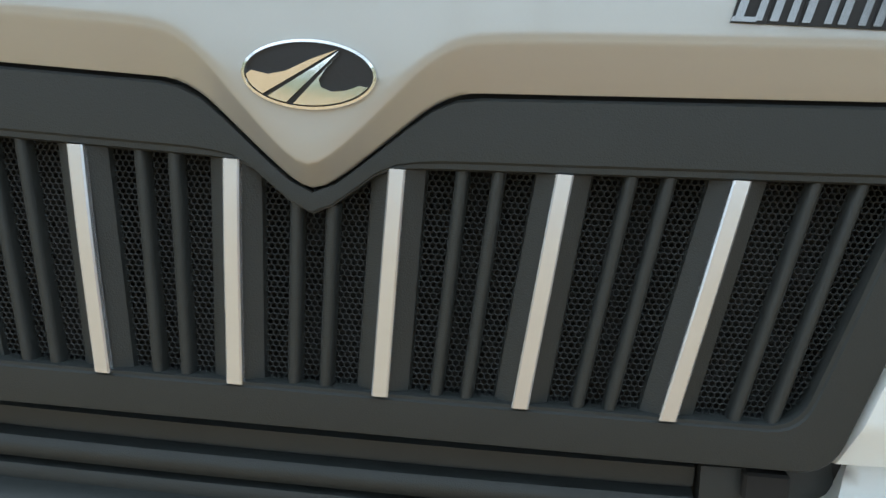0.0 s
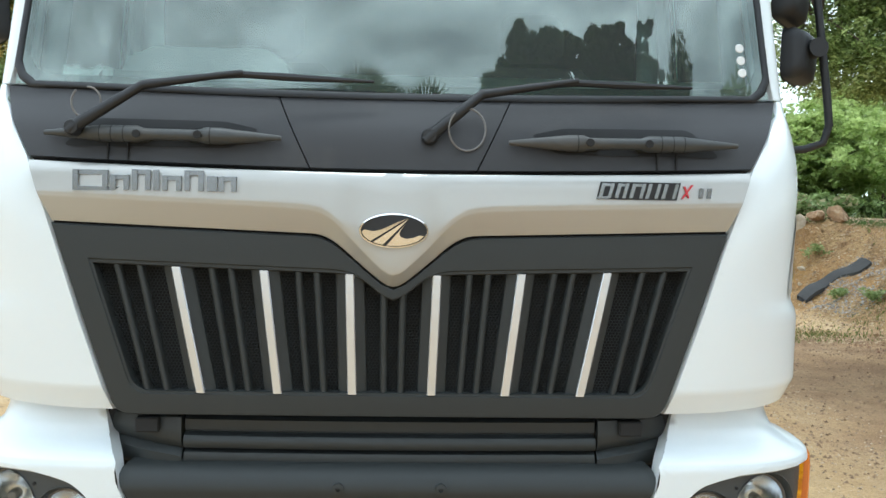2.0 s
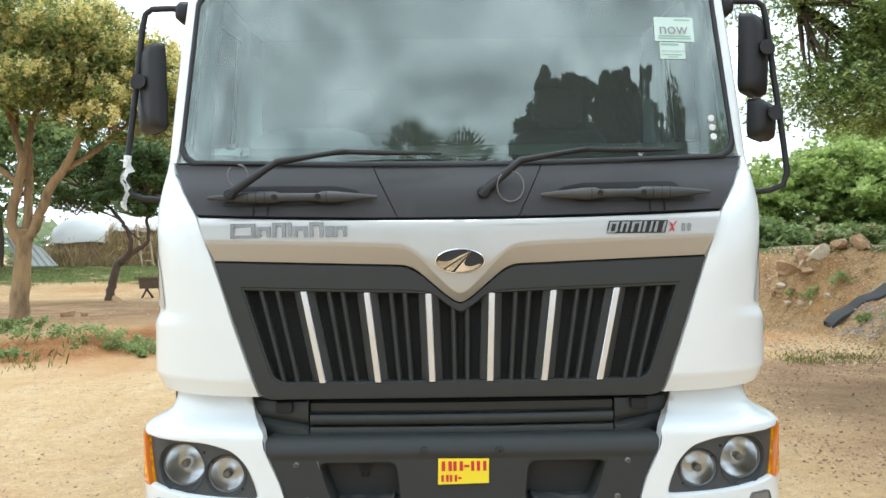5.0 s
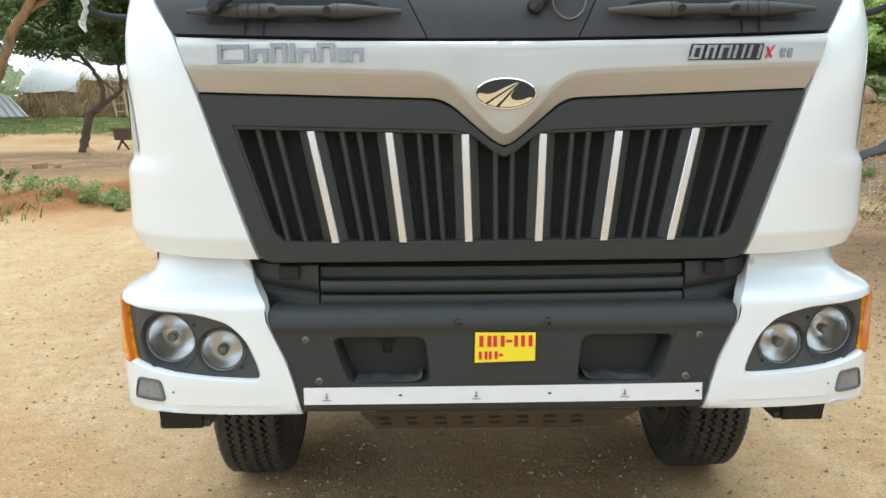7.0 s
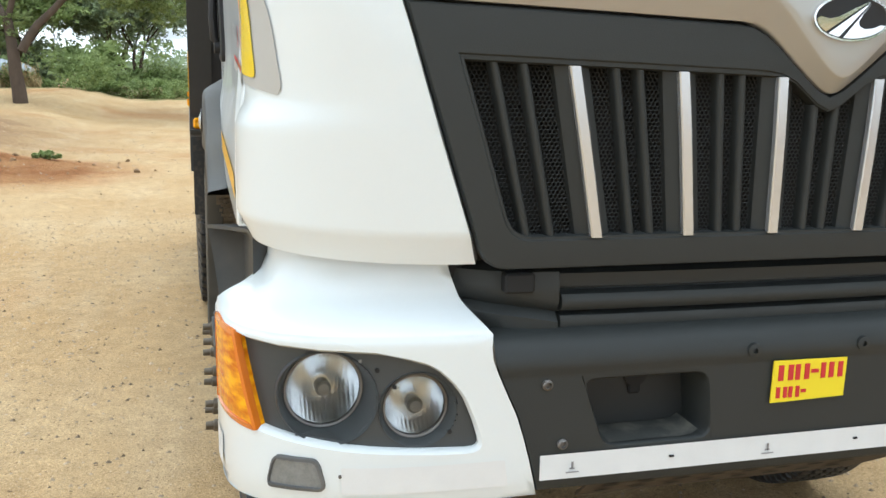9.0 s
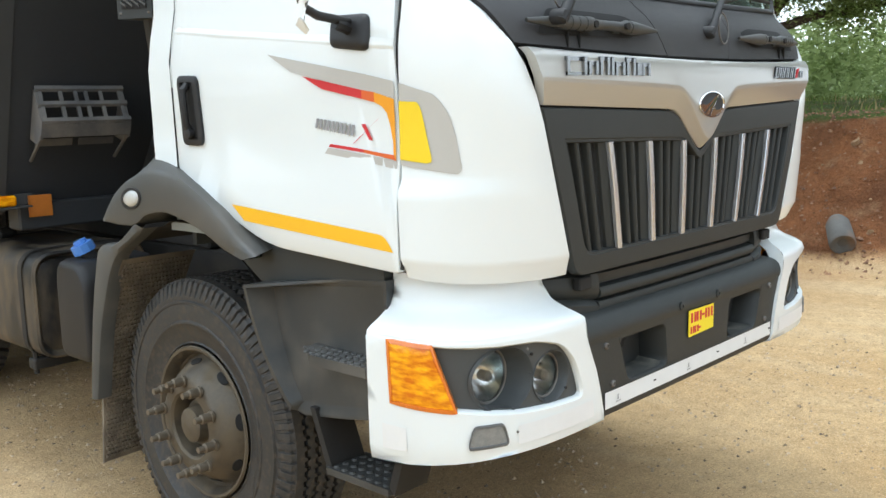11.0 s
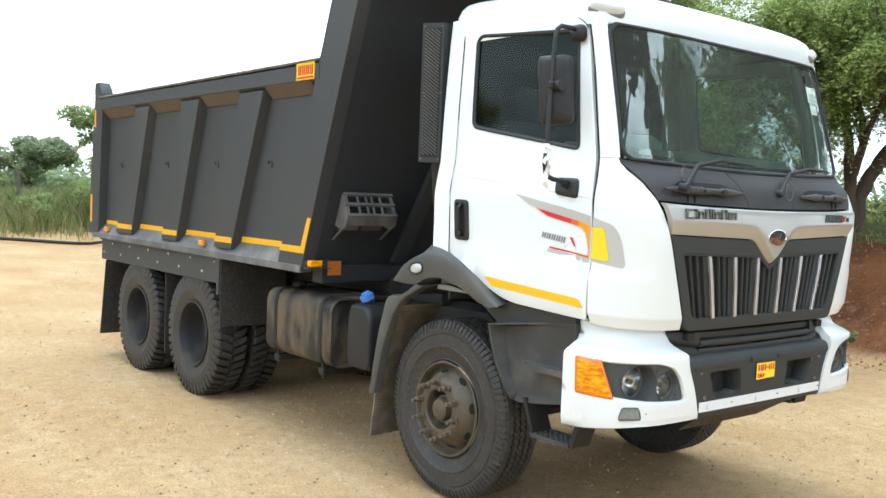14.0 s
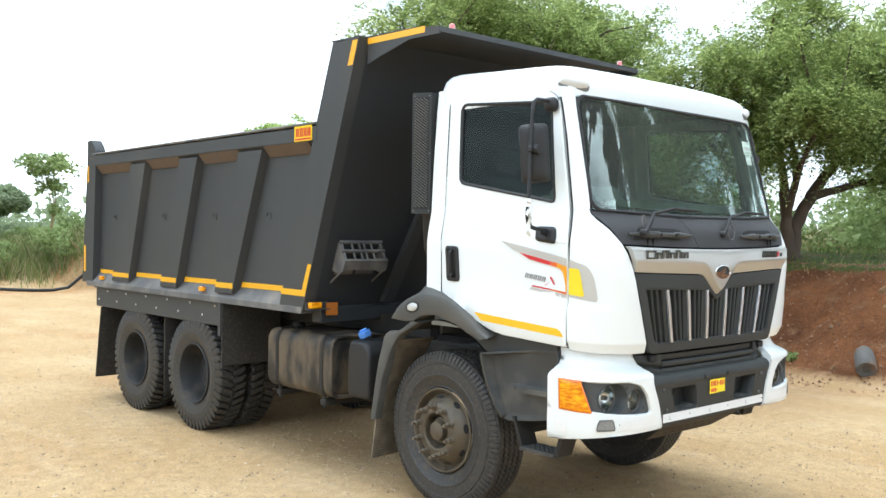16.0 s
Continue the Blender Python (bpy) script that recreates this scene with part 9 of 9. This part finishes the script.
# shrubs along the far edge of the yard and behind the bank
for k in range(30):
    r_ = np.random.default_rng(800 + k)
    if k < 16:
        x, y, wd, hh = r_.uniform(-8.5, 1.5), r_.uniform(39.0, 46.0), r_.uniform(0.7, 1.6), r_.uniform(0.3, 1.2) * (1.6 if k % 5 == 0 else 1.0)
    elif k < 24:
        x, y, wd, hh = r_.uniform(17, 30), r_.uniform(4, 16), r_.uniform(1.5, 2.6), r_.uniform(1.2, 2.2)
    else:
        x, y, wd, hh = r_.uniform(7.2, 12.5), r_.uniform(19.5, 23.5), r_.uniform(0.9, 1.6), r_.uniform(0.6, 1.1)
    sh = tagged(new("shrub"), "leafy green shrub at the edge of the yard", "shrub", "edge shrubs")
    sh.location = (x, y, at_ground(x, y) - 0.05)
    cs = [(r_.normal() * wd * 0.45, r_.normal() * wd * 0.35, hh * (0.15 + 0.65 * r_.random())) for _ in range(16)]
    part("leaves", leaf_mesh("leaves", cs, hh * 0.38, 150, 0.075 + 0.03 * (k > 15), r_, 0.8), (LEAF_LIGHT, LEAF, GRASS_PALE)[k % 3], sh)
for k in range(16):
    r_ = np.random.default_rng(860 + k)
    y = r_.uniform(-2, 17)
    x = float(np.interp(y, [-6, 2, 8, 11, 13, 14.4, 17, 30], [5.9, 6.25, 6.6, 6.5, 6.1, 5.8, 5.2, 5.0])) + r_.uniform(-0.2, 1.6)
    wd = r_.uniform(0.10, 0.26)
    sh = tagged(new("weed"), "small green weed on the earth bank", "weed", "bank weeds")
    sh.location = (x, y, at_ground(x, y))
    part("leaves", leaf_mesh("leaves", [(r_.normal() * wd * 0.5, r_.normal() * wd * 0.5, wd * (0.2 + 0.6 * r_.random())) for _ in range(8)], wd * 0.45, 40, 0.035, r_, 0.8), LEAF_LIGHT, sh)

# ---------------------------------------------------------------- things round the yard
STONE = mat("tan_stone", (0.29, 0.185, 0.10), 0.9, var=0.3, scale=6, fine=60, bump=0.5, random_part=0.3)
STRAW = leaf_mat("dry_straw", (0.34, 0.24, 0.12), (0.68, 0.53, 0.30), trans=0.2)
STRAW_SOLID = mat("matted_straw", (0.30, 0.21, 0.11), 0.95, var=0.4, scale=9, fine=70, bump=0.6)
TARP = mat("white_plastic_sheet", (0.90, 0.91, 0.92), 0.5, var=0.06, scale=2, fine=12, bump=0.3)
TARP_GREY = mat("grey_blue_tarpaulin", (0.30, 0.34, 0.38), 0.6, var=0.3, scale=5, fine=16, bump=0.6)
TIN = mat("pale_corrugated_sheet", (0.62, 0.63, 0.63), 0.45, metal=0.3, var=0.1)
WOOD = mat("grey_weathered_wood", (0.13, 0.10, 0.075), 0.9, var=0.3, scale=5, fine=60, bump=0.4)
WOOD_PALE = mat("pale_ladder_wood", (0.50, 0.40, 0.27), 0.85, var=0.25, scale=5, fine=60, bump=0.3)
ASPHALT = mat("broken_asphalt", (0.050, 0.049, 0.048), 0.85, var=0.25, scale=9, fine=70, bump=0.4)
CONCRETE = mat("dirty_concrete", (0.10, 0.096, 0.09), 0.9, var=0.3, scale=7, fine=70, bump=0.4, dirt=(0.22, 0.12, 0.06), dirt_at=(0.5, 0.8))


def rock_mesh(seed, sx, sy, sz, n=2):
    rng = np.random.default_rng(seed)
    bm = bmesh.new()
    bmesh.ops.create_icosphere(bm, subdivisions=n, radius=1.0)
    cuts = [(Vector(rng.normal(size=3)).normalized(), 0.42 + 0.36 * rng.random()) for _ in range(12)]
    for v in bm.verts:
        p = v.co.copy()
        for d, h in cuts:
            k = p.dot(d)
            if k > h:
                p -= d * (k - h) * 0.92
        p *= 1 + 0.05 * math.sin(7 * p.x + 3 * p.z + seed) * math.sin(6 * p.y - 4 * p.z) + 0.03 * rng.normal()
        v.co = Vector((p.x * sx, p.y * sy, p.z * sz))
    me = bpy.data.meshes.new("rock")
    bm.to_mesh(me)
    bm.free()
    return me


ROCKS = [rock_mesh(300 + k, 1.0, 0.75, 0.6, 3) for k in range(7)]
for me in ROCKS:
    me.materials.append(STONE)


def rock(x, y, r, k, turn, dz=0.0, label="rough tan rock on the earth bank"):
    ob = tagged(new("rock", ROCKS[k % 7]), label, "rock", "rocks on the bank")
    ob.matrix_world = Matrix.Translation((x, y, at_ground(x, y) + r * 0.2 + dz)) @ Matrix.Rotation(radians(turn), 4, "Z") @ Matrix.Rotation(radians(turn * 0.37), 4, "X") @ Matrix.Diagonal((r, r, r, 1))
    return ob


rng = np.random.default_rng(9)
BOULDER = mat("brown_earth_boulder", (0.27, 0.165, 0.085), 0.9, var=0.45, scale=4, fine=30, bump=0.6, dirt=(0.42, 0.31, 0.19), dirt_at=(0.5, 0.75), dirt_scale=3)
PALE_STONE = mat("pale_broken_stone", (0.52, 0.44, 0.33), 0.9, var=0.3, scale=6, fine=40, bump=0.5)
for x, y, r, mt in ((6.80, 15.10, 0.40, BOULDER), (7.08, 15.05, 0.36, BOULDER), (6.98, 14.75, 0.22, BOULDER), (7.30, 14.62, 0.27, PALE_STONE), (7.05, 14.55, 0.17, BOULDER), (6.66, 14.95, 0.13, PALE_STONE), (6.50, 14.98, 0.10, BOULDER), (7.62, 14.55, 0.26, BOULDER), (7.95, 14.3, 0.30, BOULDER), (6.62, 14.55, 0.09, PALE_STONE), (6.78, 14.35, 0.11, PALE_STONE), (6.90, 14.15, 0.08, PALE_STONE), (7.12, 13.95, 0.12, PALE_STONE), (7.02, 13.75, 0.08, PALE_STONE)):
    ob = rock(x, y, r, int(rng.integers(7)), rng.uniform(0, 360), -0.12 * r, "large brown boulder half sunk in the earth bank" if mt is BOULDER else "pale broken stone on the earth bank")
    ob.data = ob.data.copy()
    ob.data.materials.clear()
    ob.data.materials.append(mt)
for k in range(190):
    y = rng.uniform(-3, 19)
    x = float(np.interp(y, [-6, 2, 8, 11, 13, 14.4, 17, 30], [5.9, 6.25, 6.6, 6.5, 6.1, 5.8, 5.2, 5.0])) + rng.uniform(-0.35, 2.2)
    r = 0.022 + 0.085 * rng.random() ** 3
    rock(x, y, r, int(rng.integers(7)), rng.uniform(0, 360), -0.25 * r)
for k in range(26):
    rock(rng.uniform(-5.5, -1.8), rng.uniform(13.4, 15.4), 0.03 + 0.06 * rng.random() ** 2, int(rng.integers(7)), rng.uniform(0, 360), label="small stone on the red mound")
for x, y, r in ((-8.3, 17.0, 0.22), (-8.0, 17.1, 0.16), (-9.3, 22.8, 0.3)):
    rock(x, y, r, int(rng.integers(7)), rng.uniform(0, 360), label="rounded grey stone under the tree")

# loose grit on the yard
def grit(n, box, lo, hi, seed, name, material, label):
    r = np.random.default_rng(seed)
    x, y = r.uniform(box[0], box[1], n), r.uniform(box[2], box[3], n)
    s = lo + (hi - lo) * r.random(n) ** 3
    base = np.array([(1, 0, 0), (0, 1, 0), (-1, 0, 0), (0, -1, 0), (0.15, 0.1, 0.75)])
    a = r.random(n) * 2 * np.pi
    bx = base[None] * (0.7 + 0.6 * r.random((n, 5, 1)))
    c, sn = np.cos(a)[:, None], np.sin(a)[:, None]
    vx, vy = bx[..., 0] * c - bx[..., 1] * sn, bx[..., 0] * sn + bx[..., 1] * c
    z = height(x, y)
    v = np.stack([x[:, None] + vx * s[:, None], y[:, None] + vy * s[:, None] * 0.8, z[:, None] - 0.002 + bx[..., 2] * s[:, None]], -1).reshape(-1, 3)
    f = np.array([(0, 1, 4), (1, 2, 4), (2, 3, 4), (3, 0, 4)])
    f = (np.arange(n)[:, None, None] * 5 + f[None]).reshape(-1, 3)
    me = bpy.data.meshes.new(name)
    me.from_pydata(v.tolist(), [], f.tolist())
    me.materials.append(material)
    return tagged(new(name, me), label, "gravel", kind="stuff")


GRIT = leaf_mat("mixed_grit", (0.14, 0.098, 0.062), (0.60, 0.47, 0.32), trans=0.0)
grit(52000, (-7, 4, -3.2, 9), 0.003, 0.017, 1, "grit", GRIT, "fine grit and pebbles on the yard")
grit(9000, (-9, 9, 9, 24), 0.004, 0.025, 2, "grit", GRIT, "pebbles on the far yard")
grit(16000, (6.1, 9.2, -5, 10), 0.005, 0.038, 3, "grit", leaf_mat("earthy_rubble", (0.11, 0.052, 0.027), (0.29, 0.155, 0.082), trans=0.0), "rubble along the foot of the bank")
grit(22000, (5.6, 9.2, 10, 17), 0.005, 0.036, 4, "grit", leaf_mat("ochre_rubble", (0.20, 0.115, 0.055), (0.56, 0.42, 0.25), trans=0.0), "ochre rubble on the earth bank")
grit(2600, (6.85, 7.9, 11.6, 13.3), 0.006, 0.030, 5, "gravel", leaf_mat("grey_gravel", (0.14, 0.135, 0.13), (0.42, 0.41, 0.39), trans=0.0), "patch of grey gravel by the asphalt slab")
grit(9000, (2.8, 6.3, 3.5, 11.2), 0.004, 0.026, 6, "grit", leaf_mat("brown_clods", (0.12, 0.068, 0.036), (0.38, 0.25, 0.14), trans=0.0), "brown clods on the trodden earth")


# haystack under a plastic sheet, with a ladder
def straw_wall(spots, h, per, seed):
    r = np.random.default_rng(seed)
    n = len(spots) * per
    s = np.repeat(np.array(spots, float), per, 0)
    p = s + r.normal(size=(n, 3)) * np.array([0.14, 0.10, 0.22])
    d = r.normal(size=(n, 3)) * np.array([0.25, 0.12, 0.1]) + np.array([0, -0.05, -0.55])
    d *= (h * (0.5 + 0.7 * r.random(n)))[:, None]
    w = np.cross(d, r.normal(size=(n, 3)))
    w /= np.linalg.norm(w, axis=1)[:, None]
    w *= 0.018
    v = np.stack([p - w, p + w, p + d + w * 0.6, p + d - w * 0.6], 1).reshape(-1, 3)
    me = bpy.data.meshes.new("straw")
    me.from_pydata(v.tolist(), [], [(4 * i, 4 * i + 1, 4 * i + 2, 4 * i + 3) for i in range(n)])
    return me


def haystack(x, y, length, depth, wall, top, seed, sheet=TARP, label="haystack of dry straw under a white plastic sheet"):
    z = at_ground(x, y)
    ob = tagged(new("haystack"), label, "haystack")
    ob.location = (x, y, z)
    rows = []
    for t, k in ((0.0, 1.0), (0.4, 1.02), (0.75, 1.0), (1.0, 0.95)):
        rows.append([(length / 2 * k * (abs(math.cos(a)) ** 0.5) * (1 if math.cos(a) > 0 else -1), depth / 2 * k * (abs(math.sin(a)) ** 0.6) * (1 if math.sin(a) > 0 else -1), wall * t - 0.05) for a in [2 * math.pi * i / 40 for i in range(40)]])
    part("straw_core", Geo().grid(rows, True).ngon(rows[-1]), STRAW_SOLID, ob)
    edge = [(px * 1.02, py * 1.03, pz) for r in (rows[1], rows[2], rows[3]) for px, py, pz in r if py < 0.4]
    part("straw", straw_wall(edge, 0.75, 26, seed), STRAW, ob, "loose hanging straw")
    rr = np.random.default_rng(seed)
    cap = []
    for t in (0.0, 0.12, 0.3, 0.5, 0.7, 0.85, 0.95, 1.0):
        k = math.cos(t * math.pi / 2) ** 0.7 if t < 1 else 0.02
        cap.append([(1.04 * length / 2 * k * (abs(math.cos(a)) ** 0.5) * (1 if math.cos(a) > 0 else -1), 1.06 * depth / 2 * k * (abs(math.sin(a)) ** 0.6) * (1 if math.sin(a) > 0 else -1), wall - 0.12 * (t == 0) * rr.random() + (top - wall) * math.sin(t * math.pi / 2) + 0.04 * rr.normal() * (t < 0.9)) for a in [2 * math.pi * i / 40 for i in range(40)]])
    part("cover_sheet", Geo().grid(cap, True).ngon(cap[-1]), sheet, ob, "draped sheet with a ragged edge", 60)
    return ob


haystack(-16.2, 40.8, 4.4, 3.4, 1.15, 2.45, 1)
haystack(-13.9, 39.4, 2.5, 2.4, 1.60, 2.20, 2, label="short haystack of dry straw under a white sheet")
haystack(-9.9, 40.5, 4.8, 2.2, 0.60, 1.05, 3, TARP_GREY, "low straw stack under a grey-blue tarpaulin")

lad = tagged(new("ladder"), "wooden ladder leaning on the haystack", "ladder")
lad.location = (-13.35, 37.8, at_ground(-13.35, 37.8))
for dx in (0.0, 0.5):
    part("rail", Geo().tube([(dx - 0.1, 0.0, 0.0), (dx - 0.45, 0.28, 1.9)], 0.04, 6), WOOD_PALE, lad)
for i in range(5):
    t = 0.12 + 0.19 * i
    part("rung", Geo().tube([(-0.1 - 0.35 * t, 0.28 * t, 1.9 * t), (0.4 - 0.35 * t, 0.28 * t, 1.9 * t)], 0.025, 6), WOOD_PALE, lad)

sheet = tagged(new("tin_sheet"), "pale corrugated sheet leaning by the haystack", "metal sheet")
sheet.location = (-19.9, 38.4, at_ground(-19.9, 38.4))
wave = lambda i: 0.03 * math.sin(i * 1.3)
part("panel", Geo().grid([[(0.0 + 0.07 * i, 0.0 + wave(i), 1.35 - 0.02 * i - 0.25 * t * 0) if t == 0 else (0.9 + 0.07 * i, -0.3 + wave(i), 0.0) for i in range(25)] for t in (0, 1)]), TIN, sheet)

trough = tagged(new("feed_trough"), "dark wooden feed trough on crossed legs", "trough")
trough.location = (-8.55, 25.4, at_ground(-8.55, 25.4))
part("tub", Geo().prism([(-0.9, -0.30, 0.62), (-0.9, -0.18, 0.30), (-0.9, 0.18, 0.30), (-0.9, 0.30, 0.62), (-0.9, 0.26, 0.62), (-0.9, 0.15, 0.34), (-0.9, -0.15, 0.34), (-0.9, -0.26, 0.62)], (2.3, 0, 0)), WOOD, trough)
part("rim", Geo().box(-0.98, 1.48, -0.34, -0.29, 0.61, 0.66), WOOD, trough)
for x in (-0.75, 1.2):
    part("leg", Geo().tube([(x - 0.12, -0.28, 0.62), (x + 0.16, 0.24, -0.04)], 0.035, 6), WOOD, trough)
    part("leg", Geo().tube([(x + 0.10, 0.28, 0.62), (x - 0.08, -0.24, -0.04)], 0.035, 6), WOOD, trough)

# slab of broken asphalt and pipe piece by the bank
slab = tagged(new("asphalt_slab"), "curved slab of broken black asphalt on rubble", "rubble slab")
rows = []
for i in range(13):
    t = i / 12
    x, y = 6.86 + 0.95 * t, 13.32 - 0.30 * t + 0.05 * math.sin(5 * t)
    z = at_ground(x, y) + 0.06 + 0.03 * math.sin(7 * t)
    w = 0.105 + 0.02 * math.sin(9 * t)
    rows.append([(x + 0.3 * w, y - w, z - 0.02), (x, y, z + 0.03), (x - 0.3 * w, y + w, z + 0.05)])
part("slab_top", Geo().grid(rows).grid([[(x, y, z - 0.07) for x, y, z in r] for r in rows]).grid([[r[0] for r in rows], [(r[0][0], r[0][1], r[0][2] - 0.07) for r in rows]]).grid([[r[2] for r in rows], [(r[2][0], r[2][1], r[2][2] - 0.07) for r in rows]]), ASPHALT, slab)
pipe = tagged(new("pipe_stub"), "short dark concrete pipe lying against the bank", "pipe")
pipe.location = (6.50, 1.78, at_ground(6.50, 1.78))
part("tube", Geo().lathe([(0.050, 0.03), (0.075, 0.0), (0.115, -0.005), (0.13, 0.02), (0.128, 0.12), (0.120, 0.34), (0.085, 0.42), (0.02, 0.44)], (0, 0, 0), "z", 20, (True, True)), CONCRETE, pipe, angle=50).matrix_local = Matrix.Translation((0, 0, 0.12)) @ Matrix.Rotation(radians(62), 4, (-0.5, 0.87, 0))
hose = tagged(new("hose"), "black rubber hose lying along the berm", "hose")
part("tube", Geo().tube([(1.2 + 0.45 * i, 27.8 - 0.25 * i + 0.25 * math.sin(i * 0.8), at_ground(1.2 + 0.45 * i, 27.8 - 0.25 * i) + 0.05) for i in range(14)], 0.05, 7), BLACK, hose)
post = tagged(new("fence_post"), "thin grey fence post in the grass", "post")
post.location = (3.9, 30.5, at_ground(3.9, 30.5))
part("stake", Geo().box(-0.05, 0.05, -0.05, 0.05, -0.1, 1.5, 0.01), CONCRETE, post)

scrap = tagged(new("metal_strip"), "bent silver metal strip on the rubble", "metal scrap")
scrap.location = (7.27, 12.62, at_ground(7.27, 12.62) + 0.02)
scrap.scale = (0.55, 0.55, 0.55)
part("strip", Geo().prism([(-0.28, 0, 0.0), (0.0, 0.05, 0.06), (0.30, 0.02, 0.12), (0.32, 0.02, 0.18), (0.02, 0.05, 0.12), (-0.26, 0, 0.05)], (0, 0.10, 0.01)), TIN, scrap)
